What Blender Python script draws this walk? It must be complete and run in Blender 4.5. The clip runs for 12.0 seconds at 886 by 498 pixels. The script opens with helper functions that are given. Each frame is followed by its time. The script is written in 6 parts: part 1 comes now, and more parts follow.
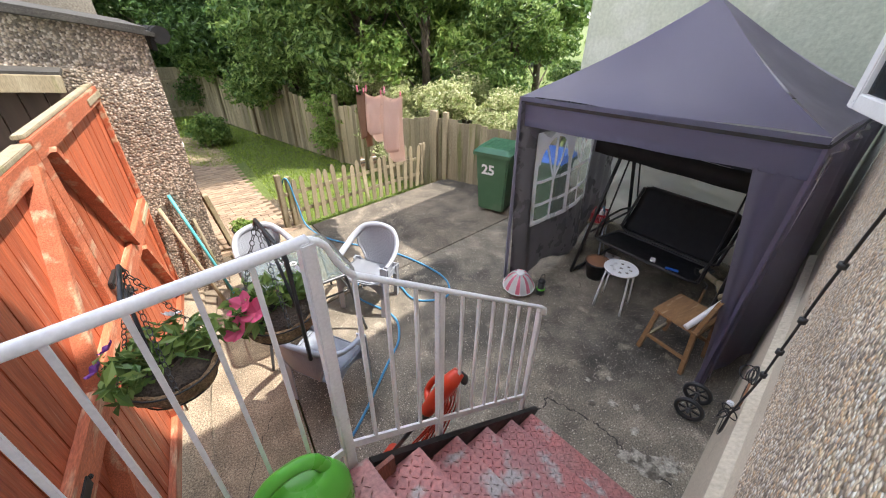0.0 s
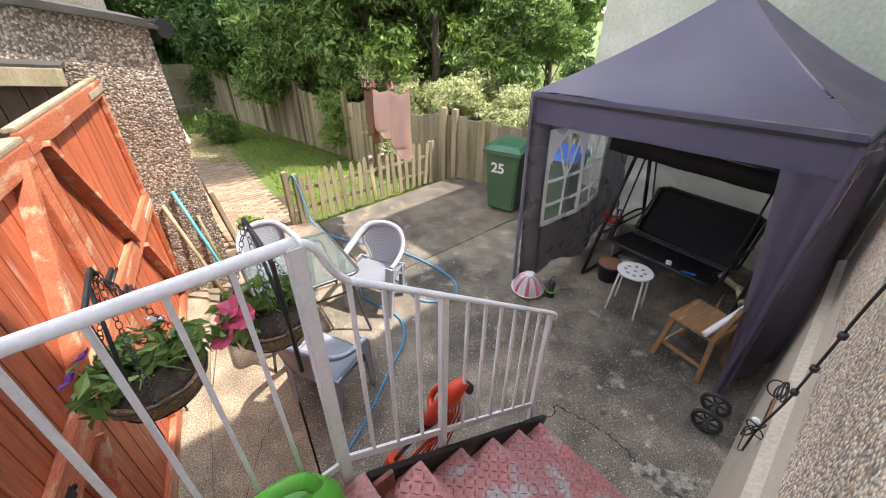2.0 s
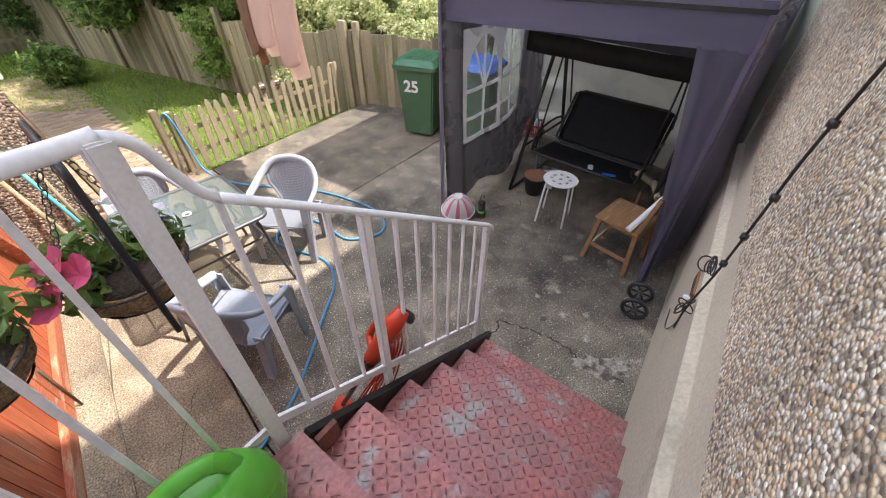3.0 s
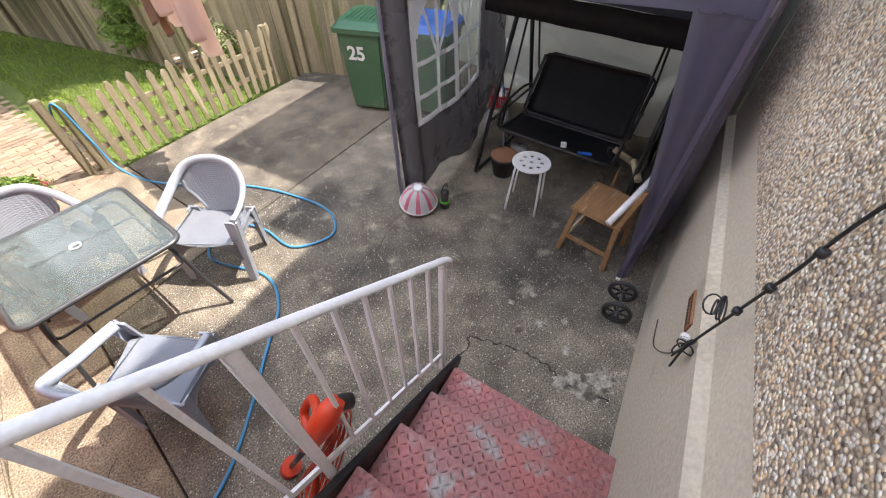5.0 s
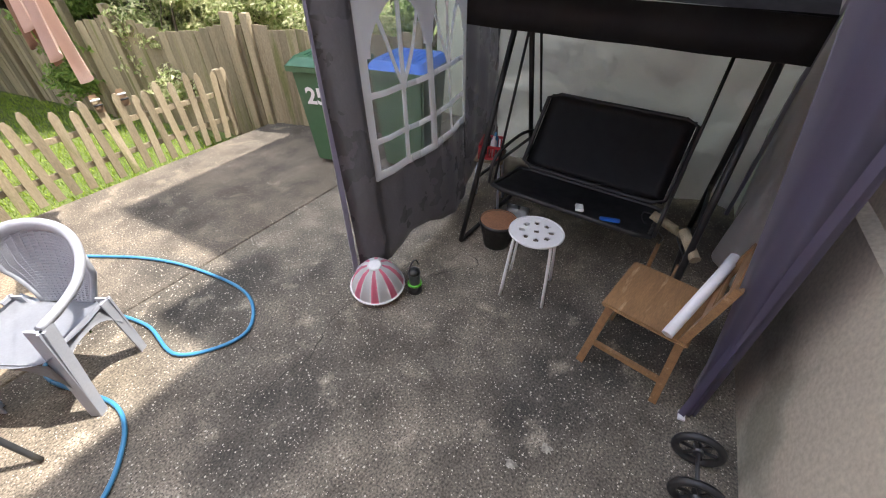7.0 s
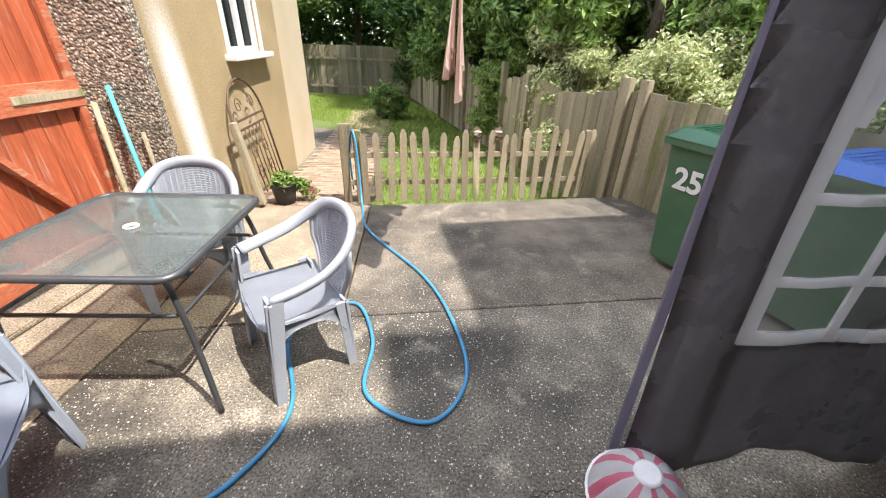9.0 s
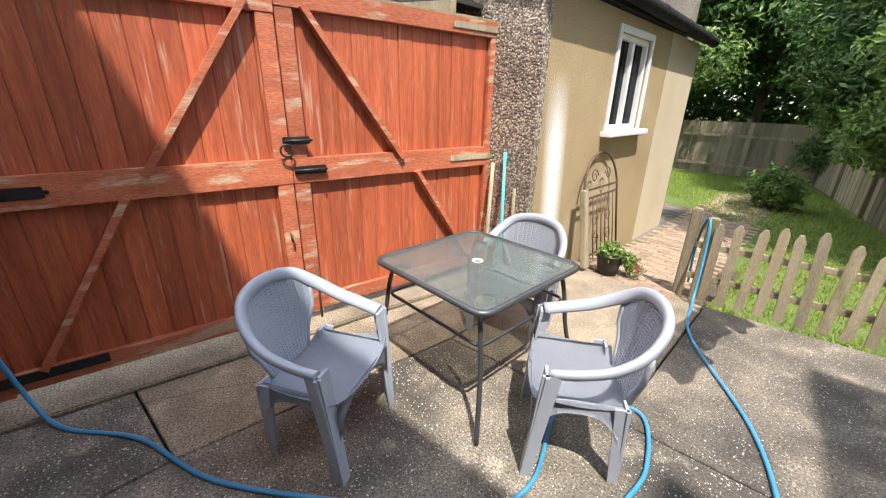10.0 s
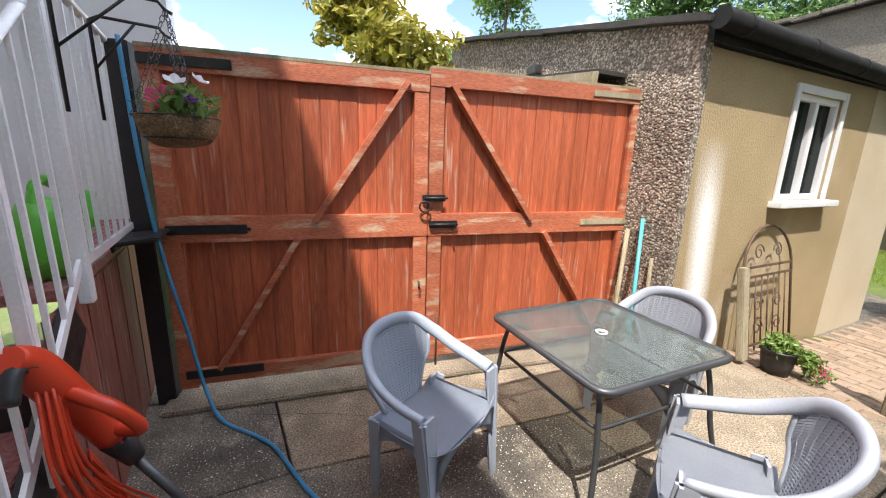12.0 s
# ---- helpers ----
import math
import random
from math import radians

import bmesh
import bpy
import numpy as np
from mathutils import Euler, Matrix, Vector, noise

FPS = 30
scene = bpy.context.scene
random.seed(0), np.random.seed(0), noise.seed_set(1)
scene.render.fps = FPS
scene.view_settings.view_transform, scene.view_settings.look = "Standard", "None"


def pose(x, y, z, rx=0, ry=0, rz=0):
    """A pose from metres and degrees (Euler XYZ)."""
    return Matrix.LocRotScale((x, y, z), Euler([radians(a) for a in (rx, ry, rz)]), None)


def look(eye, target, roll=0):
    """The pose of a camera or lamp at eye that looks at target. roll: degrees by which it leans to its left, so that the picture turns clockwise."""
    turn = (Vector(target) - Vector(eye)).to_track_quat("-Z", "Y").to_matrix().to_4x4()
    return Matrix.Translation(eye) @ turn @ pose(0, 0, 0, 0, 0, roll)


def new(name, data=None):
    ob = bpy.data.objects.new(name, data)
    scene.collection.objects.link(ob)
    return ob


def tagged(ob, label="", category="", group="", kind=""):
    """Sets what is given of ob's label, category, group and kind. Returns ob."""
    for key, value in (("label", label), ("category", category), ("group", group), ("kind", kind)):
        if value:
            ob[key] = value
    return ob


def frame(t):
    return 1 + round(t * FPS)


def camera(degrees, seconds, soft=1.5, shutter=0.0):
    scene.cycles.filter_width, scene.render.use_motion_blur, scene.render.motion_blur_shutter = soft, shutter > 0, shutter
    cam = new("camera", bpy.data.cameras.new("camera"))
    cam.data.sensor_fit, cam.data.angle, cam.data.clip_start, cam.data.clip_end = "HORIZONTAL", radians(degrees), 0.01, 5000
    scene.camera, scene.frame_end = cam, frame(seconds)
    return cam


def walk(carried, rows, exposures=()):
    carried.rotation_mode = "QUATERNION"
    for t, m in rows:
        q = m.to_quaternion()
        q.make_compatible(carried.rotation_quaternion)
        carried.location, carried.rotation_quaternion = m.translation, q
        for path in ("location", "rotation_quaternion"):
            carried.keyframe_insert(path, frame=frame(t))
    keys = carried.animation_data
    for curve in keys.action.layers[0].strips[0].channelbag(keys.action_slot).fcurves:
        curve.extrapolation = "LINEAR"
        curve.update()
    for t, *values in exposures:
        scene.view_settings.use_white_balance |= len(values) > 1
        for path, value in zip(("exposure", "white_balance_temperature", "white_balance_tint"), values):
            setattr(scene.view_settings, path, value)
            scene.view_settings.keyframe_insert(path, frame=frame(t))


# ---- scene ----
cam = camera(98.5, 12.0, soft=1.1)
PATH = [
    (0, (-0.126, 1.19, 2.582), (0.931, 2.521, 1.529), 0.6),
    (0.5, (-0.132, 1.201, 2.589), (0.911, 2.537, 1.527), 0.6),
    (1, (-0.118, 1.209, 2.597), (0.91, 2.555, 1.533), 0.5),
    (1.5, (-0.097, 1.232, 2.575), (0.921, 2.584, 1.51), 0.5),
    (2, (-0.053, 1.255, 2.542), (0.964, 2.611, 1.481), 0.4),
    (2.5, (0.025, 1.351, 2.388), (1.101, 2.622, 1.281), 0.8),
    (3, (0.054, 1.352, 2.32), (1.209, 2.319, 1.004), 0.6),
    (3.2, (0.071, 1.361, 2.306), (1.207, 2.241, 0.914), 0.6),
    (4.8, (0.468, 1.566, 2.331), (1.583, 2.343, 0.863), 0.4),
    (5, (0.553, 1.597, 2.303), (1.666, 2.37, 0.832), 0.3),
    (5.5, (0.769, 1.691, 2.164), (1.904, 2.478, 0.717), 0.3),
    (6, (0.982, 1.749, 2.044), (2.157, 2.55, 0.637), 0.6),
    (6.5, (1.194, 1.803, 1.884), (2.457, 2.654, 0.588), 1.0),
    (6.7, (1.27, 1.858, 1.84), (2.551, 2.712, 0.563), 1.1),
    (8.3, (1.835, 2.304, 1.458), (2.7, 3.791, 0.438), 1.3),
    (8.5, (1.856, 2.364, 1.457), (2.526, 3.963, 0.461), 1.5),
    (9, (1.832, 2.588, 1.459), (1.97, 4.332, 0.49), 2.0),
    (9.5, (1.764, 2.695, 1.486), (1.209, 4.392, 0.585), 2.8),
    (9.8, (1.802, 2.674, 1.527), (0.739, 4.167, 0.727), 1.6),
    (10, (1.812, 2.678, 1.497), (0.494, 4.002, 0.783), 1.1),
    (10.5, (1.832, 2.661, 1.508), (0.217, 3.701, 0.949), 1.5),
    (11, (1.832, 2.661, 1.503), (0.107, 3.563, 1.044), 1.5),
    (11.5, (1.837, 2.668, 1.509), (0.092, 3.536, 1.062), 1.7),
    (12, (1.835, 2.663, 1.506), (0.084, 3.521, 1.063), 1.7),
]
walk(cam, [(t, look(eye, target, roll)) for t, eye, target, roll in PATH], [(0.0, 1.55, 6550, 13), (3.0, 1.6, 6650, 15), (6.5, 1.7, 6600, 15), (8.5, 1.8, 6450, 13), (9.5, 1.25, 6400, 13), (10.5, 1.34, 6400, 12), (12.0, 1.2, 6400, 13)])

# ---- light ----
SUN_DIR = Vector((0.42, -0.28, 1.0)).normalized()
elevation, bearing = math.asin(SUN_DIR.z), math.atan2(SUN_DIR.x, SUN_DIR.y)
world = bpy.data.worlds.new("sky")
scene.world = world
world.use_nodes = True
wn = world.node_tree.nodes
sky = wn.new("ShaderNodeTexSky")
sky.sky_type, sky.sun_disc = "NISHITA", False
sky.sun_elevation, sky.sun_rotation = elevation, bearing
# broken white cloud over the blue
co = wn.new("ShaderNodeTexCoord")
mp = wn.new("ShaderNodeMapping")
mp.inputs["Scale"].default_value = (1.0, 1.0, 2.2)
cl = wn.new("ShaderNodeTexNoise")
cl.inputs["Scale"].default_value, cl.inputs["Detail"].default_value = 2.4, 7.0
cr = wn.new("ShaderNodeValToRGB")
cr.color_ramp.elements[0].position, cr.color_ramp.elements[1].position = 0.5, 0.63
mx = wn.new("ShaderNodeMix")
mx.data_type = "RGBA"
mx.inputs["B"].default_value = (17.0, 17.2, 17.6, 1)
wl = world.node_tree.links
wl.new(co.outputs["Generated"], mp.inputs["Vector"])
wl.new(mp.outputs["Vector"], cl.inputs["Vector"])
wl.new(cl.outputs["Fac"], cr.inputs["Fac"])
wl.new(cr.outputs["Color"], mx.inputs["Factor"])
wl.new(sky.outputs["Color"], mx.inputs["A"])
wl.new(mx.outputs["Result"], wn["Background"].inputs["Color"])
wn["Background"].inputs["Strength"].default_value = 0.15
sun = new("sun", bpy.data.lights.new("sun", "SUN"))
sun.data.energy, sun.data.angle, sun.data.color = 3.4, radians(0.53), (1.0, 0.95, 0.87)
sun.matrix_world = look(SUN_DIR * 30, (0, 0, 0))


# ---- materials ----
def material(name, c1, c2=None, scale=8.0, rough=0.6, metal=0.0, fine=0.0, fine_scale=90.0, bump=0.0, bump_scale=None,
             stretch=(1, 1, 1), spread=0.18, vary=0.0, c3=None, c3_scale=2.0, c3_cut=0.58, spec=0.5, light_streak=None):
    """Two-scale procedural surface: broad stains c1 to c2, fine grain, worn patches c3, relief."""
    m = bpy.data.materials.new(name)
    m.use_nodes = True
    n, l = m.node_tree.nodes, m.node_tree.links
    b = n["Principled BSDF"]
    b.inputs["Roughness"].default_value, b.inputs["Metallic"].default_value = rough, metal
    b.inputs["Specular IOR Level"].default_value = spec
    tc = n.new("ShaderNodeTexCoord")
    mp = n.new("ShaderNodeMapping")
    mp.inputs["Scale"].default_value = stretch
    l.new(tc.outputs["Object"], mp.inputs["Vector"])
    oi = n.new("ShaderNodeObjectInfo")
    if vary:
        sh = n.new("ShaderNodeVectorMath")
        sh.operation = "ADD"
        mu = n.new("ShaderNodeMath")
        mu.operation = "MULTIPLY"
        mu.inputs[1].default_value = 37.0
        l.new(oi.outputs["Random"], mu.inputs[0])
        l.new(mp.outputs["Vector"], sh.inputs[0])
        l.new(mu.outputs[0], sh.inputs[1])
        vec = sh.outputs[0]
    else:
        vec = mp.outputs["Vector"]

    def noise_tex(s, detail=5.0):
        t = n.new("ShaderNodeTexNoise")
        t.inputs["Scale"].default_value, t.inputs["Detail"].default_value = s, detail
        l.new(vec, t.inputs["Vector"])
        return t.outputs["Fac"]

    def remap(v, lo, hi, a=0.0, z=1.0):
        r = n.new("ShaderNodeMapRange")
        for k, x in zip((1, 2, 3, 4), (lo, hi, a, z)):
            r.inputs[k].default_value = x
        l.new(v, r.inputs[0])
        return r.outputs[0]

    def mix(f, a, bb, mode="MIX"):
        x = n.new("ShaderNodeMix")
        x.data_type, x.blend_type = "RGBA", mode
        for sock, v in (("Factor", f), ("A", a), ("B", bb)):
            if isinstance(v, (int, float)):
                x.inputs[sock].default_value = v
            elif isinstance(v, tuple):
                x.inputs[sock].default_value = (*v, 1) if len(v) == 3 else v
            else:
                l.new(v, x.inputs[sock])
        return x.outputs["Result"]

    col = mix(remap(noise_tex(scale), 0.5 - spread, 0.5 + spread), c1, c2 or tuple(0.85 * x for x in c1))
    if c3:
        col = mix(remap(noise_tex(c3_scale, 8.0), c3_cut, c3_cut + 0.1), col, c3)
    if light_streak:
        # reflected sunlight painted as a white band: centre line, half widths, heights over which it thins out
        y0, slope, w0, w1, z0, z1 = light_streak
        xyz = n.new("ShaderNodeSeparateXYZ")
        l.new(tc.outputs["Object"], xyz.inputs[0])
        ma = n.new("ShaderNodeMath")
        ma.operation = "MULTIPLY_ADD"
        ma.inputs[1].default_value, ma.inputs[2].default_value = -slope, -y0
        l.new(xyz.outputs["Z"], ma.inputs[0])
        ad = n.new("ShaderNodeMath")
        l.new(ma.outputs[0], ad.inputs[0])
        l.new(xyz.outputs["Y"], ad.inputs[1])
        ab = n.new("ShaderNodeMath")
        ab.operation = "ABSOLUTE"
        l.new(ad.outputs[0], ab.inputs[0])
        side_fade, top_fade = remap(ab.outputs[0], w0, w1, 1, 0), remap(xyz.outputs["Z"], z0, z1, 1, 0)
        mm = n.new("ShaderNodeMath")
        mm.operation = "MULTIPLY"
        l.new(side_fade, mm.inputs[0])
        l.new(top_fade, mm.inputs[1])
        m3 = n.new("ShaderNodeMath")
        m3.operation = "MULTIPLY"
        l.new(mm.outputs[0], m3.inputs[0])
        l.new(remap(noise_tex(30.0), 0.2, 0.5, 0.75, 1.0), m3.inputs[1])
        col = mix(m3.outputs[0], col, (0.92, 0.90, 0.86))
    if fine:
        g = remap(noise_tex(fine_scale, 3.0), 0.3, 0.7, 1 - fine, 1 + fine)
        cb = n.new("ShaderNodeCombineColor")
        for k in range(3):
            l.new(g, cb.inputs[k])
        col = mix(1.0, col, cb.outputs[0], "MULTIPLY")
    if vary:
        g = remap(oi.outputs["Random"], 0, 1, 1 - vary, 1 + vary)
        cb = n.new("ShaderNodeCombineColor")
        for k in range(3):
            l.new(g, cb.inputs[k])
        col = mix(1.0, col, cb.outputs[0], "MULTIPLY")
    l.new(col, b.inputs["Base Color"])
    if bump:
        bn = n.new("ShaderNodeBump")
        bn.inputs["Strength"].default_value, bn.inputs["Distance"].default_value = 1.0, bump
        l.new(noise_tex(bump_scale or fine_scale), bn.inputs["Height"])
        l.new(bn.outputs["Normal"], b.inputs["Normal"])
    rv = remap(noise_tex(scale * 2.3), 0.3, 0.7, max(0.02, rough - 0.08), min(1.0, rough + 0.08))
    l.new(rv, b.inputs["Roughness"])
    return m


def pebble_material(name, tones, size, bump, gap, rough=0.85):
    """Stones set in mortar: cells each with a tone of its own."""
    m = bpy.data.materials.new(name)
    m.use_nodes = True
    n, l = m.node_tree.nodes, m.node_tree.links
    b = n["Principled BSDF"]
    b.inputs["Roughness"].default_value = rough
    tc = n.new("ShaderNodeTexCoord")
    v = n.new("ShaderNodeTexVoronoi")
    v.inputs["Scale"].default_value = 1.0 / size
    l.new(tc.outputs["Object"], v.inputs["Vector"])
    sp = n.new("ShaderNodeSeparateColor")
    l.new(v.outputs["Color"], sp.inputs[0])
    r = n.new("ShaderNodeValToRGB")
    r.color_ramp.interpolation = "CONSTANT"
    el = r.color_ramp.elements
    el[0].color, el[1].position = (*tones[0], 1), 1.0 / len(tones)
    el[1].color = (*tones[1], 1)
    for k in range(2, len(tones)):
        e = el.new(k / len(tones))
        e.color = (*tones[k], 1)
    l.new(sp.outputs[0], r.inputs["Fac"])
    e = n.new("ShaderNodeMapRange")
    e.inputs[1].default_value, e.inputs[2].default_value = 0.45, 0.75
    l.new(v.outputs["Distance"], e.inputs[0])
    mx = n.new("ShaderNodeMix")
    mx.data_type = "RGBA"
    mx.inputs["B"].default_value = (*gap, 1)
    l.new(e.outputs[0], mx.inputs["Factor"])
    l.new(r.outputs["Color"], mx.inputs["A"])
    ns = n.new("ShaderNodeTexNoise")
    ns.inputs["Scale"].default_value, ns.inputs["Detail"].default_value = 1.6, 6.0
    l.new(tc.outputs["Object"], ns.inputs["Vector"])
    st = n.new("ShaderNodeMapRange")
    st.inputs[1].default_value, st.inputs[2].default_value, st.inputs[3].default_value, st.inputs[4].default_value = 0.3, 0.7, 0.72, 1.15
    l.new(ns.outputs["Fac"], st.inputs[0])
    cb = n.new("ShaderNodeCombineColor")
    for k in range(3):
        l.new(st.outputs[0], cb.inputs[k])
    m2 = n.new("ShaderNodeMix")
    m2.data_type, m2.blend_type = "RGBA", "MULTIPLY"
    m2.inputs["Factor"].default_value = 1.0
    l.new(mx.outputs["Result"], m2.inputs["A"])
    l.new(cb.outputs[0], m2.inputs["B"])
    l.new(m2.outputs["Result"], b.inputs["Base Color"])
    bn = n.new("ShaderNodeBump")
    bn.invert = True
    bn.inputs["Strength"].default_value, bn.inputs["Distance"].default_value = 1.0, bump
    l.new(v.outputs["Distance"], bn.inputs["Height"])
    l.new(bn.outputs["Normal"], b.inputs["Normal"])
    return m


def leaf_material(name, c1, c2, gloss=0.45, glow=0.35):
    """Leaves: a tone per leaf, some light passing through."""
    m = bpy.data.materials.new(name)
    m.use_nodes = True
    n, l = m.node_tree.nodes, m.node_tree.links
    b = n["Principled BSDF"]
    b.inputs["Roughness"].default_value = gloss
    g = n.new("ShaderNodeNewGeometry")
    r = n.new("ShaderNodeValToRGB")
    r.color_ramp.elements[0].color, r.color_ramp.elements[1].color = (*c1, 1), (*c2, 1)
    l.new(g.outputs["Random Per Island"], r.inputs["Fac"])
    l.new(r.outputs["Color"], b.inputs["Base Color"])
    t = n.new("ShaderNodeBsdfTranslucent")
    l.new(r.outputs["Color"], t.inputs["Color"])
    ms = n.new("ShaderNodeMixShader")
    ms.inputs[0].default_value = glow
    l.new(b.outputs[0], ms.inputs[1])
    l.new(t.outputs[0], ms.inputs[2])
    l.new(ms.outputs[0], n["Material Output"].inputs["Surface"])
    return m


def glass_material(name, tint, rough, mixed=0.0, milk=(0.6, 0.65, 0.63)):
    m = bpy.data.materials.new(name)
    m.use_nodes = True
    n, l = m.node_tree.nodes, m.node_tree.links
    b = n["Principled BSDF"]
    b.inputs["Base Color"].default_value = (*milk, 1)
    b.inputs["Roughness"].default_value = rough
    tr = n.new("ShaderNodeBsdfTransparent")
    tr.inputs["Color"].default_value = (*tint, 1)
    ms = n.new("ShaderNodeMixShader")
    ms.inputs[0].default_value = mixed
    l.new(tr.outputs[0], ms.inputs[1])
    l.new(b.outputs[0], ms.inputs[2])
    l.new(ms.outputs[0], n["Material Output"].inputs["Surface"])
    return m


def aggregate_material(name, c1, c2, dirt, dirt_cut, specks, bloom=0.6, blotch=0.3):
    """Weathered concrete with its stones showing: broad tone, dirt, pale bloom, single pale and dark stones."""
    m = bpy.data.materials.new(name)
    m.use_nodes = True
    n, l = m.node_tree.nodes, m.node_tree.links
    b = n["Principled BSDF"]
    b.inputs["Roughness"].default_value = 0.85
    tc = n.new("ShaderNodeTexCoord")

    def tex(s, d=6.0):
        t = n.new("ShaderNodeTexNoise")
        t.inputs["Scale"].default_value, t.inputs["Detail"].default_value = s, d
        l.new(tc.outputs["Object"], t.inputs["Vector"])
        return t.outputs["Fac"]

    def remap(v, lo, hi, a=0.0, z=1.0):
        r = n.new("ShaderNodeMapRange")
        for k, x in zip((1, 2, 3, 4), (lo, hi, a, z)):
            r.inputs[k].default_value = x
        l.new(v, r.inputs[0])
        return r.outputs[0]

    def mix(f, a, bb, mode="MIX"):
        x = n.new("ShaderNodeMix")
        x.data_type, x.blend_type = "RGBA", mode
        for sock, v in (("Factor", f), ("A", a), ("B", bb)):
            if isinstance(v, float):
                x.inputs[sock].default_value = v
            elif isinstance(v, tuple):
                x.inputs[sock].default_value = (*v, 1)
            else:
                l.new(v, x.inputs[sock])
        return x.outputs["Result"]

    col = mix(remap(tex(1.1), 0.35, 0.65), c1, c2)
    col = mix(remap(tex(0.75, 9.0), dirt_cut, dirt_cut + 0.12), col, dirt)
    col = mix(remap(tex(5.0, 10.0), 0.585, 0.72, 0, bloom), col, tuple(min(0.8, 1.9 * x) for x in c2))
    blot = remap(tex(4.5, 8.0), 0.32, 0.68, 1 - blotch, 1 + blotch)
    ca = n.new("ShaderNodeCombineColor")
    for k in range(3):
        l.new(blot, ca.inputs[k])
    col = mix(1.0, col, ca.outputs[0], "MULTIPLY")
    grain = remap(tex(95.0, 5.0), 0.32, 0.68, 0.4, 1.6)
    cb = n.new("ShaderNodeCombineColor")
    for k in range(3):
        l.new(grain, cb.inputs[k])
    col = mix(1.0, col, cb.outputs[0], "MULTIPLY")
    for size, cut, tone, seed in ((0.008, 0.87, (0.58, 0.52, 0.42), 0), (0.013, 0.94, (0.62, 0.57, 0.47), 1), (0.009, 0.86, (0.07, 0.062, 0.05), 2)):
        v = n.new("ShaderNodeTexVoronoi")
        v.inputs["Scale"].default_value = 1.0 / size
        mp = n.new("ShaderNodeMapping")
        mp.inputs["Location"].default_value = (seed * 3.7, seed * 1.3, 0)
        l.new(tc.outputs["Object"], mp.inputs["Vector"])
        l.new(mp.outputs[0], v.inputs["Vector"])
        sp = n.new("ShaderNodeSeparateColor")
        l.new(v.outputs["Color"], sp.inputs[0])
        on = remap(sp.outputs[0], cut, cut + 0.02)
        near = remap(v.outputs["Distance"], 0.28, 0.42, specks, 0.0)
        mu = n.new("ShaderNodeMath")
        mu.operation = "MULTIPLY"
        l.new(on, mu.inputs[0])
        l.new(near, mu.inputs[1])
        col = mix(mu.outputs[0], col, tone)
    l.new(col, b.inputs["Base Color"])
    bn = n.new("ShaderNodeBump")
    bn.inputs["Strength"].default_value, bn.inputs["Distance"].default_value = 0.7, 0.004
    l.new(tex(75.0, 5.0), bn.inputs["Height"])
    l.new(bn.outputs["Normal"], b.inputs["Normal"])
    return m


CONCRETE = aggregate_material("concrete", (0.215, 0.172, 0.118), (0.265, 0.215, 0.15), (0.15, 0.125, 0.09), 0.53, 0.4, 0.4, 0.24)
# darker copies of CONCRETE: yard shade is put into the colour, besides some dirt
SHADED_DIRTY_CONCRETE = aggregate_material("shaded_dirty_concrete", (0.125, 0.105, 0.08), (0.18, 0.15, 0.113), (0.068, 0.06, 0.048), 0.49, 0.6, 0.45, 0.3)
SHADED_CONCRETE = aggregate_material("shaded_concrete", (0.125, 0.108, 0.083), (0.205, 0.177, 0.135), (0.075, 0.067, 0.054), 0.49, 0.95, 0.6, 0.34)
OLD_CEMENT = material("stained_cement", (0.55, 0.485, 0.38), (0.46, 0.405, 0.315), 0.9, 0.9, fine=0.14, fine_scale=50, bump=0.002, c3=(0.27, 0.25, 0.19), c3_scale=1.4, c3_cut=0.56)
MATT_BLACK = material("matt_black_plastic", (0.012, 0.012, 0.013), (0.02, 0.02, 0.02), 6.0, 0.75, spec=0.2)
CEMENT = material("cement_render", (0.62, 0.545, 0.43), (0.54, 0.475, 0.375), 1.2, 0.9, fine=0.12, fine_scale=60, bump=0.002, c3=(0.36, 0.33, 0.26), c3_scale=1.1, c3_cut=0.62)
PEBBLE = pebble_material("pebbledash_house", [(0.80, 0.64, 0.45), (0.88, 0.77, 0.60), (0.52, 0.40, 0.28), (0.94, 0.89, 0.79), (0.78, 0.54, 0.32), (0.26, 0.22, 0.18), (0.84, 0.70, 0.53), (0.68, 0.61, 0.54)], 0.0122, 0.009, (0.34, 0.27, 0.2))
DARK_PEBBLE = pebble_material("pebbledash_garage", [(0.36, 0.29, 0.21), (0.47, 0.39, 0.30), (0.2, 0.16, 0.12), (0.56, 0.49, 0.40), (0.14, 0.115, 0.09)], 0.0165, 0.01, (0.2, 0.17, 0.14))
# the wall colour carries a painted band of reflected sunlight
OCHRE = material("ochre_render", (0.39, 0.295, 0.16), (0.32, 0.24, 0.128), 1.5, 0.9, fine=0.18, fine_scale=70, bump=0.004, bump_scale=60, c3=(0.44, 0.345, 0.22), c3_scale=1.1, c3_cut=0.57, light_streak=(0.38, -0.085, 0.02, 0.19, 1.2, 1.75))
CREAM = material("cream_render", (0.55, 0.47, 0.34), (0.5, 0.41, 0.28), 1.5, 0.9, fine=0.12, fine_scale=70, bump=0.004, bump_scale=60)
PALE_GREEN = material("pale_green_render", (0.5, 0.52, 0.42), (0.44, 0.46, 0.37), 0.9, 0.9, fine=0.1, fine_scale=25, bump=0.012, bump_scale=14, c3=(0.56, 0.57, 0.49), c3_scale=1.2)
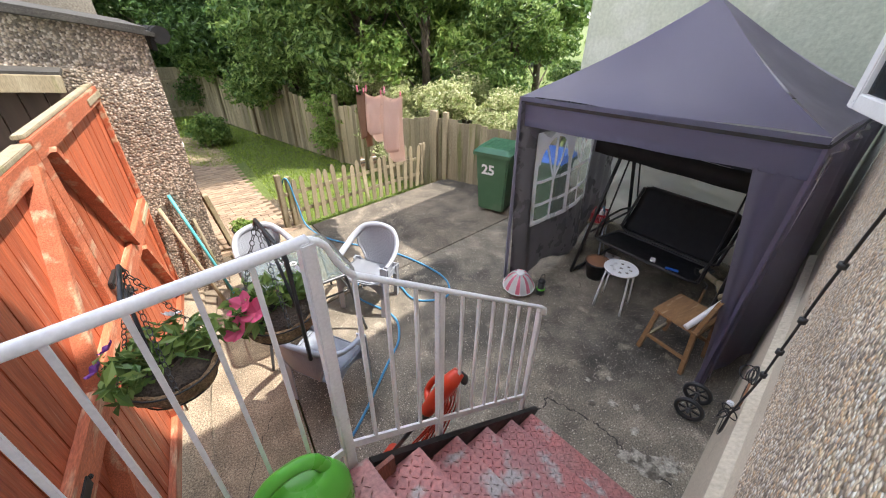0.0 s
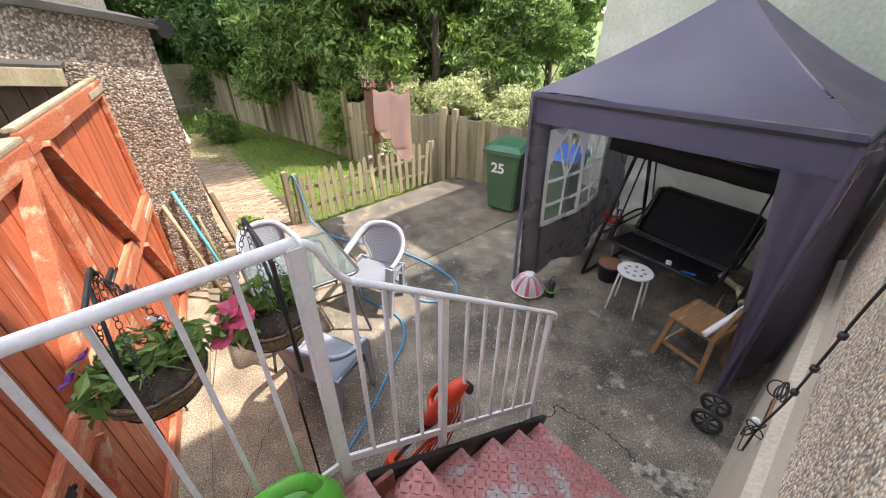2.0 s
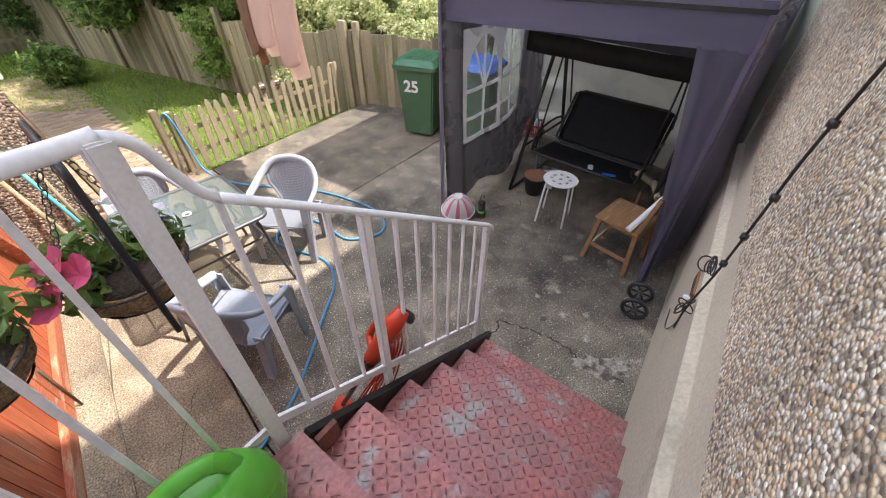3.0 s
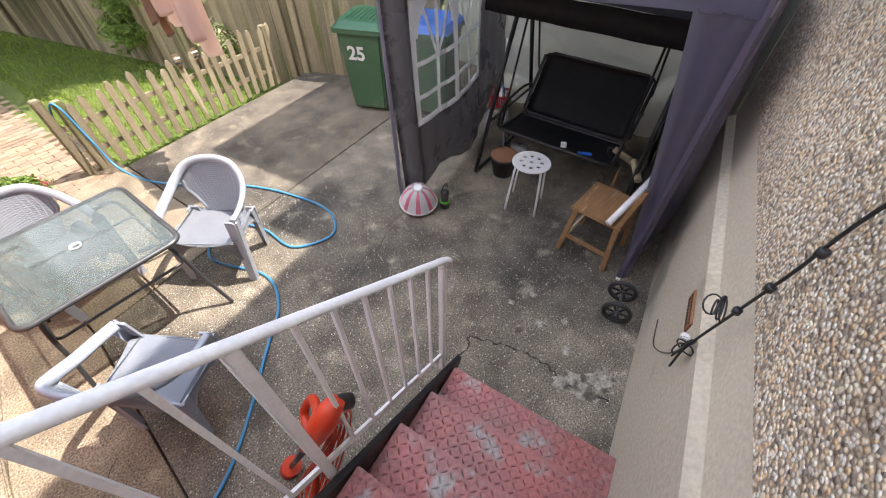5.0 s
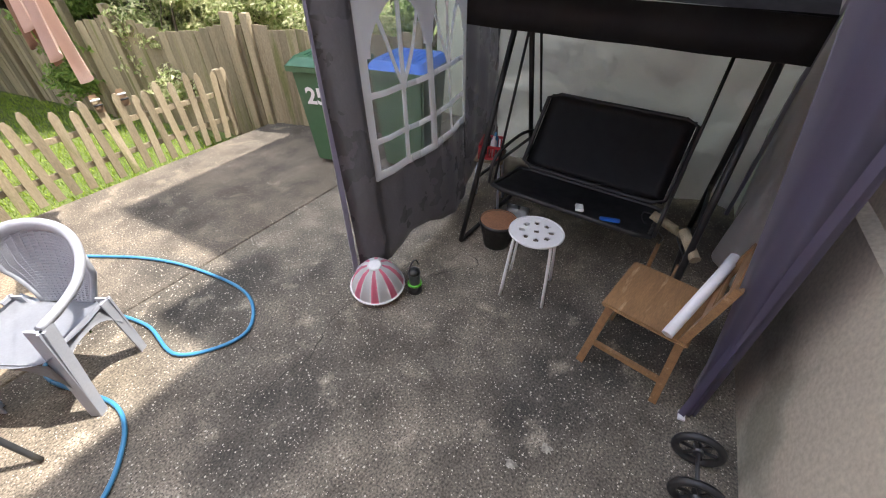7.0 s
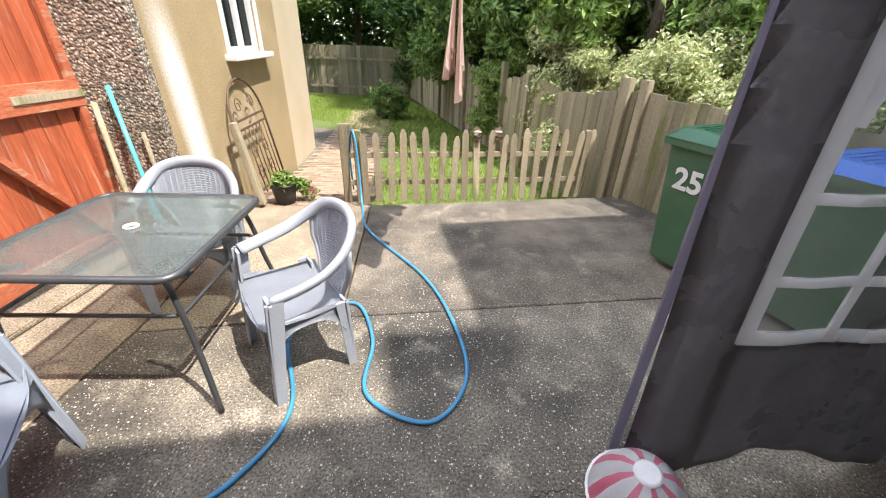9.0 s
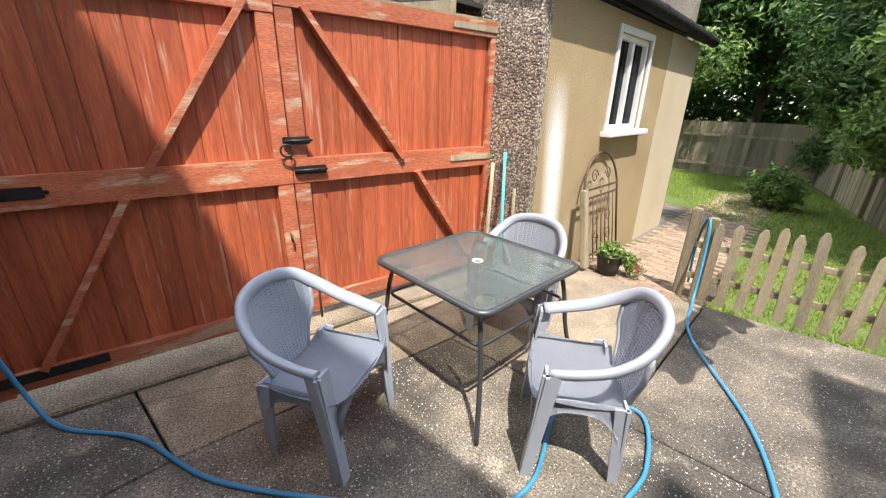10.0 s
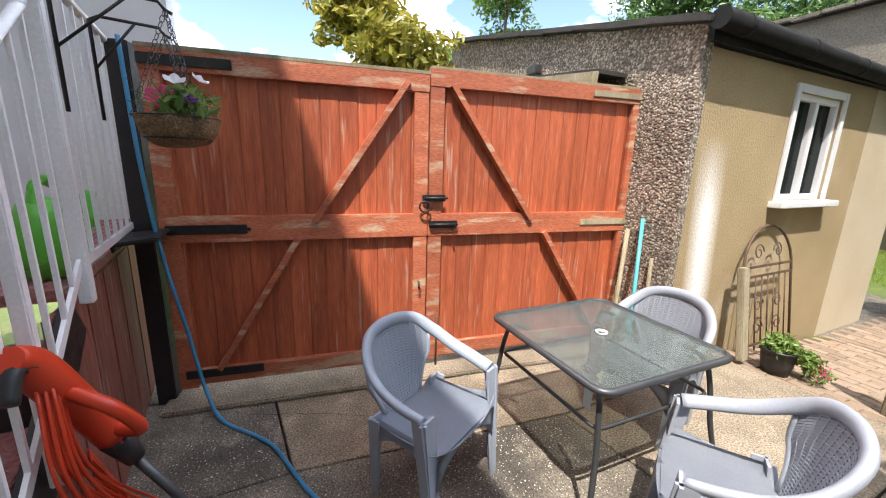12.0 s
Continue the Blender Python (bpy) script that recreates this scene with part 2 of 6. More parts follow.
GATE_RED = material("red_stained_timber", (0.50, 0.128, 0.052), (0.34, 0.078, 0.034), 3.0, 0.5, fine=0.22, fine_scale=22, bump=0.0018, bump_scale=20, stretch=(6, 6, 0.45), vary=0.16,
                    c3=(0.52, 0.27, 0.18), c3_scale=5.0, c3_cut=0.615)
SKIRT_RED = material("weathered_maroon_timber", (0.30, 0.10, 0.07), (0.19, 0.075, 0.055), 3.0, 0.6, fine=0.3, fine_scale=30, bump=0.002, stretch=(6, 6, 0.6), c3=(0.36, 0.27, 0.23), c3_scale=4.0, c3_cut=0.6)
GATE_RAIL = material("worn_red_timber", (0.50, 0.15, 0.07), (0.38, 0.105, 0.05), 3.0, 0.6, fine=0.3, fine_scale=50, bump=0.002, stretch=(4, 0.7, 4), vary=0.12,
                     c3=(0.52, 0.33, 0.21), c3_scale=3.5, c3_cut=0.55)
FENCE_WOOD = material("weathered_fence", (0.285, 0.24, 0.16), (0.215, 0.18, 0.115), 3.0, 0.85, fine=0.3, fine_scale=60, bump=0.003, stretch=(5, 5, 0.5), vary=0.3,
                      c3=(0.15, 0.15, 0.06), c3_scale=1.3, c3_cut=0.56)
PALE_WOOD = material("grey_timber", (0.40, 0.34, 0.23), (0.30, 0.245, 0.155), 3.0, 0.85, fine=0.25, fine_scale=60, bump=0.002, stretch=(4, 4, 0.6), vary=0.2, c3=(0.2, 0.2, 0.08), c3_scale=2.0, c3_cut=0.58)
CHAIR_WOOD = material("varnished_pine", (0.31, 0.175, 0.08), (0.23, 0.125, 0.058), 5.0, 0.5, fine=0.2, fine_scale=40, stretch=(1, 6, 6), c3=(0.45, 0.3, 0.18), c3_scale=4.0, c3_cut=0.62)
RAIL_WHITE = material("white_painted_metal", (0.86, 0.86, 0.87), (0.80, 0.80, 0.81), 6.0, 0.4, fine=0.06, c3=(0.28, 0.25, 0.22), c3_scale=14.0, c3_cut=0.71)
STEP_RED = material("worn_red_tread", (0.37, 0.12, 0.11), (0.27, 0.125, 0.115), 4.5, 0.38, 0.2, fine=0.35, fine_scale=60, bump=0.001, c3=(0.30, 0.26, 0.24), c3_scale=8.0, c3_cut=0.56)
DARK_METAL = material("black_steel", (0.025, 0.025, 0.028), (0.04, 0.038, 0.036), 9.0, 0.45, 0.4, fine=0.1)
RUST_METAL = material("rusty_iron", (0.1, 0.075, 0.06), (0.17, 0.1, 0.06), 14.0, 0.7, 0.5, fine=0.2)
GREY_METAL = material("grey_tube", (0.07, 0.075, 0.08), (0.1, 0.1, 0.1), 9.0, 0.4, 0.5)
CHAIR_GREY = material("grey_plastic", (0.38, 0.42, 0.485), (0.34, 0.38, 0.44), 4.0, 0.42, fine=0.04, spec=0.4)
# same plastic as CHAIR_GREY; its tone is set for how sunlit chairs look
CHAIR_SUNLIT = material("grey_plastic_sunlit", (0.355, 0.378, 0.42), (0.32, 0.343, 0.385), 4.0, 0.42, fine=0.04, spec=0.4)
TENT = material("purple_grey_polyester", (0.092, 0.085, 0.142), (0.106, 0.098, 0.164), 2.0, 0.38, fine=0.06, fine_scale=400, bump=0.006, bump_scale=3.0)
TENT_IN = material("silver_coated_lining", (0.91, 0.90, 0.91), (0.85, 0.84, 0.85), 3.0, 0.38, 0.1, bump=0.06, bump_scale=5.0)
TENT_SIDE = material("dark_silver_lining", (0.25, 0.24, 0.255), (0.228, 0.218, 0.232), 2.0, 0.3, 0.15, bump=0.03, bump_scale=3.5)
BLACK_MESH = material("black_mesh_fabric", (0.016, 0.016, 0.018), (0.022, 0.022, 0.024), 6.0, 0.6, fine=0.15, fine_scale=300)
BIN_GREEN = material("green_bin_plastic", (0.05, 0.12, 0.06), (0.065, 0.14, 0.075), 3.0, 0.5, fine=0.08, c3=(0.1, 0.16, 0.1), c3_scale=3.0)
LID_GREEN = material("dark_green_lid", (0.025, 0.11, 0.055), (0.035, 0.13, 0.07), 4.0, 0.4)
LID_BLUE = material("blue_lid", (0.02, 0.12, 0.5), (0.03, 0.15, 0.56), 4.0, 0.4)
CAN_GREEN = material("lime_green_plastic", (0.1, 0.42, 0.04), (0.12, 0.48, 0.05), 5.0, 0.3)
ORANGE = material("orange_red_plastic", (0.62, 0.05, 0.015), (0.55, 0.045, 0.015), 5.0, 0.35)
BLACK_PLASTIC = material("black_plastic", (0.02, 0.02, 0.022), (0.03, 0.03, 0.03), 8.0, 0.45)
WHITE = material("white_upvc", (0.8, 0.8, 0.8), (0.74, 0.74, 0.73), 5.0, 0.35, fine=0.03)
PINK = material("hot_pink_stripe", (0.80, 0.20, 0.30), (0.78, 0.30, 0.38), 6.0, 0.4)
TERRACOTTA = material("terracotta", (0.3, 0.14, 0.07), (0.22, 0.11, 0.06), 8.0, 0.8, fine=0.2)
HOSE = material("blue_hose", (0.04, 0.22, 0.42), (0.06, 0.27, 0.47), 9.0, 0.35)
TURQUOISE = material("turquoise_pole", (0.08, 0.42, 0.48), (0.1, 0.46, 0.5), 9.0, 0.4)
TOWEL = material("beige_towel", (0.76, 0.61, 0.54), (0.70, 0.55, 0.48), 6.0, 0.95, fine=0.15, fine_scale=250, bump=0.003, bump_scale=200)
SOIL = material("potting_soil", (0.04, 0.028, 0.02), (0.07, 0.05, 0.035), 20.0, 0.95, fine=0.4, fine_scale=120, bump=0.01)
COIR = material("coir_liner", (0.17, 0.1, 0.05), (0.26, 0.17, 0.09), 25.0, 0.95, fine=0.5, fine_scale=150, bump=0.015, bump_scale=80)
GRASS_GROUND = material("lawn_soil", (0.085, 0.12, 0.025), (0.12, 0.155, 0.035), 1.5, 0.95, fine=0.3, fine_scale=60, bump=0.01, c3=(0.12, 0.09, 0.05), c3_scale=0.7, c3_cut=0.62)
PATH_BRICK = material("red_brown_paver", (0.26, 0.185, 0.125), (0.32, 0.24, 0.17), 5.0, 0.9, fine=0.2, fine_scale=90, bump=0.002, vary=0.2)
ROOF_FELT = material("roof_felt", (0.035, 0.033, 0.03), (0.06, 0.055, 0.047), 3.0, 0.9, fine=0.3, fine_scale=80)
STONE = material("weathered_stone", (0.25, 0.22, 0.17), (0.16, 0.14, 0.11), 2.0, 0.9, fine=0.3, fine_scale=50, bump=0.006)
BARK = material("bark", (0.09, 0.07, 0.05), (0.14, 0.11, 0.08), 6.0, 0.95, fine=0.35, fine_scale=40, bump=0.02, stretch=(3, 3, 0.5))
LEAF_DARK = leaf_material("dark_leaves", (0.026, 0.075, 0.016), (0.15, 0.26, 0.06))
LEAF_MID = leaf_material("mid_green_leaves", (0.055, 0.135, 0.024), (0.27, 0.38, 0.10))
LEAF_BRIGHT = leaf_material("bright_green_leaves", (0.10, 0.20, 0.03), (0.30, 0.40, 0.10))
LEAF_PALE = leaf_material("pale_flowering_leaves", (0.20, 0.29, 0.06), (0.74, 0.72, 0.45))
LEAF_GOLD = leaf_material("golden_leaves", (0.16, 0.17, 0.02), (0.42, 0.36, 0.05))
GRASS = leaf_material("grass_blades", (0.14, 0.24, 0.02), (0.36, 0.46, 0.06), 0.5)
PETAL_PINK = leaf_material("pink_petals", (0.62, 0.03, 0.13), (0.75, 0.12, 0.24), 0.6)
PETAL_PURPLE = leaf_material("purple_petals", (0.12, 0.02, 0.2), (0.2, 0.05, 0.3), 0.6)
PETAL_WHITE = leaf_material("white_petals", (0.7, 0.68, 0.7), (0.8, 0.78, 0.8), 0.6)


def let_light_through(m, share, tint):
    """Thin cloth: part of the light passes."""
    n, l = m.node_tree.nodes, m.node_tree.links
    t = n.new("ShaderNodeBsdfTranslucent")
    t.inputs["Color"].default_value = (*tint, 1)
    ms = n.new("ShaderNodeMixShader")
    ms.inputs[0].default_value = share
    l.new(n["Principled BSDF"].outputs[0], ms.inputs[1])
    l.new(t.outputs[0], ms.inputs[2])
    l.new(ms.outputs[0], n["Material Output"].inputs["Surface"])


let_light_through(TENT, 0.42, (0.84, 0.79, 0.86))
let_light_through(TENT_IN, 0.6, (0.97, 0.95, 0.92))
let_light_through(TOWEL, 0.3, (0.6, 0.45, 0.38))
FROSTED = glass_material("obscured_glass", (0.84, 0.88, 0.86), 0.09, 0.48, (0.14, 0.165, 0.16))
CLEAR = glass_material("clear_film", (0.84, 0.86, 0.86), 0.12, 0.26, (0.6, 0.62, 0.63))
PANE = glass_material("window_pane", (0.25, 0.27, 0.28), 0.03, 0.3, (0.05, 0.06, 0.06))


# ---- helpers for meshes ----
def box(bm, size, at=(0, 0, 0), rot=(0, 0, 0), bevel=0.0):
    m = pose(*at, *rot) @ Matrix.Diagonal((*size, 1))
    vs = bmesh.ops.create_cube(bm, size=1.0, matrix=m)["verts"]
    if bevel:
        es = list({e for v in vs for e in v.link_edges})
        bmesh.ops.bevel(bm, geom=es, offset=bevel, segments=2, affect="EDGES", clamp_overlap=True)
    return bm


def bar(bm, a, b, w, d=None, up=(0, 0, 1)):
    """A rectangular bar from a to b."""
    a, b = Vector(a), Vector(b)
    y = (b - a).normalized()
    x = y.cross(Vector(up))
    x = x.normalized() if x.length > 1e-4 else Vector((1, 0, 0))
    z = x.cross(y)
    m = Matrix((x, y, z)).transposed().to_4x4()
    m.translation = (a + b) / 2
    bmesh.ops.create_cube(bm, size=1.0, matrix=m @ Matrix.Diagonal((w, (b - a).length, d or w, 1)))
    return bm


def smooth_path(pts, n=8):
    """A Catmull-Rom curve through pts."""
    p = [Vector(q) for q in pts]
    p = [2 * p[0] - p[1], *p, 2 * p[-1] - p[-2]]
    out = []
    for i in range(1, len(p) - 2):
        for k in range(n):
            t = k / n
            out.append(0.5 * (2 * p[i] + (p[i + 1] - p[i - 1]) * t + (2 * p[i - 1] - 5 * p[i] + 4 * p[i + 1] - p[i + 2]) * t * t
                              + (3 * p[i] - p[i - 1] - 3 * p[i + 1] + p[i + 2]) * t ** 3))
    return out + [p[-2]]


def tube(bm, pts, r, n=8, closed=False, flat=1.0):
    """A round tube along pts; r may be one radius or one for each point."""
    pts = [Vector(p) for p in pts]
    rings, last = [], None
    for i, p in enumerate(pts):
        a = pts[i - 1] if i or closed else p
        b = pts[(i + 1) % len(pts)] if i + 1 < len(pts) or closed else p
        d = (b - a).normalized()
        x = last - d * last.dot(d) if last else d.orthogonal()
        x = x.normalized() if x.length > 1e-5 else d.orthogonal().normalized()
        last, y = x, d.cross(x)
        rr = r[i] if isinstance(r, (list, tuple)) else r
        rings.append([bm.verts.new(p + rr * (math.cos(2 * math.pi * k / n) * x + flat * math.sin(2 * math.pi * k / n) * y)) for k in range(n)])
    pairs = list(zip(rings, rings[1:])) + ([(rings[-1], rings[0])] if closed else [])
    for a, b in pairs:
        for k in range(n):
            bm.faces.new((a[k], a[(k + 1) % n], b[(k + 1) % n], b[k])).smooth = True
    if not closed:
        bm.faces.new(rings[0][::-1])
        bm.faces.new(rings[-1])
    return bm


def lathe(bm, profile, n=24, at=(0, 0, 0), squash=1.0, wave=0.0, waves=8):
    """A turned body from (radius, height) pairs."""
    rings = []
    for r, z in profile:
        rings.append([bm.verts.new((at[0] + r * (1 + wave * math.cos(waves * 2 * math.pi * k / n)) * math.cos(2 * math.pi * k / n),
                                    at[1] + squash * r * (1 + wave * math.cos(waves * 2 * math.pi * k / n)) * math.sin(2 * math.pi * k / n), at[2] + z)) for k in range(n)])
    for a, b in zip(rings, rings[1:]):
        for k in range(n):
            bm.faces.new((a[k], a[(k + 1) % n], b[(k + 1) % n], b[k])).smooth = True
    bm.faces.new(rings[0][::-1])
    bm.faces.new(rings[-1])
    return bm


def prism(bm, outline, z0, z1):
    """A flat outline (x, y) raised from z0 to z1."""
    lo = [bm.verts.new((x, y, z0)) for x, y in outline]
    hi = [bm.verts.new((x, y, z1)) for x, y in outline]
    bm.faces.new(lo[::-1])
    bm.faces.new(hi)
    for k in range(len(lo)):
        j = (k + 1) % len(lo)
        bm.faces.new((lo[k], lo[j], hi[j], hi[k]))
    return bm


def sheet(bm, f, nu, nv, thick=0.0):
    """A surface f(s, t) over the unit square; thick gives it a second side."""
    g = [[bm.verts.new(f(i / nu, j / nv)) for j in range(nv + 1)] for i in range(nu + 1)]
    fs = []
    for i in range(nu):
        for j in range(nv):
            q = bm.faces.new((g[i][j], g[i + 1][j], g[i + 1][j + 1], g[i][j + 1]))
            q.smooth = True
            fs.append(q)
    if thick:
        bmesh.ops.solidify(bm, geom=fs, thickness=thick)
    return bm


def mesh_of(name, bm, mat):
    bmesh.ops.recalc_face_normals(bm, faces=bm.faces)
    me = bpy.data.meshes.new(name)
    bm.to_mesh(me)
    bm.free()
    me.materials.append(mat)
    return me


def part(name, bm, mat, parent, label=""):
    ob = new(name, mesh_of(name, bm, mat))
    ob.parent = parent
    return tagged(ob, label)


def piece(name, me, parent, m):
    """A further object on a mesh that is there already."""
    ob = new(name, me)
    ob.parent = parent
    ob.matrix_basis = m
    return ob


def thing(name, label, category, m=None, group=""):
    ob = new(name)
    ob.empty_display_size = 0.1
    if m is not None:
        ob.matrix_basis = m
    return tagged(ob, label, category, group)


def structure(name, bm, mat, label, category, m=None):
    ob = new(name, mesh_of(name, bm, mat))
    if m is not None:
        ob.matrix_basis = m
    return tagged(ob, label, category, kind="structure")


def B():
    return bmesh.new()


# ---- ground ----
bm = B()
bmesh.ops.create_grid(bm, x_segments=60, y_segments=60, size=300)
for v in bm.verts:
    v.co.z = -0.24
structure("ground", bm, GRASS_GROUND, "bare earth and thin grass of the garden", "ground")

# patio bays: outlines in plan, far edge along the picket fence
PATIO_Z = 0.0
# the darker bays have the yard's shade in their slab colour
bays = [
    ("patio", [(-1.5, 0.6), (-1.134, 0.6), (0.0, 5.27), (0.0, 5.6), (-1.5, 5.6)], CONCRETE),
    ("patio", [(-1.122, 0.6), (0.1, 0.6), (0.1, 2.72), (-0.622, 2.665)], SHADED_CONCRETE),
    ("patio", [(0.112, 0.6), (6.2, 0.6), (6.2, 4.73), (1.38, 4.385), (0.30, 4.29), (0.112, 2.73)], SHADED_CONCRETE),
    ("patio", [(-0.619, 2.677), (0.1, 2.732), (0.288, 4.30), (0.288, 5.6), (0.012, 5.6), (0.012, 5.27)], CONCRETE),
    ("patio", [(0.30, 4.302), (1.38, 4.40), (1.38, 6.10), (0.30, 6.02)], CONCRETE),
    ("patio", [(1.392, 4.40), (6.2, 4.745), (6.2, 6.6), (1.392, 6.10)], SHADED_DIRTY_CONCRETE),
]
patio = tagged(new("patio"), "worn exposed-aggregate concrete patio in cast bays", "patio", kind="structure")
for _, outline, mt in bays:
    bm = B()
    prism(bm, outline, -0.12, PATIO_Z)
    es = [e for e in bm.edges if all(v.co.z > -0.05 for v in e.verts)]
    bmesh.ops.bevel(bm, geom=es, offset=0.006, segments=1, affect="EDGES")
    part("slab", bm, mt, patio)

# ---- house wall with rendered plinth; its line leans 5.4 degrees to the yard ----
HOUSE = pose(1.64, 1.19, 0, 0, 0, 5.4)


def house_box(name, x0, x1, y0, y1, z0, z1, mat, label):
    bm = B()
    box(bm, (x1 - x0, y1 - y0, z1 - z0), ((x0 + x1) / 2, (y0 + y1) / 2, (z0 + z1) / 2))
    return structure(name, bm, mat, label, "wall", HOUSE)


bm = B()
sheet(bm, lambda s, t: Vector((-3.6 + 5.75 * s, (0.0, 0.0, -0.05)[round(t * 2)], (-0.1, 0.955, 0.985)[round(t * 2)])), 1, 2)
for f in bm.faces:
    f.smooth = False
structure("wall_plinth", bm, OLD_CEMENT, "stained cement plinth at the foot of the house", "wall", HOUSE)
bm = B()
sheet(bm, lambda s, t: Vector((-3.6 + 5.75 * s, (-0.046, -0.05, -0.3)[round(t * 2)], (0.98, 1.27, 1.272)[round(t * 2)])), 1, 2)
for f in bm.faces:
    f.smooth = False
structure("wall_plinth_band", bm, CEMENT, "smooth cement band below the pebbledash", "wall", HOUSE)
# the unseen top at 8 m is set by where its shadow edge lands
house_box("wall_house", -3.6, 2.15, -0.6, -0.034, 1.26, 8.0, PEBBLE, "house wall of cream and brown pebbledash")
house_box("wall_house_beyond", 2.15, 8.0, -0.6, -0.03, -0.1, 8.0, PALE_GREEN, "house wall in pale green render")
# unseen block, added only to cast a step in the patio shadow
house_box("chimney", 3.9, 4.5, -0.5, 0.1, 8.0, 9.2, STONE, "unseen block above the house, added to step its shadow")

# neighbouring gable in pale green roughcast behind the gazebo
bm = B()
# upper outline is unseen, shaped so its shadow edges fall on patio and gazebo
gable = [(1.2, -0.1), (5.0, -0.1), (5.0, 3.3), (3.3, 8.5), (2.0, 8.1), (1.2, 7.9)]
a = [bm.verts.new((5.6, y, z)) for y, z in gable]
b = [bm.verts.new((9.5, y, z)) for y, z in gable]
bm.faces.new(a)
bm.faces.new(b[::-1])
for k in range(6):
    bm.faces.new((a[k], a[(k + 1) % 6], b[(k + 1) % 6], b[k]))
structure("wall_neighbour", bm, PALE_GREEN, "neighbouring gable wall in pale green roughcast", "wall")

# rear wall of the house behind the landing, with a white door frame
bm = B()
box(bm, (0.3, 2.6, 6.6), (-1.75, 0.9, 4.3))
structure("wall_landing", bm, WHITE, "white painted wall closing the landing", "wall")

# ---- garage: ochre side, pebbledash front ----
GARAGE = pose(0.13, 5.40, 0)
bm = B()
WY0, WY1, WZ0, WZ1 = 1.23, 2.01, 1.27, 2.14
for y0, y1, z0, z1 in ((0, WY0, -0.4, 2.30), (WY1, 2.67, -0.4, 2.30), (WY0, WY1, -0.4, WZ0), (WY0, WY1, WZ1, 2.30)):
    box(bm, (0.22, y1 - y0, z1 - z0), (-0.11, (y0 + y1) / 2, (z0 + z1) / 2))
bmesh.ops.remove_doubles(bm, verts=bm.verts, dist=0.001)
structure("wall_garage_side", bm, OCHRE, "ochre rendered garage wall with reflected light painted as a white band", "wall", GARAGE)
bm = B()
box(bm, (0.224, 1.13, 2.70), (-0.11, 3.235, 0.95))
structure("wall_garage_end", bm, CREAM, "cream rendered end of the garage wall", "wall", GARAGE)
bm = B()
front = [(0.02, -0.1), (0.02, 2.42), (-0.7, 2.56), (-1.8, 2.8), (-3.6, 3.16), (-3.6, -0.1)]
a = [bm.verts.new((x, -0.08, z)) for x, z in front]
b = [bm.verts.new((x, 0.0, z)) for x, z in front]
bm.faces.new(a)
bm.faces.new(b[::-1])
for k in range(6):
    bm.faces.new((a[k], a[(k + 1) % 6], b[(k + 1) % 6], b[k]))
structure("wall_garage_front", bm, DARK_PEBBLE, "coarse dark pebbledash front of the garage", "wall", GARAGE)
bm = B()
box(bm, (3.2, 0.2, 2.5), (-1.9, 3.5, 1.0))
box(bm, (0.2, 3.5, 2.5), (-3.3, 1.75, 1.0))
structure("wall_garage_rear", bm, OCHRE, "plain rear walls of the garage", "wall", GARAGE)

# ---- stairs ----
STAIR = pose(0.17, 2.055, 0, 0, 0, 3.7)
RISE, GOING = 0.175, 0.25
stairs = tagged(thing("stairs", "outdoor steps with worn red checker-plate treads", "stairs", STAIR), kind="structure")


def plate(bm, x0, x1, y0, y1, z, seed):
    """Raised bars of checker plate over a tread."""
    g = random.Random(seed)
    q = 0.034
    nx, ny = int((x1 - x0) / q), int((y1 - y0) / q)
    for i in range(nx):
        for j in range(ny):
            a = (45 if (i + j) % 2 else -45) + g.uniform(-3, 3)
            h = g.uniform(0.0028, 0.0042)
            m = pose(x0 + (i + 0.5) * q, y0 + (j + 0.5) * q, z, 0, 0, a)
            vs = [bm.verts.new(m @ Vector(p)) for p in ((-0.0165, 0, 0), (0, -0.0052, 0.0), (0.0165, 0, 0), (0, 0.0052, 0.0), (-0.009, 0, h), (0.009, 0, h))]
            for f in ((0, 1, 5, 4), (1, 2, 5), (2, 3, 5), (3, 0, 4, 5)):
                bm.faces.new([vs[w] for w in f])


for k in range(5):
    x0 = (4 - k) * GOING
    z = RISE * (k + 1)
    bm = B()
    box(bm, (GOING + 0.02, 1.02, 0.03), (x0 + GOING / 2, -0.53, z - 0.015), bevel=0.004)
    plate(bm, x0 + 0.005, x0 + GOING + 0.005, -1.02, -0.03, z + 0.0002, k)
    part("tread", bm, STEP_RED, stairs)
    # added black sheet gives the shade of the open gap under the tread
    bm = B()
    box(bm, (0.02, 1.02, RISE - 0.03), (x0 + GOING - 0.02, -0.53, z - 0.03 - (RISE - 0.03) / 2))
    part("riser", bm, DARK_METAL, stairs)
bm = B()
box(bm, (1.75, 1.06, 0.04), (-0.865, -0.53, RISE * 6 - 0.02))
plate(bm, -1.7, -0.0, -1.0, -0.03, RISE * 6 + 0.0002, 9)
part("landing", bm, STEP_RED, stairs)
bm = B()
bar(bm, (-0.02, 0.0, RISE * 6 - 0.11), (5 * GOING + 0.06, 0.0, 0.06), 0.03, 0.17)
part("stringer", bm, DARK_METAL, stairs)
bm = B()
for k in range(16):
    box(bm, (0.086, 0.02, 0.98), (-1.294 + 0.091 * k, -0.03 + 0.002 * (k % 3), 0.49))
part("skirt", bm, SKIRT_RED, stairs, "red timber boards under the landing")
bm = B()
v = [bm.verts.new(p) for p in ((0.08, -0.03, 0.0), (1.2, -0.03, 0.0), (0.08, -0.03, 0.92))]
bm.faces.new(v)
bmesh.ops.solidify(bm, geom=bm.faces[:], thickness=0.02)
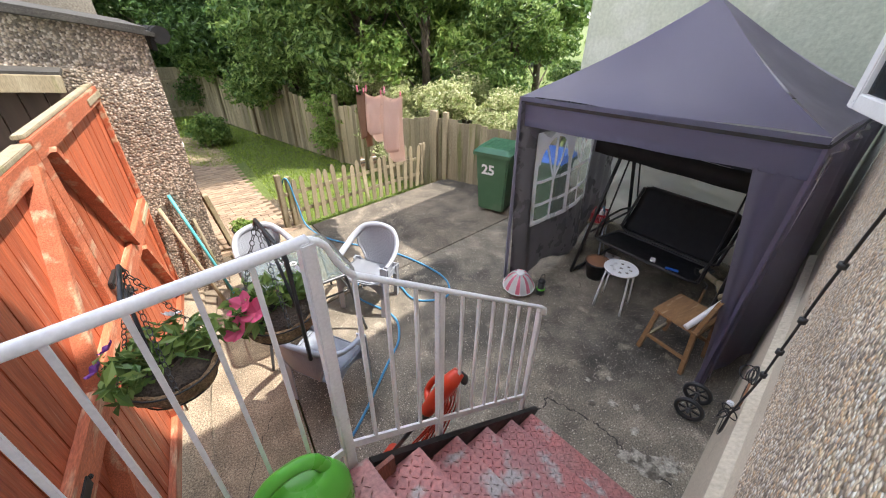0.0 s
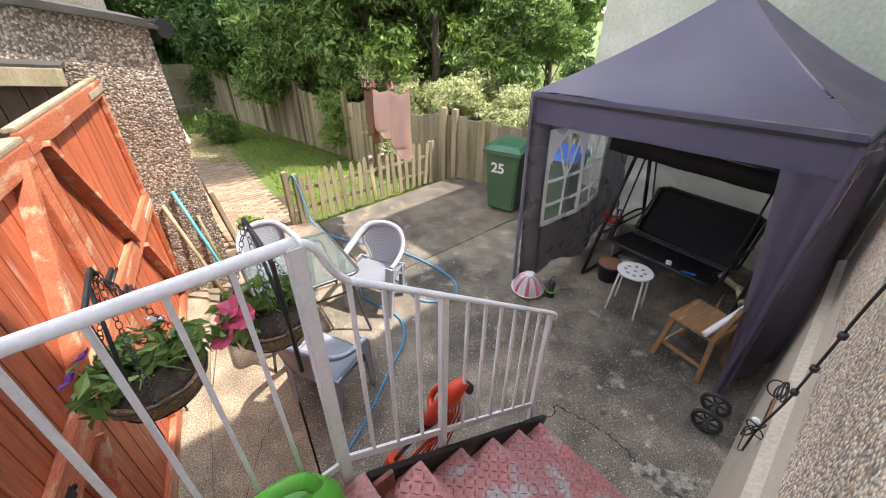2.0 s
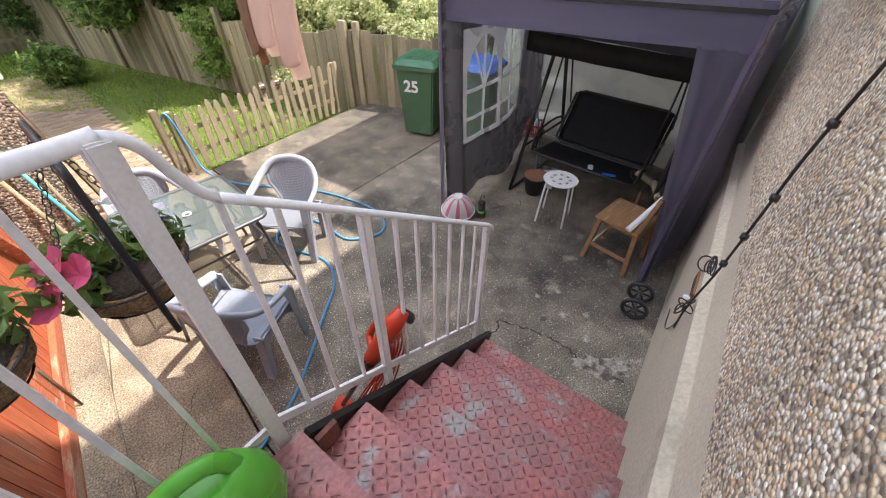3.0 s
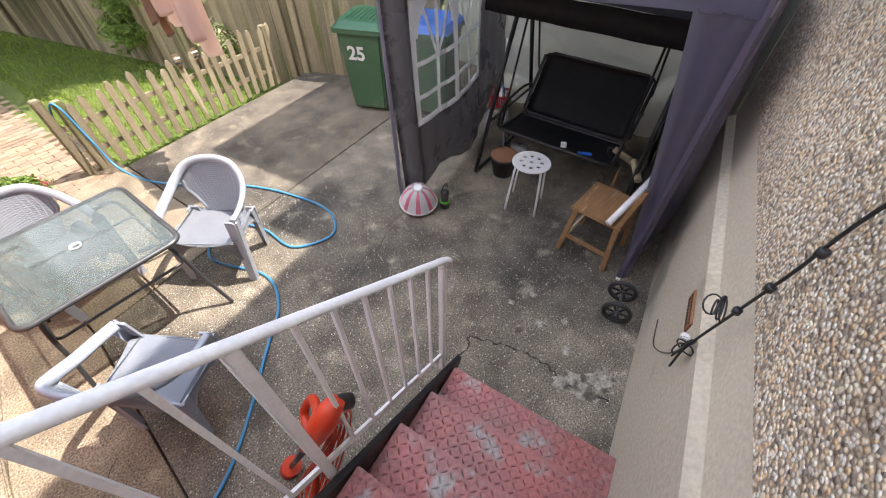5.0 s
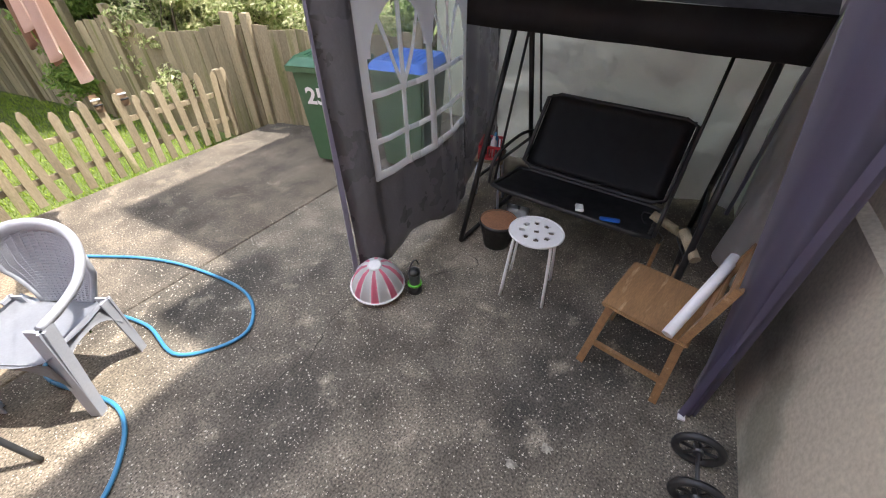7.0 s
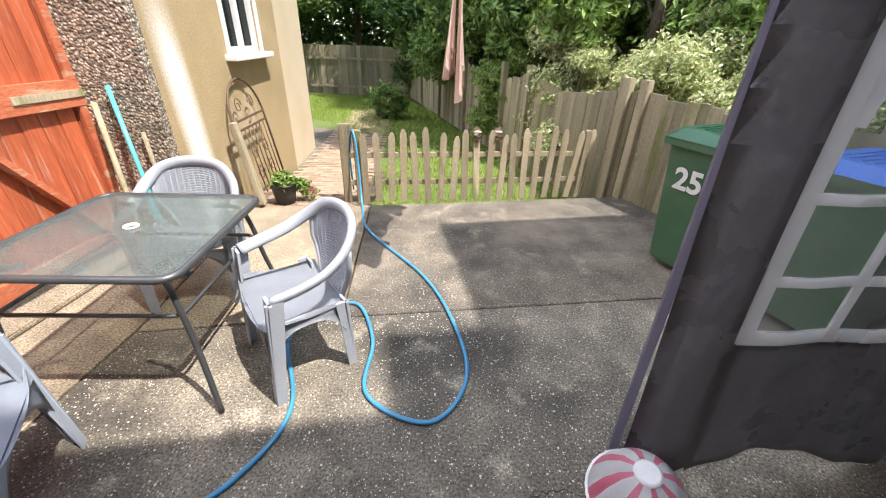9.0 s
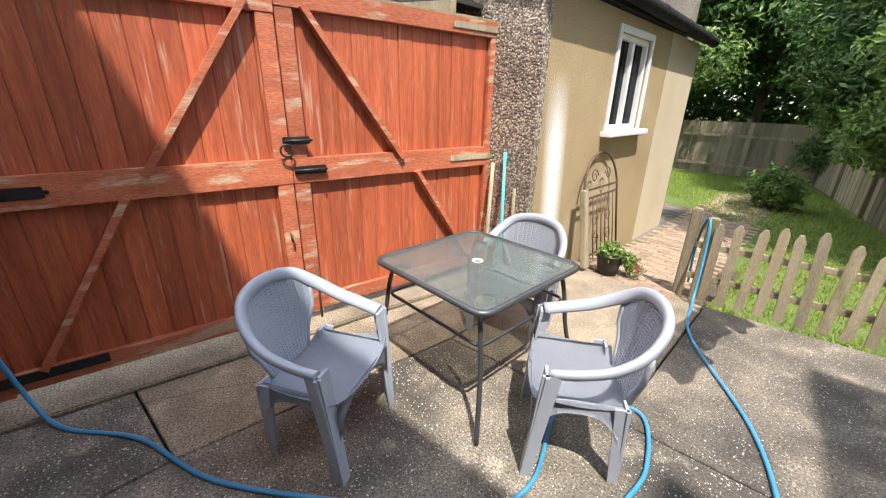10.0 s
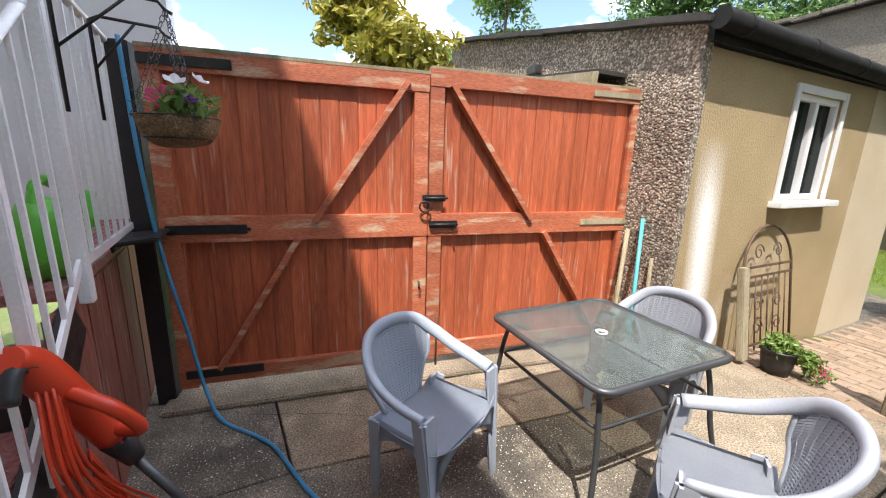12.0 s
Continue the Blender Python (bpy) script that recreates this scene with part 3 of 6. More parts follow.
part("side_panel", bm, SKIRT_RED, stairs, "red timber panel beside the steps")

# ---- white railing ----
RV = 0.0
railing = thing("railing", "white painted steel railing with chipped patches", "railing", pose(0, 2.085, 0, 0, 0, 3.7))
TOP = [(-1.30, RV, 2.04), (-0.6, RV, 2.053), (0.06, RV, 2.066), (0.13, RV, 2.066), (0.175, RV, 2.035), (0.205, RV, 1.965), (0.25, RV, 1.90), (0.36, RV, 1.825), (1.40, RV, 1.125)]


def rail_z(x, lo=False):
    if lo:
        return 1.12 if x < 0.16 else 1.13 - (x - 0.14) * 0.635
    for p, q in zip(TOP, TOP[1:]):
        if x <= q[0]:
            return p[2] + (q[2] - p[2]) * (x - p[0]) / (q[0] - p[0])
    return TOP[-1][2]


bm = B()
tube(bm, smooth_path(TOP, 5) + [Vector((1.435, RV, 1.095)), Vector((1.44, RV, 1.05))], 0.0175, 10, flat=0.62)
part("handrail", bm, RAIL_WHITE, railing)
bm = B()
bar(bm, (-1.30, RV, 1.12), (0.16, RV, 1.12), 0.012, 0.034)
bar(bm, (0.14, RV, 1.13), (1.40, RV, 0.33), 0.012, 0.034)
part("bottom_rail", bm, RAIL_WHITE, railing)
for x, w, lo in ((-1.28, 0.04, 1.0), (0.125, 0.042, 0.98), (0.605, 0.034, 0.62), (1.385, 0.03, 0.17)):
    bm = B()
    box(bm, (w, w, rail_z(x) - lo), (x, RV, (rail_z(x) + lo) / 2), bevel=0.004)
    part("post", bm, RAIL_WHITE, railing)
for x in [-1.167 + 0.128 * k for k in range(10)] + [0.25, 0.36, 0.485] + [0.735 + 0.108 * k for k in range(6)]:
    bm = B()
    bar(bm, (x, RV, rail_z(x, True)), (x, RV, rail_z(x)), 0.013, 0.013, up=(0, 1, 0))
    part("baluster", bm, RAIL_WHITE, railing)

# ---- double gate ----
GATE = pose(-0.82, 2.092, 0, 0, 0, -8.63)


def gate_leaf(y0, y1, top, braces, label):
    leaf = thing("garden_gate", label, "gate", GATE, "pair of tall gate leaves")
    w = y1 - y0
    n = round(w / 0.115)
    for k in range(n):
        bm = B()
        box(bm, (0.02, w / n - 0.0015, top - 0.1), (random.uniform(-0.002, 0.002), y0 + w * (k + 0.5) / n, top / 2 + 0.03 + random.uniform(-0.006, 0.006)), bevel=0.004)
        part("board", bm, GATE_RED, leaf)
    # added sheet in darker timber, so the gaps between boards read as dark lines
    bm = B()
    box(bm, (0.006, w - 0.02, top - 0.14), (-0.012, (y0 + y1) / 2, top / 2 + 0.03))
    part("backing", bm, SKIRT_RED, leaf)
    for z, h in ((top - 0.05, 0.105), (1.085, 0.155), (0.15, 0.1)):
        bm = B()
        box(bm, (0.04, w - 0.0, h), (0.031, (y0 + y1) / 2, z), bevel=0.004)
        part("rail", bm, GATE_RAIL, leaf)
    for y in (y0 + 0.05, y1 - 0.05):
        bm = B()
        box(bm, (0.036, 0.095, top - 0.075), (0.029, y, top / 2 + 0.04), bevel=0.004)
        part("stile", bm, GATE_RAIL, leaf)
    for ya, za, yb, zb in braces:
        bm = B()
        bar(bm, (0.030, ya, za), (0.030, yb, zb), 0.034, 0.1, up=(1, 0, 0))
        part("brace", bm, GATE_RAIL, leaf)
    return leaf


left = gate_leaf(0.07, 1.63, 2.035, [(0.90, 1.12, 1.49, 1.99), (0.30, 0.20, 0.80, 1.02)], "tall red boarded gate leaf, closed, with worn rails")
right = gate_leaf(1.634, 3.32, 2.075, [(1.78, 1.99, 2.41, 1.12), (2.53, 1.02, 3.08, 0.20)], "tall red boarded gate leaf, closed, faded in the sun")
for z, y, ln in ((1.985, 0.29, 0.44), (1.085, 0.31, 0.42), (0.175, 0.33, 0.44)):
    bm = B()
    box(bm, (0.008, ln, 0.055), (0.056, y, z), bevel=0.003)
    for k in range(4):
        box(bm, (0.014, 0.018, 0.018), (0.058, y - ln / 2 + 0.07 + k * 0.12, z), bevel=0.004)
    part("strap_hinge", bm, DARK_METAL, left, "black strap hinge")
for z, y, ln in ((2.025, 3.08, 0.46), (1.085, 3.08, 0.46)):
    bm = B()
    box(bm, (0.008, ln, 0.045), (0.056, y, z), bevel=0.003)
    part("strap_hinge", bm, PALE_WOOD, right, "pale corroded strap hinge")
bm = B()
box(bm, (0.02, 0.16, 0.045), (0.06, 1.67, 1.27), bevel=0.004)
tube(bm, [(0.08, 1.60, 1.27), (0.08, 1.76, 1.27)], 0.008)
ring = [(0.085, 1.60 + 0.035 * math.cos(a), 1.215 + 0.035 * math.sin(a)) for a in np.linspace(0, 2 * math.pi, 14)[:-1]]
tube(bm, ring, 0.006, 6, closed=True)
part("ring_latch", bm, DARK_METAL, left, "black ring latch")
bm = B()
box(bm, (0.012, 0.2, 0.05), (0.058, 1.74, 1.09), bevel=0.003)
tube(bm, [(0.075, 1.64, 1.09), (0.075, 1.84, 1.09)], 0.009)
tube(bm, [(0.075, 1.80, 1.09), (0.105, 1.80, 1.09)], 0.008)
part("bolt", bm, DARK_METAL, right, "black sliding bolt")
bm = B()
tube(bm, [(0.06, 1.57, 0.69), (0.08, 1.57, 0.69), (0.08, 1.57, 0.645)], 0.008)
part("staple", bm, RUST_METAL, left)
bm = B()
tube(bm, [(0.06, 1.71, 0.42), (0.06, 1.71, 0.02)], 0.008)
part("drop_bolt", bm, RUST_METAL, right)
# gate posts
for y, h, mt, lb in ((-0.005, 2.06, DARK_METAL, "dark gate post beside the steps"), (3.40, 2.06, GATE_RAIL, "red timber gate post by the garage")):
    t = thing("gate_post", lb, "post", GATE)
    bm = B()
    box(bm, (0.12, 0.10, h), (0.0, y, h / 2), bevel=0.005)
    part("post", bm, mt, t)
t = thing("gate_capping", "weathered timber strip along the top of the gate", "timber strip", GATE)
bm = B()
box(bm, (0.07, 1.58, 0.025), (0.01, 0.85, 2.05), bevel=0.004)
box(bm, (0.05, 1.68, 0.02), (0.01, 2.48, 2.088), bevel=0.004)
part("strip", bm, FENCE_WOOD, t)
bm = B()
box(bm, (0.3, 3.36, 0.03), (0.06, 1.68, 0.016), bevel=0.008)
structure("threshold", bm, CONCRETE, "raised concrete strip under the gate", "threshold", GATE)

# cracks in the old concrete, dirt-filled
CRACK = material("dirt_filled_crack", (0.03, 0.028, 0.024), (0.05, 0.045, 0.035), 30.0, 0.95)
for pts, w in (([(1.55, 2.18), (1.68, 2.16), (1.735, 2.19), (1.80, 2.02), (1.85, 1.82), (1.845, 1.68), (1.80, 1.5), (1.85, 1.28)], 0.016), ([(2.53, 3.31), (2.36, 3.36), (2.233, 3.336), (2.0, 3.24), (1.855, 3.274), (1.6, 3.2)], 0.007), ([(3.3, 3.15), (3.2, 2.9), (3.05, 3.0), (2.9, 3.1)], 0.007), ([(-0.5, 2.45), (-0.2, 3.1), (0.02, 3.4)], 0.006)):
    p = smooth_path([(x, y, 0) for x, y in pts], 9)
    bm = B()
    prev = None
    for i, q in enumerate(p):
        d = (p[min(i + 1, len(p) - 1)] - p[max(i - 1, 0)]).normalized()
        nn = Vector((-d.y, d.x, 0))
        j = nn * random.uniform(-0.012, 0.012)
        hw = w * random.uniform(0.25, 1.1)
        cur = (bm.verts.new(q + j + nn * hw / 2 + Vector((0, 0, 0.0025))), bm.verts.new(q + j - nn * hw / 2 + Vector((0, 0, 0.0025))))
        if prev:
            bm.faces.new((prev[0], prev[1], cur[1], cur[0]))
        prev = cur
    part("crack", bm, CRACK, patio)

# pale broken cement and lichen bloom on the old concrete
PALE_CEMENT = material("pale_broken_cement", (0.40, 0.37, 0.31), (0.24, 0.22, 0.18), 14.0, 0.95, fine=0.4, fine_scale=70, bump=0.006, bump_scale=50, c3=(0.10, 0.09, 0.07), c3_scale=12.0, c3_cut=0.5)
gp = random.Random(41)
for cx, cy, rx, ry, rz in ((1.87, 1.42, 0.10, 0.16, 20), (1.98, 1.34, 0.07, 0.07, 0), (1.80, 1.56, 0.05, 0.08, 40), (2.02, 1.62, 0.045, 0.03, 0), (2.10, 1.85, 0.035, 0.05, 10), (2.22, 1.72, 0.03, 0.025, 0), (1.98, 1.95, 0.03, 0.04, 70), (2.3, 2.0, 0.025, 0.03, 0), (2.15, 2.1, 0.02, 0.03, 0)):
    bm = B()
    n = 22
    ph = [gp.uniform(0.55, 1.2) for _ in range(n)]
    cen = bm.verts.new((cx, cy, 0.006))
    m = pose(cx, cy, 0.0018, 0, 0, rz)
    rim = [bm.verts.new(m @ Vector((rx * ph[k] * math.cos(2 * math.pi * k / n), ry * ph[k] * math.sin(2 * math.pi * k / n), 0))) for k in range(n)]
    for k in range(n):
        bm.faces.new((cen, rim[k], rim[(k + 1) % n]))
    part("cement_patch", bm, PALE_CEMENT, patio)

# white back door standing behind the landing
dr = tagged(thing("door_1", "white plastic back door with moulded panels", "door", HOUSE @ pose(-2.0, 0.0, RISE * 6 + 0.02)), kind="structure")
bm = B()
for x0, x1, z0, z1 in ((-0.52, -0.44, 0, 2.12), (0.44, 0.52, 0, 2.12), (-0.44, 0.44, 2.04, 2.12)):
    box(bm, (x1 - x0, 0.06, z1 - z0), ((x0 + x1) / 2, -0.0, (z0 + z1) / 2), bevel=0.006)
part("door_frame", bm, WHITE, dr)
bm = B()
box(bm, (0.875, 0.045, 2.035), (0, -0.01, 1.02), bevel=0.004)
for z0, z1 in ((0.15, 0.85), (1.0, 1.85)):
    box(bm, (0.6, 0.016, z1 - z0), (0, 0.014, (z0 + z1) / 2), bevel=0.006)
part("leaf", bm, WHITE, dr)
bm = B()
box(bm, (0.035, 0.012, 0.2), (-0.38, 0.02, 1.0), bevel=0.004)
tube(bm, [(-0.38, 0.02, 1.04), (-0.38, 0.06, 1.04), (-0.27, 0.06, 1.04)], 0.009, 8)
part("door_handle", bm, GREY_METAL, dr)
t = thing("black_tray", "black rubber tray on the edge of the landing", "tray", pose(-0.66, 2.11, 1.08))
bm = B()
box(bm, (0.42, 0.2, 0.02), (0, 0, 0), (6, 0, 0), bevel=0.006)
box(bm, (0.42, 0.015, 0.05), (0, -0.09, -0.02), bevel=0.004)
part("body", bm, BLACK_PLASTIC, t)
# ---- fences ----
def board_fence(name, a, b, z0, h, label, pitch=0.105, dips=1.75, dip=0.14, post_extra=0.1):
    """A close-boarded fence from a to b with scalloped panels between posts."""
    a, b = Vector((*a, 0)), Vector((*b, 0))
    d = b - a
    ln = d.length
    ang = math.degrees(math.atan2(d.y, d.x))
    f = tagged(thing(name, label, "fence", pose(a.x, a.y, z0, 0, 0, ang)), kind="structure")
    n = int(ln / pitch)
    shapes = {}
    for k in range(n):
        x = (k + 0.5) * ln / n
        ph = (x % dips) / dips
        hh = h - dip * math.sin(math.pi * ph)
        key = round(hh / 0.03)
        if key not in shapes:
            bm = B()
            box(bm, (pitch + 0.012, 0.016, key * 0.03), (0, 0, key * 0.015))
            shapes[key] = mesh_of("board", bm, FENCE_WOOD)
        piece("board", shapes[key], f, pose(x, 0.006 * (k % 2), random.uniform(-0.012, 0.012), 0, random.uniform(-0.6, 0.6), random.uniform(-3, 3)))
    bm = B()
    box(bm, (0.085, 0.085, h + post_extra), (0, 0, (h + post_extra) / 2), bevel=0.006)
    pm = mesh_of("post", bm, FENCE_WOOD)
    for k in range(int(ln / dips) + 2):
        piece("post", pm, f, pose(min(k * dips, ln), 0.03, 0, 0, 0, 0))
    for z in (0.25, h - 0.35):
        bm = B()
        box(bm, (ln, 0.035, 0.07), (ln / 2, -0.035, z))
        part("rail", bm, FENCE_WOOD, f)
    return f


board_fence("fence_yard", (4.75, 4.6), (3.95, 6.55), -0.08, 1.15, "close-boarded timber fence, green with algae at the foot", dips=1.9, dip=0.06)
board_fence("fence_garden", (3.95, 6.60), (3.22, 8.95), -0.25, 1.32, "weathered close-boarded garden fence with scalloped panels")
board_fence("fence_garden", (3.22, 8.95), (1.64, 15.7), -0.25, 1.32, "weathered close-boarded garden fence under the trees", dip=0.12)
board_fence("fence_end", (-7.0, 16.6), (1.64, 15.75), -0.25, 1.4, "grey timber fence across the end of the garden", pitch=0.14, dip=0.0)

pf = thing("picket_fence", "low weathered picket fence with pointed pales", "fence", pose(1.13, 6.36, 0, 0, 0, 4.6))
shape = [(-0.032, 0), (0.032, 0), (0.032, 0.675), (0.012, 0.72), (-0.012, 0.72), (-0.032, 0.675)]
bm = B()
lo = [bm.verts.new((x, -0.009, z)) for x, z in shape]
hi = [bm.verts.new((x, 0.009, z)) for x, z in shape]
bm.faces.new(lo)
bm.faces.new(hi[::-1])
for k in range(6):
    bm.faces.new((lo[k], hi[k], hi[(k + 1) % 6], lo[(k + 1) % 6]))
pale = mesh_of("pale", bm, PALE_WOOD)
for k in range(19):
    x = 0.19 + 0.128 * k
    piece("pale", pale, pf, pose(x, -0.03, -0.06, random.uniform(-2, 2), random.uniform(-3, 3) + (4 if k > 16 else 0), random.uniform(-4, 4)) @ Matrix.Diagonal((1, 1, random.uniform(0.93, 1.06), 1)))
for z in (0.14, 0.42):
    bm = B()
    box(bm, (2.5, 0.03, 0.05), (1.28, -0.005, z), bevel=0.004)
    part("rail", bm, PALE_WOOD, pf)
for x, h in ((0.0, 0.72), (0.13, 0.66), (2.5, 0.66)):
    bm = B()
    box(bm, (0.075, 0.075, h + 0.08), (x, 0.0, h / 2 - 0.04), bevel=0.008)
    part("post", bm, FENCE_WOOD, pf)

# ---- foliage ----
def leaf_cloud(name, blobs, count, size, seed, mat, parent, droop=0.5):
    """Many small folded leaves scattered through the shells of the blobs (x, y, z, rx, ry, rz)."""
    g = np.random.default_rng(seed)
    bl = np.array(blobs, float)
    w = (bl[:, 3] * bl[:, 4] * bl[:, 5]) ** 0.667
    pick = g.choice(len(bl), count, p=w / w.sum())
    d = g.normal(size=(count, 3))
    d /= np.linalg.norm(d, axis=1)[:, None]
    lump = 0.8 + 0.22 * np.sin(d[:, 0] * 5 + pick) * np.sin(d[:, 1] * 6 + 2 * pick) + 0.18 * np.sin(d[:, 2] * 9 + pick * 3 + d[:, 0] * 4)
    r = lump * (1 - 0.45 * g.random(count) ** 1.7)
    c = bl[pick, :3] + d * r[:, None] * bl[pick, 3:]
    nrm = d * 0.6 + g.normal(size=(count, 3)) * 0.55 + np.array([0, 0, 0.35])
    nrm /= np.linalg.norm(nrm, axis=1)[:, None]
    ax = np.cross(nrm, g.normal(size=(count, 3)))
    ax /= np.linalg.norm(ax, axis=1)[:, None]
    bx = np.cross(nrm, ax)
    s = size * (0.6 + 0.8 * g.random(count))[:, None]
    verts = np.empty((count, 4, 3))
    verts[:, 0] = c - ax * s
    verts[:, 1] = c - bx * s * 0.42 + nrm * s * 0.16
    verts[:, 2] = c + ax * s - nrm * s * 0.2 * droop
    verts[:, 3] = c + bx * s * 0.42 + nrm * s * 0.16
    me = bpy.data.meshes.new(name)
    me.from_pydata(verts.reshape(-1, 3), [], np.arange(count * 4).reshape(-1, 4).tolist())
    me.materials.append(mat)
    ob = new(name, me)
    ob.parent = parent
    return ob


def tree(label, x, y, h, spread, mat, seed, count, size, low=0.3, category="tree", name="tree", z0=-0.25):
    g = random.Random(seed)
    t = thing(name, label, category, pose(x, y, z0, 0, 0, g.uniform(0, 360)))
    bm = B()
    trunk = smooth_path([(0, 0, 0), (g.uniform(-.1, .1), g.uniform(-.1, .1), h * 0.3), (g.uniform(-.2, .2), g.uniform(-.2, .2), h * 0.6), (0, 0, h * 0.85)], 4)
    tube(bm, trunk, [0.03 * h * (1 - 0.85 * k / (len(trunk) - 1)) * 0.6 for k in range(len(trunk))], 8)
    part("trunk", bm, BARK, t)
    blobs = []
    for k in range(11):
        a, f = g.uniform(0, 6.28), g.uniform(low, 1.0)
        rr = spread * (0.25 + 0.65 * math.sin(math.pi * min(1, 0.25 + 0.75 * f)) * g.uniform(0.4, 1))
        px, py, pz = rr * math.cos(a), rr * math.sin(a), h * f * 0.92
        q = spread * g.uniform(0.32, 0.55)
        blobs.append((px, py, pz, q, q, q * g.uniform(0.6, 0.9)))
        bm = B()
        tube(bm, smooth_path([(0, 0, pz * 0.55), (px * 0.4, py * 0.4, pz * 0.75), (px * 0.9, py * 0.9, pz)], 3), [0.025, 0.023, 0.02, 0.018, 0.014, 0.011, 0.008], 5)
        part("limb", bm, BARK, t)
    leaf_cloud("crown", blobs, int(count * 1.7), size * 0.82, seed, mat, t)
    return t


# shrubs close behind the yard and garden fences
for k, (x, y, h, sp, mt, n, sz, lb) in enumerate([
    (4.5, 7.1, 1.75, 0.75, LEAF_PALE, 7000, 0.035, "pale flowering shrub leaning over the fence"),
    (3.95, 8.0, 1.7, 0.7, LEAF_PALE, 6000, 0.035, "pale flowering shrub behind the fence"),
    (5.2, 6.2, 1.8, 0.75, LEAF_PALE, 6000, 0.035, "pale flowering bramble behind the fence"),
    (5.9, 5.4, 2.3, 0.8, LEAF_MID, 5000, 0.05, "leafy shrub beside the green wall"),
    (3.55, 9.3, 1.8, 0.75, LEAF_BRIGHT, 5000, 0.045, "bright green shrub behind the garden fence"),
    (6.3, 7.2, 3.6, 1.1, LEAF_MID, 9000, 0.055, "young leafy tree behind the fence"),
    (4.1, 8.6, 2.0, 0.95, LEAF_PALE, 8000, 0.04, "pale flowering shrub behind the fence"),
    (5.3, 7.6, 2.1, 0.95, LEAF_PALE, 8000, 0.04, "pale flowering shrub behind the fence"),
    (3.9, 10.2, 2.6, 1.0, LEAF_MID, 9000, 0.05, "glossy shrub behind the garden fence"),
    (3.1, 12.2, 2.7, 1.1, LEAF_MID, 9000, 0.05, "glossy shrub overhanging the garden fence"),
    (2.6, 15.0, 3.0, 1.3, LEAF_DARK, 8000, 0.06, "dark shrub by the garden fence"),
]):
    tree(lb, x, y, h, sp, mt, 100 + k, n, sz, low=0.25, category="shrub", name="shrub")
for k, (x, y, h, sp, mt, n, sz, lb) in enumerate([
    (4.9, 10.0, 7.6, 2.1, LEAF_MID, 15000, 0.085, "bright young tree with broad leaves"),
    (7.4, 9.6, 6.0, 2.2, LEAF_MID, 10000, 0.085, "leafy tree behind the fence"),
    (3.3, 11.4, 4.6, 1.7, LEAF_MID, 12000, 0.07, "dense green tree by the garden fence"),
    (3.5, 13.4, 5.0, 2.1, LEAF_MID, 12000, 0.07, "dense green tree overhanging the lawn"),
    (-2.6, 15.6, 5.2, 2.2, LEAF_MID, 10000, 0.08, "dark tree at the end of the garden"),
    (5.6, 13.2, 7.5, 2.8, LEAF_DARK, 12000, 0.1, "tall dark tree behind the fence"),
    (1.9, 17.6, 8.0, 3.0, LEAF_DARK, 12000, 0.11, "tall dark tree beyond the garden"),
    (-3.2, 18.6, 8.0, 3.2, LEAF_DARK, 12000, 0.12, "tall dark tree beyond the garden"),
    (9.6, 13.6, 8.5, 3.2, LEAF_DARK, 11000, 0.12, "tall dark tree behind the fence"),
    (-5.2, 13.8, 6.0, 2.4, LEAF_MID, 9000, 0.1, "green tree beside the lawn"),
    (-8.4, 17.0, 9.0, 3.2, LEAF_DARK, 9000, 0.13, "tall dark tree beyond the garden"),
    (6.0, 19.0, 10.0, 3.6, LEAF_DARK, 10000, 0.14, "tall dark tree in the wood"),
    (12.5, 18.0, 10.0, 3.8, LEAF_DARK, 9000, 0.14, "tall dark tree in the wood"),
    (-0.4, 19.5, 9.0, 3.2, LEAF_DARK, 12000, 0.13, "tall dark tree in the wood"),
    (3.6, 14.6, 6.5, 2.4, LEAF_DARK, 12000, 0.09, "dark tree behind the garden fence"),
    (8.2, 11.4, 7.0, 2.4, LEAF_DARK, 12000, 0.09, "dark tree behind the fence"),
    (-6.5, 21.0, 9.0, 3.6, LEAF_DARK, 10000, 0.14, "tall dark tree in the wood"),
    (9.0, 16.5, 9.5, 3.4, LEAF_DARK, 10000, 0.13, "tall dark tree in the wood"),
    (6.4, 8.6, 4.0, 1.5, LEAF_MID, 11000, 0.065, "leafy shrub tree behind the fence"),
    (8.6, 8.2, 6.5, 2.0, LEAF_MID, 12000, 0.09, "leafy tree beside the green wall"),
    (5.1, 8.3, 6.4, 1.5, LEAF_BRIGHT, 11000, 0.075, "tall sycamore sapling behind the fence"),
    (4.4, 12.2, 8.6, 2.6, LEAF_MID, 17000, 0.085, "leafy tree behind the garden fence"),
    # the next two are added where their shadows fall across the lawn
    (4.1, 9.2, 7.6, 2.2, LEAF_MID, 16000, 0.075, "tall leafy tree overhanging the garden fence"),
    (2.9, 14.6, 7.8, 2.4, LEAF_DARK, 14000, 0.085, "dark leafy tree overhanging the garden"),
    (-3.75, 4.4, 4.2, 1.35, LEAF_GOLD, 9000, 0.085, "yellow-leaved evergreen behind the gate"),
    (-8.0, 9.3, 7.4, 2.4, LEAF_MID, 12000, 0.1, "round green tree behind the garage"),
]):
    tree(lb, x, y, h, sp, mt, 200 + k, n, sz)
g = random.Random(77)
blobs = [(-16 + 2.0 * k + g.uniform(-.6, .6), 24 + g.uniform(-1.5, 1.5) - 0.35 * max(0, k - 8), z, 2.0, 1.6, 2.0) for k in range(20) for z in (1.2, 4.0, 6.8)]
wood = leaf_cloud("woodland", blobs, 90000, 0.2, 12, LEAF_DARK, None)
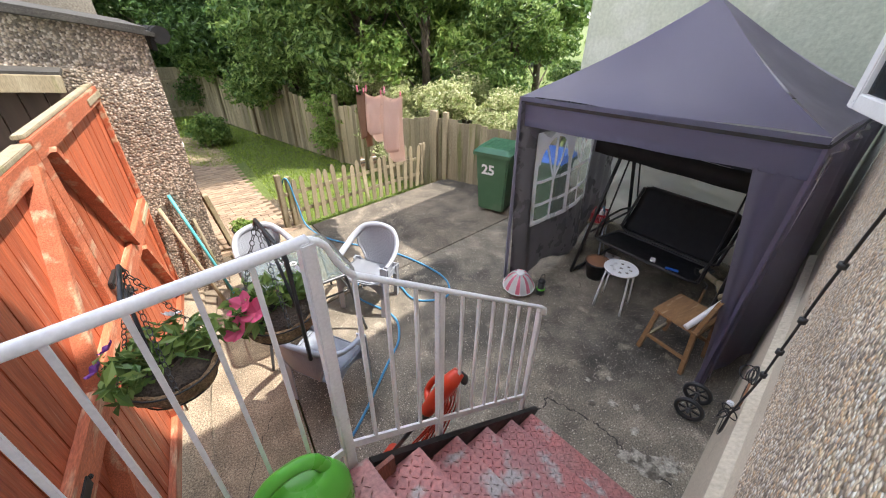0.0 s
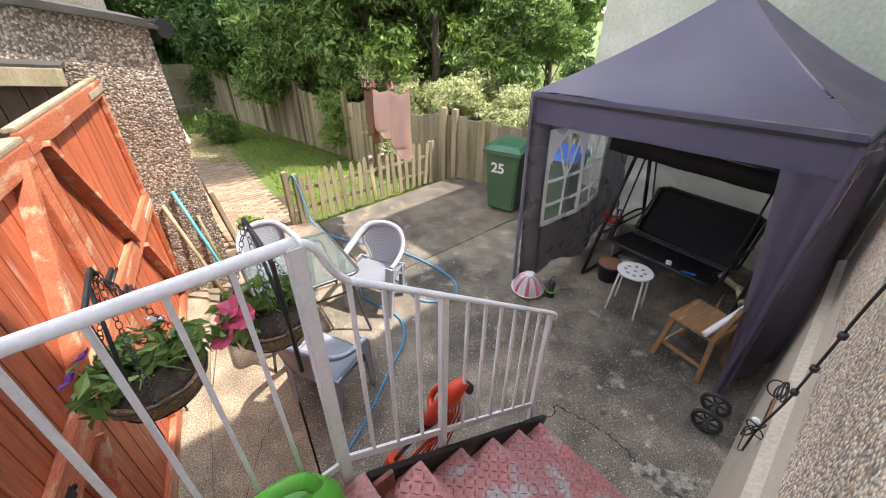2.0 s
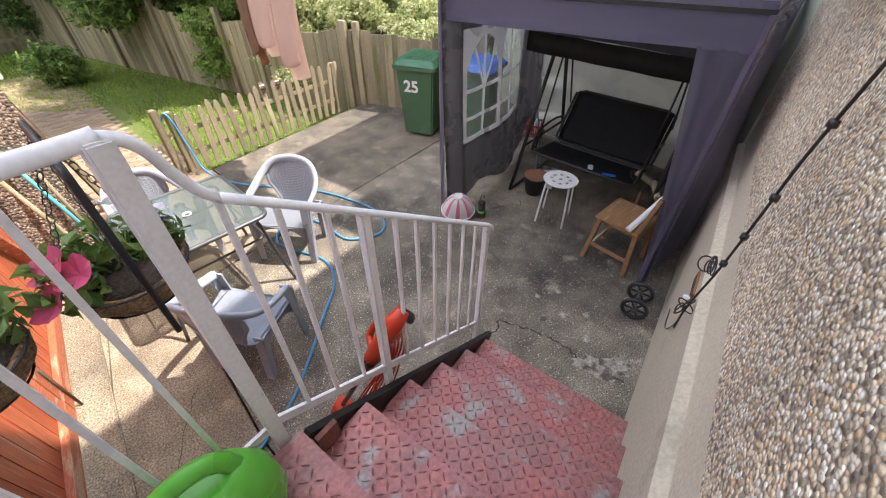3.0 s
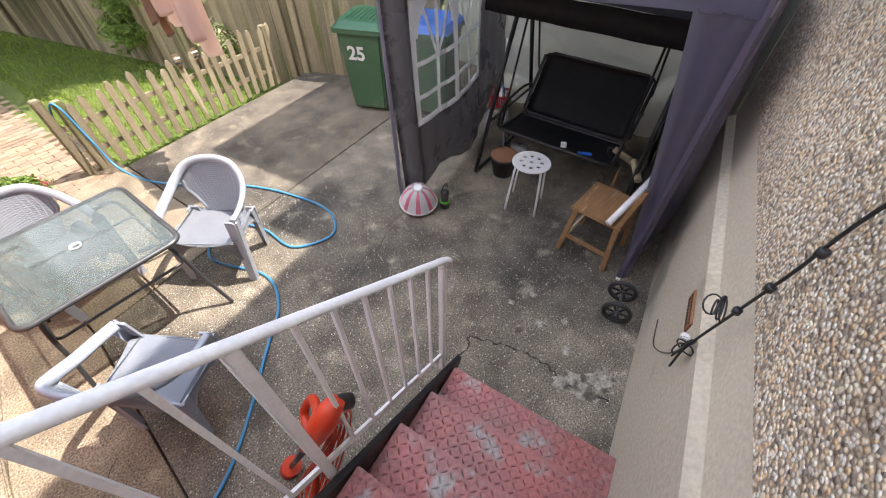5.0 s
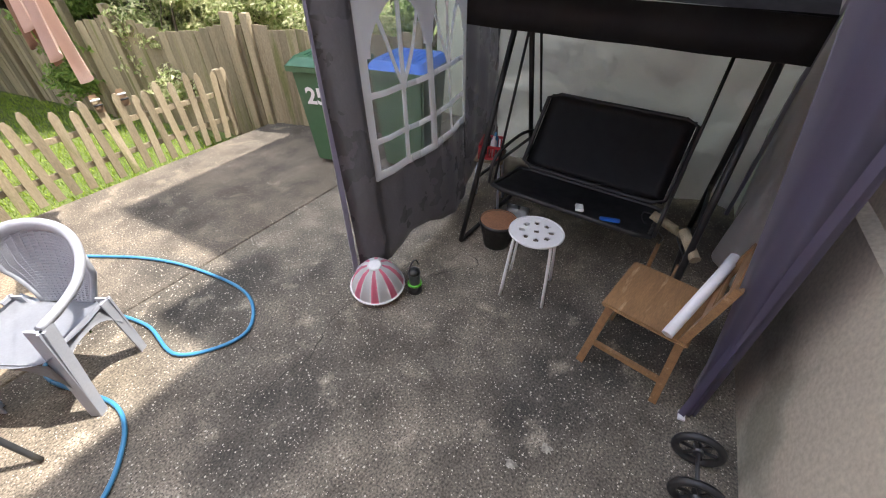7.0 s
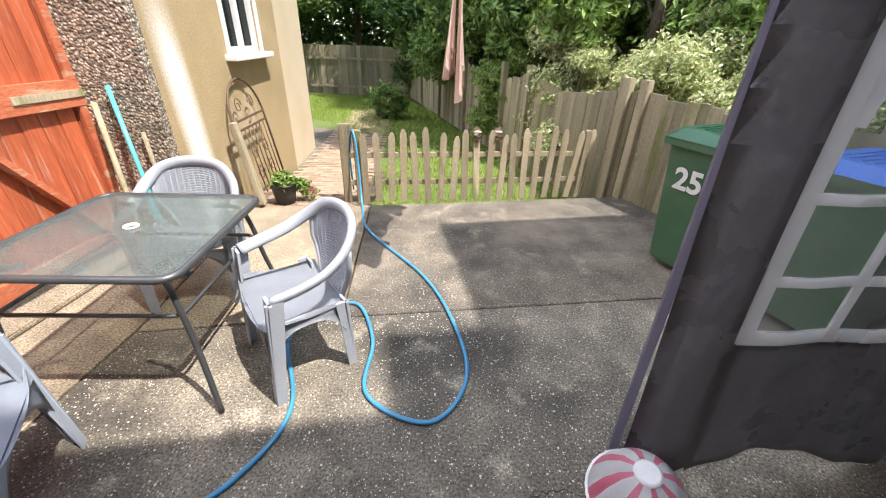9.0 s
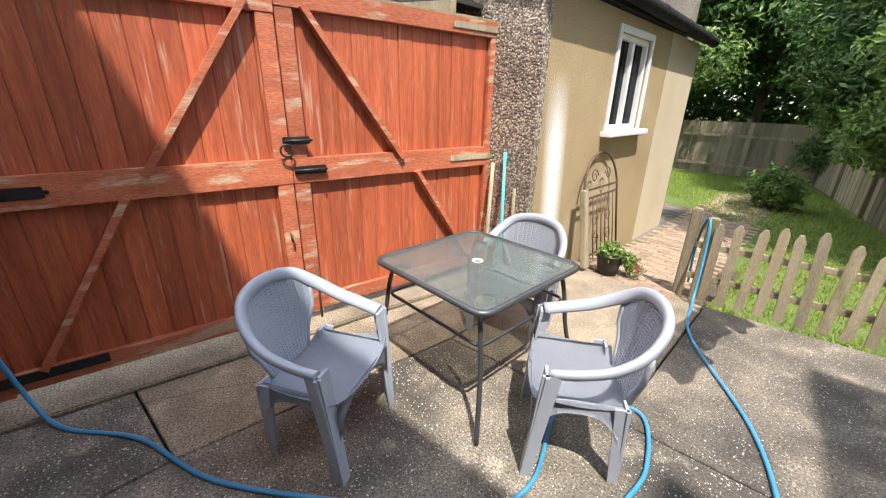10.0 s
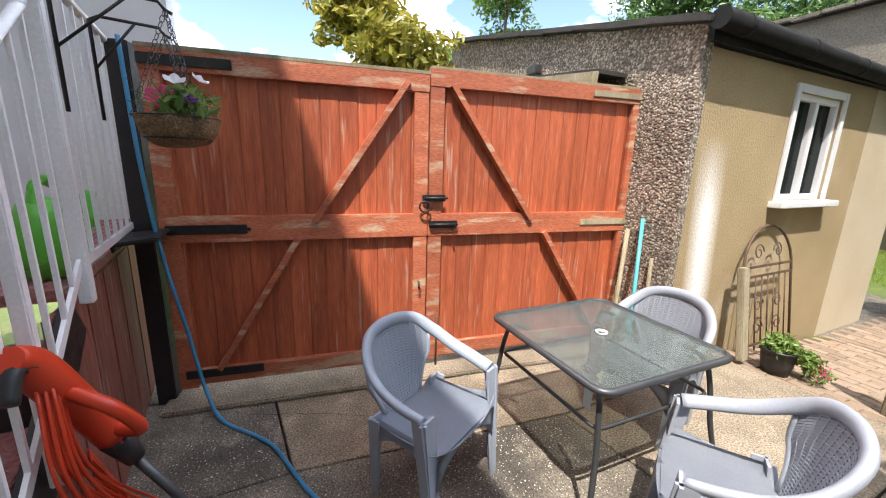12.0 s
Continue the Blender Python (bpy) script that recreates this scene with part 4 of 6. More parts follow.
tagged(wood, "dark mass of far woodland", "woodland", kind="stuff")
# clipped bush on the lawn
bush = thing("bush", "small clipped green bush on the lawn", "bush", pose(1.15, 11.9, -0.24) @ Matrix.Scale(1.45, 4))
bm = B()
tube(bm, [(0, 0, 0), (0.02, 0, 0.25)], 0.025, 6)
part("stem", bm, BARK, bush)
leaf_cloud("crown", [(0, 0, 0.27, 0.33, 0.3, 0.28), (0.12, 0.05, 0.22, 0.25, 0.25, 0.22)], 3500, 0.03, 5, LEAF_MID, bush)

# lawn blades
g = np.random.default_rng(3)
n = 90000
px, py = g.uniform(-4.0, 3.9, n), g.uniform(6.15, 15.7, n)
keep = (px + (py - 6.45) * 0.245 < 3.78) & (px - (py - 6.1) * 0.05 > 1.28) | (py > 10.2) & (px > 0.9 + (py - 10.2) * -0.9) & (px + (py - 6.45) * 0.245 < 3.78)
px, py = px[keep], py[keep]
n = len(px)
hh = g.uniform(0.02, 0.06, n)
a = g.uniform(0, 6.28, n)
lx, ly = g.normal(0, 0.02, n), g.normal(0, 0.02, n)
vs = np.empty((n, 3, 3))
vs[:, 0] = np.stack([px - 0.006 * np.cos(a), py - 0.006 * np.sin(a), np.full(n, -0.242)], 1)
vs[:, 1] = np.stack([px + 0.006 * np.cos(a), py + 0.006 * np.sin(a), np.full(n, -0.242)], 1)
vs[:, 2] = np.stack([px + lx, py + ly, -0.24 + hh], 1)
me = bpy.data.meshes.new("lawn")
me.from_pydata(vs.reshape(-1, 3), [], np.arange(3 * n).reshape(-1, 3).tolist())
me.materials.append(GRASS)
tagged(new("lawn", me), "sunlit rough lawn grass with weeds", "grass", kind="stuff")
# ---- garage details ----
bm = B()
FW = 0.05
for y0, y1, z0, z1 in ((WY0, WY0 + FW, WZ0, WZ1), (WY1 - FW, WY1, WZ0, WZ1), (WY0 + FW, WY1 - FW, WZ1 - FW, WZ1), (WY0 + FW, WY1 - FW, WZ0, WZ0 + FW), ((WY0 + WY1) / 2 - 0.03, (WY0 + WY1) / 2 + 0.03, WZ0 + FW, WZ1 - FW)):
    box(bm, (0.07, y1 - y0, z1 - z0), (-0.05, (y0 + y1) / 2, (z0 + z1) / 2), bevel=0.004)
win = structure("window_1", bm, WHITE, "white painted garage window with two lights", "window", GARAGE)
for y0, y1 in ((WY0 + FW, (WY0 + WY1) / 2 - 0.03), ((WY0 + WY1) / 2 + 0.03, WY1 - FW)):
    bm = B()
    box(bm, (0.006, y1 - y0, WZ1 - WZ0 - 2 * FW), (-0.06, (y0 + y1) / 2, (WZ0 + WZ1) / 2))
    part("pane", bm, PANE, win)
bm = B()
for y0, y1, z0, z1 in ((WY0 - 0.06, WY0, WZ0, WZ1 + 0.06), (WY1, WY1 + 0.06, WZ0, WZ1 + 0.06), (WY0, WY1, WZ1, WZ1 + 0.06)):
    box(bm, (0.02, y1 - y0, z1 - z0), (0.012, (y0 + y1) / 2, (z0 + z1) / 2), bevel=0.003)
part("surround", bm, WHITE, win)
bm = B()
box(bm, (0.16, WY1 - WY0 + 0.22, 0.055), (0.03, (WY0 + WY1) / 2, WZ0 - 0.03), bevel=0.008)
part("window_sill", bm, WHITE, win)
t = thing("tub", "small orange and white tub on the inner sill", "tub", GARAGE @ pose(-0.13, 1.62, WZ0 + 0.02))
bm = B()
lathe(bm, [(0.03, 0), (0.035, 0.0), (0.035, 0.1), (0.025, 0.11)], 12)
part("body", bm, CHAIR_SUNLIT, t)
bm = B()
lathe(bm, [(0.036, 0.11), (0.036, 0.15), (0.03, 0.155)], 12)
part("lid", bm, ORANGE, t)
# roof, fascia and gutter
bm = B()
box(bm, (3.7, 3.98, 0.05), (-1.78, 1.85, 2.81), (0, 11.5, 0))
structure("roof_garage", bm, ROOF_FELT, "low felted garage roof", "roof", GARAGE)
bm = B()
box(bm, (0.03, 3.9, 0.11), (0.06, 1.85, 2.355))
structure("fascia", bm, MATT_BLACK, "black fascia board of the garage", "fascia", GARAGE)
t = thing("gutter", "black plastic half-round gutter with brackets", "gutter", GARAGE)
bm = B()
tube(bm, [(0.12, -0.14, 2.41), (0.12, 4.0, 2.33)], 0.065, 12)
part("channel", bm, MATT_BLACK, t)
for k in range(5):
    bm = B()
    tube(bm, [(0.12, 0.1 + 0.85 * k, 2.4055 - 0.0164 * k), (0.12, 0.14 + 0.85 * k, 2.4047 - 0.0164 * k)], 0.069, 12)
    part("bracket", bm, MATT_BLACK, t)
t = thing("roof_verge", "ragged tiled verge along the garage front", "roof verge", GARAGE)
for k in range(9):
    bm = B()
    x = 0.0 - 0.4 * k
    z = 2.46 - 0.205 * x
    box(bm, (0.42, 0.2, 0.035), (x - 0.12, -0.06, z), (random.uniform(-2, 2), 11.5 + random.uniform(-2, 2), random.uniform(-2, 2)), bevel=0.006)
    part("tile", bm, ROOF_FELT, t)
# small lean-to roof over the garage doors, behind the gate
t = thing("lean_to", "dark lean-to with weathered boards beside the garage front", "lean-to", GARAGE)
bm = B()
box(bm, (1.5, 0.35, 0.03), (-1.3, -0.22, 2.28), (0, 6, 0))
part("roof", bm, ROOF_FELT, t)
bm = B()
box(bm, (1.5, 0.03, 0.11), (-1.3, -0.40, 2.22), (0, 6, 0), bevel=0.004)
part("fascia", bm, PALE_WOOD, t)
for k in range(11):
    bm = B()
    box(bm, (0.125, 0.02, 2.1), (-0.62 - 0.13 * k, -0.30, 1.06), bevel=0.004)
    part("board", bm, material("dark_brown_timber", (0.06, 0.04, 0.03), (0.09, 0.06, 0.045), 4.0, 0.8, stretch=(5, 5, 0.6)) if k == 0 else bpy.data.materials["dark_brown_timber"], t)
t = thing("flood_lamp", "small grey outdoor lamp on the garage front", "lamp", GARAGE @ pose(-1.65, -0.13, 2.43))
bm = B()
box(bm, (0.16, 0.08, 0.09), (0, 0, 0), bevel=0.015)
part("housing", bm, GREY_METAL, t)
bm = B()
tube(bm, [(0, 0, -0.04), (0, 0.04, -0.1)], 0.015)
part("bracket", bm, GREY_METAL, t)
# stone gable of the next house beyond the garage
bm = B()
prism(bm, [(-4.2, 9.24), (-0.06, 9.24), (-0.06, 9.5), (-4.2, 9.5)], -0.3, 3.42)
structure("wall_outhouse", bm, STONE, "old stained rendered wall of the outhouse behind the garage", "wall")
t = thing("outhouse_roof", "lichened tiled roof edge of the old outhouse", "roof")
for k in range(14):
    bm = B()
    box(bm, (0.30, 0.5, 0.05), (-4.1 + 0.305 * k, 9.36, 3.49 + 0.012 * math.sin(2.3 * k)), (8, random.uniform(-2, 2), random.uniform(-1, 1)), bevel=0.01)
    part("tile", bm, STONE, t)
bm = B()
box(bm, (4.2, 0.3, 0.04), (-2.13, 9.37, 3.44))
part("roof_deck", bm, ROOF_FELT, t)

# leaning poles between gate and garage
for name, lb, pts, r, mt in (
    ("broom_pole", "turquoise metal pole leaning on the garage", [(-0.10, 5.30, 1.13), (0.13, 5.03, 0.012)], 0.014, TURQUOISE),
    ("wooden_pole", "pale timber pole leaning beside the gate", [(-0.21, 5.29, 1.03), (0.02, 4.95, 0.02)], 0.017, PALE_WOOD),
    ("wooden_pole", "dark timber stick leaning on the garage", [(0.02, 5.30, 0.85), (0.10, 5.20, 0.012)], 0.014, FENCE_WOOD),
):
    t = thing(name, lb, "pole", pose(*pts[1]))
    bm = B()
    d = Vector(pts[0]) - Vector(pts[1])
    tube(bm, [(0, 0, 0), d * 0.5, d], r, 8)
    part("shaft", bm, mt, t)
    if mt is TURQUOISE:
        bm = B()
        box(bm, (0.3, 0.06, 0.05), (0.02, -0.02, 0.015), (0, 0, 30), bevel=0.01)
        part("broom_head", bm, GREY_METAL, t)

# wrought-iron garden gate leaning on the ochre wall
ig = thing("iron_gate", "arched wrought-iron garden gate on a timber board, leaning on the wall", "gate", pose(0.33, 6.16, 0.0, 0, -9, 0))
arch = [(0, 0.78 - 0.0, 0.0), (0, 0.78, 0.72)] + [(0, 0.40 + 0.38 * math.cos(a), 0.72 + 0.36 * math.sin(a)) for a in np.linspace(0.15, math.pi - 0.15, 12)] + [(0, 0.02, 0.72), (0, 0.02, 0.0)]
bm = B()
tube(bm, arch, 0.011, 8)
part("frame", bm, RUST_METAL, ig)
for z in (0.08, 0.66, 0.74):
    bm = B()
    bar(bm, (0, 0.02, z), (0, 0.78, z), 0.012, 0.02)
    part("rail", bm, RUST_METAL, ig)
for k in range(7):
    bm = B()
    y = 0.11 + 0.095 * k
    tube(bm, [(0, y, 0.03), (0, y, 0.66)], 0.006, 6)
    part("bar", bm, RUST_METAL, ig)
for y, s in ((0.25, 1), (0.55, -1)):
    for z in (0.22, 0.42, 0.86):
        bm = B()
        sc = [(0, y + s * (0.02 + 0.055 * (1 - k / 16)) * math.cos(k * 0.5), z + (0.02 + 0.055 * (1 - k / 16)) * math.sin(k * 0.5)) for k in range(17)]
        tube(bm, sc, 0.005, 6)
        part("scroll", bm, RUST_METAL, ig)
bm = B()
box(bm, (0.05, 0.09, 0.76), (0.03, -0.04, 0.38), bevel=0.006)
part("timber_post", bm, PALE_WOOD, ig, "grey timber post")

# ---- planter with flowers beside the path ----
def planter(name, lb, m, r, h, plants, flowers, seed, pot_mat):
    t = thing(name, lb, "plant pot", m)
    bm = B()
    lathe(bm, [(r * 0.72, 0), (r * 0.75, 0), (r * 0.9, h * 0.5), (r, h), (r * 1.06, h), (r * 1.06, h + 0.015), (r * 0.92, h + 0.012), (r * 0.88, h - 0.03)], 28, wave=0.02, waves=14)
    part("pot", bm, pot_mat, t)
    bm = B()
    lathe(bm, [(r * 0.2, h - 0.035), (r * 0.9, h - 0.03), (r * 0.5, h - 0.01)], 20)
    part("soil", bm, SOIL, t)
    for k, (mat, cnt, blob, sz) in enumerate(plants + flowers):
        leaf_cloud("foliage" if k < len(plants) else "blossom", blob, cnt, sz, seed + k, mat, t)
    return t


planter("flower_pot", "ribbed black pot of bright green plants and pink flowers", pose(0.53, 6.26, -0.04), 0.115, 0.19,
        [(LEAF_BRIGHT, 900, [(0, 0, 0.24, 0.13, 0.13, 0.09), (0.12, 0.1, 0.16, 0.12, 0.1, 0.08)], 0.022)],
        [(PETAL_PINK, 120, [(0.2, 0.12, 0.1, 0.1, 0.1, 0.08)], 0.012), (LEAF_MID, 260, [(0.2, 0.12, 0.07, 0.12, 0.12, 0.07)], 0.016)], 31, BLACK_PLASTIC)

# ---- garden path of pavers ----
path = tagged(new("garden_path"), "worn brown brick-paved garden path", "path", kind="structure")
bm = B()
box(bm, (0.195, 0.098, 0.05), (0, 0, -0.025), bevel=0.004)
pv = mesh_of("paver", bm, PATH_BRICK)
for j in range(70):
    y = 6.12 + 0.102 * j
    z = -0.01 - 0.222 * min(1.0, max(0.0, (y - 5.9) / 2.2))
    for i in range(5):
        x = 0.235 + 0.2 * i + (0.1 if j % 2 else 0) + 0.015 * (y - 6.1)
        piece("paver", pv, path, pose(x, y, z + random.uniform(-0.003, 0.003), random.uniform(-0.8, 0.8) - 5 if y < 8.2 else 0, random.uniform(-0.8, 0.8), random.uniform(-1, 1)))
bm = B()
v = [bm.verts.new(p) for p in ((0.13, 5.6, -0.02), (1.38, 6.05, -0.02), (1.42, 8.1, -0.262), (0.13, 8.1, -0.262))]
bm.faces.new(v)
bmesh.ops.solidify(bm, geom=bm.faces[:], thickness=0.1)
part("bed", bm, CONCRETE, path)
bm = B()
prism(bm, [(0.13, 8.1), (1.25, 8.1), (1.1, 10.2), (-0.9, 11.2), (-0.9, 9.2), (0.13, 9.2)], -0.4, -0.238)
part("bed", bm, SHADED_DIRTY_CONCRETE, path)

# ---- plastic armchairs ----
def armchair(label, m, plastic):
    """Stacking garden armchair; faces local +y."""
    ch = thing("garden_chair", label, "chair", m @ Matrix.Diagonal((1, 1, 0.94, 1)), "plastic garden chairs")
    bm = B()
    sheet(bm, lambda s, t: Vector(((s - 0.5) * (0.44 + 0.07 * t), -0.2 + 0.40 * t - 0.03 * t * (2 * s - 1) ** 2, 0.375 + 0.03 * t - 0.05 * max(0, t - 0.85) ** 1 * 2 + 0.05 * (2 * s - 1) ** 4 - 0.02 * math.sin(math.pi * t))), 12, 12, 0.012)
    part("seat", bm, plastic, ch)
    # hooped back and arms in one sweep
    hoop = [(0.255, 0.135, 0.58), (0.265, 0.03, 0.60), (0.26, -0.09, 0.635), (0.228, -0.195, 0.70), (0.148, -0.27, 0.775), (0, -0.298, 0.80),
            (-0.148, -0.27, 0.775), (-0.228, -0.195, 0.70), (-0.26, -0.09, 0.635), (-0.265, 0.03, 0.60), (-0.255, 0.135, 0.58)]
    bm = B()
    tube(bm, smooth_path(hoop, 5), 0.032, 10, flat=0.62)
    part("arm_hoop", bm, plastic, ch)

    def back(s, t):
        """The arched panel: narrow at the seat, filling the hoop at the top."""
        x = (s - 0.5) * 2 * (0.125 + 0.088 * min(1.0, t / 0.65))
        a = abs(x) / 0.213
        return Vector((x, -0.195 - 0.105 * t + 0.085 * a * a * t, 0.385 + t * (0.40 - 0.105 * a ** 2.2)))

    bm = B()
    sheet(bm, back, 10, 16, 0.005)
    n, mrows = 14, 26
    for i in range(n + 1):
        for j in range(mrows):
            a, b = back(i / n, j / mrows), back(i / n, (j + 1) / mrows)
            bar(bm, a, b, 0.0085, 0.007, up=(0, 1, 0))
    for j in range(mrows + 1):
        for i in range(n):
            a, b = back(i / n, j / mrows), back((i + 1) / n, j / mrows)
            bar(bm, a, b, 0.0075, 0.007, up=(0, 1, 0))
    part("backrest", bm, plastic, ch, "woven-look perforated back panel")
    for s in (0.0, 1.0):
        bm = B()
        tube(bm, [back(s, j / 8) for j in range(9)], 0.014, 6, flat=0.7)
        part("back_stay", bm, plastic, ch)
    for sx in (-1, 1):
        for y0, y1, x0, x1, top in ((0.13, 0.182, 0.25, 0.228, 0.585), (-0.15, -0.182, 0.215, 0.185, 0.44)):
            bm = B()
            a0, a1 = Vector((sx * x0, y0, top)), Vector((sx * x1, y1, 0.0))
            for dx, dy, wx, wy in ((0, 0.018 if y0 > 0 else -0.018, 0.055, 0.008), (sx * 0.024, 0, 0.008, 0.045)):
                p = a0 + Vector((dx, dy, 0))
                q = a1 + Vector((dx, dy, 0))
                vs = [bm.verts.new(c + Vector((ex * wx * k, ey * wy * k, 0))) for c, k in ((p, 0.78 if y0 > 0 else 0.66), (q, 0.45)) for ex, ey in ((-1, -1), (1, -1), (1, 1), (-1, 1))]
                for f in ((0, 1, 2, 3), (7, 6, 5, 4), (0, 4, 5, 1), (1, 5, 6, 2), (2, 6, 7, 3), (3, 7, 4, 0)):
                    bm.faces.new([vs[i] for i in f])
            part("leg", bm, plastic, ch)
        bm = B()
        sheet(bm, lambda s, t: Vector((sx * (0.214 + 0.022 * t), -0.16 + 0.33 * s, 0.432 - (0.05 + 0.12 * abs(2 * s - 1) ** 3) * t)), 12, 3, 0.008)
        part("apron", bm, plastic, ch)
    bm = B()
    sheet(bm, lambda s, t: Vector(((s - 0.5) * 0.45, 0.185, 0.398 - (0.03 + 0.15 * abs(2 * s - 1) ** 3) * t)), 14, 3, 0.008)
    part("apron", bm, plastic, ch)
    return ch


armchair("grey plastic garden armchair standing half in shade", pose(0.44, 3.33, 0, 0, 0, -62), CHAIR_GREY)
armchair("grey plastic garden armchair in the sun", pose(1.242, 4.098, 0, 0, 0, 124), CHAIR_SUNLIT)
armchair("grey plastic garden armchair behind the table", pose(0.50, 4.70, 0, 0, 0, 190), CHAIR_SUNLIT)

# ---- glass table ----
tb = thing("garden_table", "square glass garden table with a dark metal frame", "table", pose(0.572, 4.195, 0, 0, 0, -2))
HS, TH = 0.405, 0.685


def rounded(h, r, n=6):
    out = []
    for cx, cy, a0 in ((h - r, h - r, 0), (-h + r, h - r, 90), (-h + r, -h + r, 180), (h - r, -h + r, 270)):
        out += [(cx + r * math.cos(math.radians(a0 + 90 * k / n)), cy + r * math.sin(math.radians(a0 + 90 * k / n))) for k in range(n + 1)]
    return out


bm = B()
prism(bm, rounded(HS - 0.012, 0.06), TH - 0.012, TH - 0.004)
part("glass_top", bm, FROSTED, tb, "rain-pattern obscured glass")
bm = B()
tube(bm, [(x, y, TH - 0.012) for x, y in rounded(HS, 0.07)], 0.014, 8, closed=True, flat=1.2)
part("rim", bm, GREY_METAL, tb)
bm = B()
ringp = [(0.026 * math.cos(a), 0.026 * math.sin(a), TH - 0.001) for a in np.linspace(0, 2 * math.pi, 20)[:-1]]
tube(bm, ringp, 0.008, 6, closed=True, flat=0.5)
part("parasol_ring", bm, WHITE, tb, "white plastic parasol ring")
for sx in (-1, 1):
    for sy in (-1, 1):
        bm = B()
        tube(bm, smooth_path([(sx * 0.20, sy * 0.30, TH - 0.02), (sx * 0.31, sy * 0.33, TH - 0.045), (sx * 0.35, sy * 0.35, TH - 0.16), (sx * 0.38, sy * 0.37, 0.3), (sx * 0.43, sy * 0.43, 0.012)], 5), 0.0125, 8)
        part("leg", bm, GREY_METAL, tb)
sq = [(x, y, 0.47) for x, y in rounded(0.352, 0.04, 3)]
bm = B()
tube(bm, sq, 0.009, 6, closed=True)
part("brace_ring", bm, GREY_METAL, tb)

# ---- gazebo ----
U0, U1, V0, V1, EZ = 2.88, 4.98, 1.52, 3.62, 1.95
gz = thing("gazebo", "purple-grey pop-up gazebo with side walls", "gazebo", pose(U0, V0, 0, 0, 0, 5.4) @ pose(-U0, -V0, 0))
apex = Vector(((U0 + U1) / 2, (V0 + V1) / 2 + 0.02, 2.72))
cs = [Vector((U0, V0, EZ + 0.06)), Vector((U1, V0 - 0.18, EZ)), Vector((U1, V1, EZ)), Vector((U0, V1, EZ))]
for k in range(4):
    a, b = cs[k], cs[(k + 1) % 4]

    def roof(s, t, a=a, b=b):
        e = a.lerp(b, s)
        p = e.lerp(apex, t)
        p.z -= 0.10 * math.sin(math.pi * t) * (0.55 + 0.45 * math.sin(math.pi * s)) * (1 - 0.3 * t) - 0.012 * math.sin(9 * s + 5 * t) * (1 - t)
        return p

    bm = B()
    sheet(bm, roof, 14, 12)
    bmesh.ops.remove_doubles(bm, verts=bm.verts, dist=0.001)
    part("roof_panel", bm, TENT, gz)

    def val(s, t, a=a, b=b):
        p = a.lerp(b, s)
        n = (b - a).cross(Vector((0, 0, 1))).normalized()
        return p + Vector((0, 0, -0.25 * t)) + n * (0.012 * math.sin(17 * s + k) * t + 0.006)

    bm = B()
    sheet(bm, val, 24, 3, 0.003)
    part("valance", bm, TENT, gz)
for (x, y), lean in (((U0, V0), 0.02), ((U1, V0 - 0.18), 0), ((U1, V1), 0), ((U0, V1), -0.08)):
    bm = B()
    bar(bm, (x - (0.05 if x == U0 else 0), y + lean, 0.0), (x, y, EZ), 0.028, 0.028)
    part("leg", bm, TENT, gz)
bm = B()
for k in range(4):
    bar(bm, cs[k] - Vector((0, 0, 0.05)), cs[(k + 1) % 4] - Vector((0, 0, 0.05)), 0.02, 0.025)
part("truss", bm, DARK_METAL, gz)
# back wall with creased silver lining
bm = B()
sheet(bm, lambda s, t: Vector((U1 - 0.05 + 0.05 * math.sin(9 * s + 6 * t) * (1 - t) + 0.03 * math.sin(21 * s - 7 * t) + 0.09 * noise.noise(Vector((7 * s + 4 * t, 6 * t, 0.3))) + 0.07 * abs(noise.noise(Vector((9 * s - 6 * t, 9 * t + 3 * s, 4.3)))) + 0.08 * noise.noise(Vector((2.2 * s + 3 * t, 3 * t - 2 * s, 1.7))), V0 - 0.16 + (V1 - V0 + 0.16) * s, 0.06 + (EZ - 0.1) * t)), 70, 50)
part("back_wall", bm, TENT_IN, gz, "creased silver-coated back wall")
# right side wall by the house
bm = B()
sheet(bm, lambda s, t: Vector((U0 + 0.02 + (U1 - U0 - 0.05) * s, V0 - 0.03 - 0.17 * s - 0.10 * math.sin(math.pi * min(1.0, 1.6 * s)) * (1 - t) + 0.05 * math.sin(12 * s + 3 * t) * (1 - t) + 0.02 * math.sin(31 * s), 0.03 + (EZ - 0.08) * t)), 40, 20, 0.002)
part("side_wall", bm, TENT_IN, gz)
bm = B()
sheet(bm, lambda s, t: Vector((U0 + 0.02 + (U1 - U0 - 0.05) * s, V0 - 0.045 - 0.17 * s - 0.10 * math.sin(math.pi * min(1.0, 1.6 * s)) * (1 - t) + 0.05 * math.sin(12 * s + 3 * t) * (1 - t) + 0.02 * math.sin(31 * s), 0.03 + (EZ - 0.08) * t)), 40, 20, 0.002)
part("side_wall", bm, TENT, gz)
# front curtain drawn to the leg beside the house
bm = B()


def drape(s, t):
    w = 0.05 + 0.22 * t ** 1.3
    a = s * 3.2 * math.pi
    return Vector((U0 - 0.05 + 0.05 * t + 0.022 * math.sin(a) * (0.4 + t), V0 - 0.03 + w * s * 1.15, 0.02 + (EZ - 0.2) * t))


sheet(bm, drape, 44, 16, 0.003)
part("drawn_curtain", bm, TENT, gz)
bm = B()
box(bm, (0.05, 0.03, 0.012), (U0 - 0.06, V0 + 0.02, 0.008))
part("foot_tag", bm, WHITE, gz)


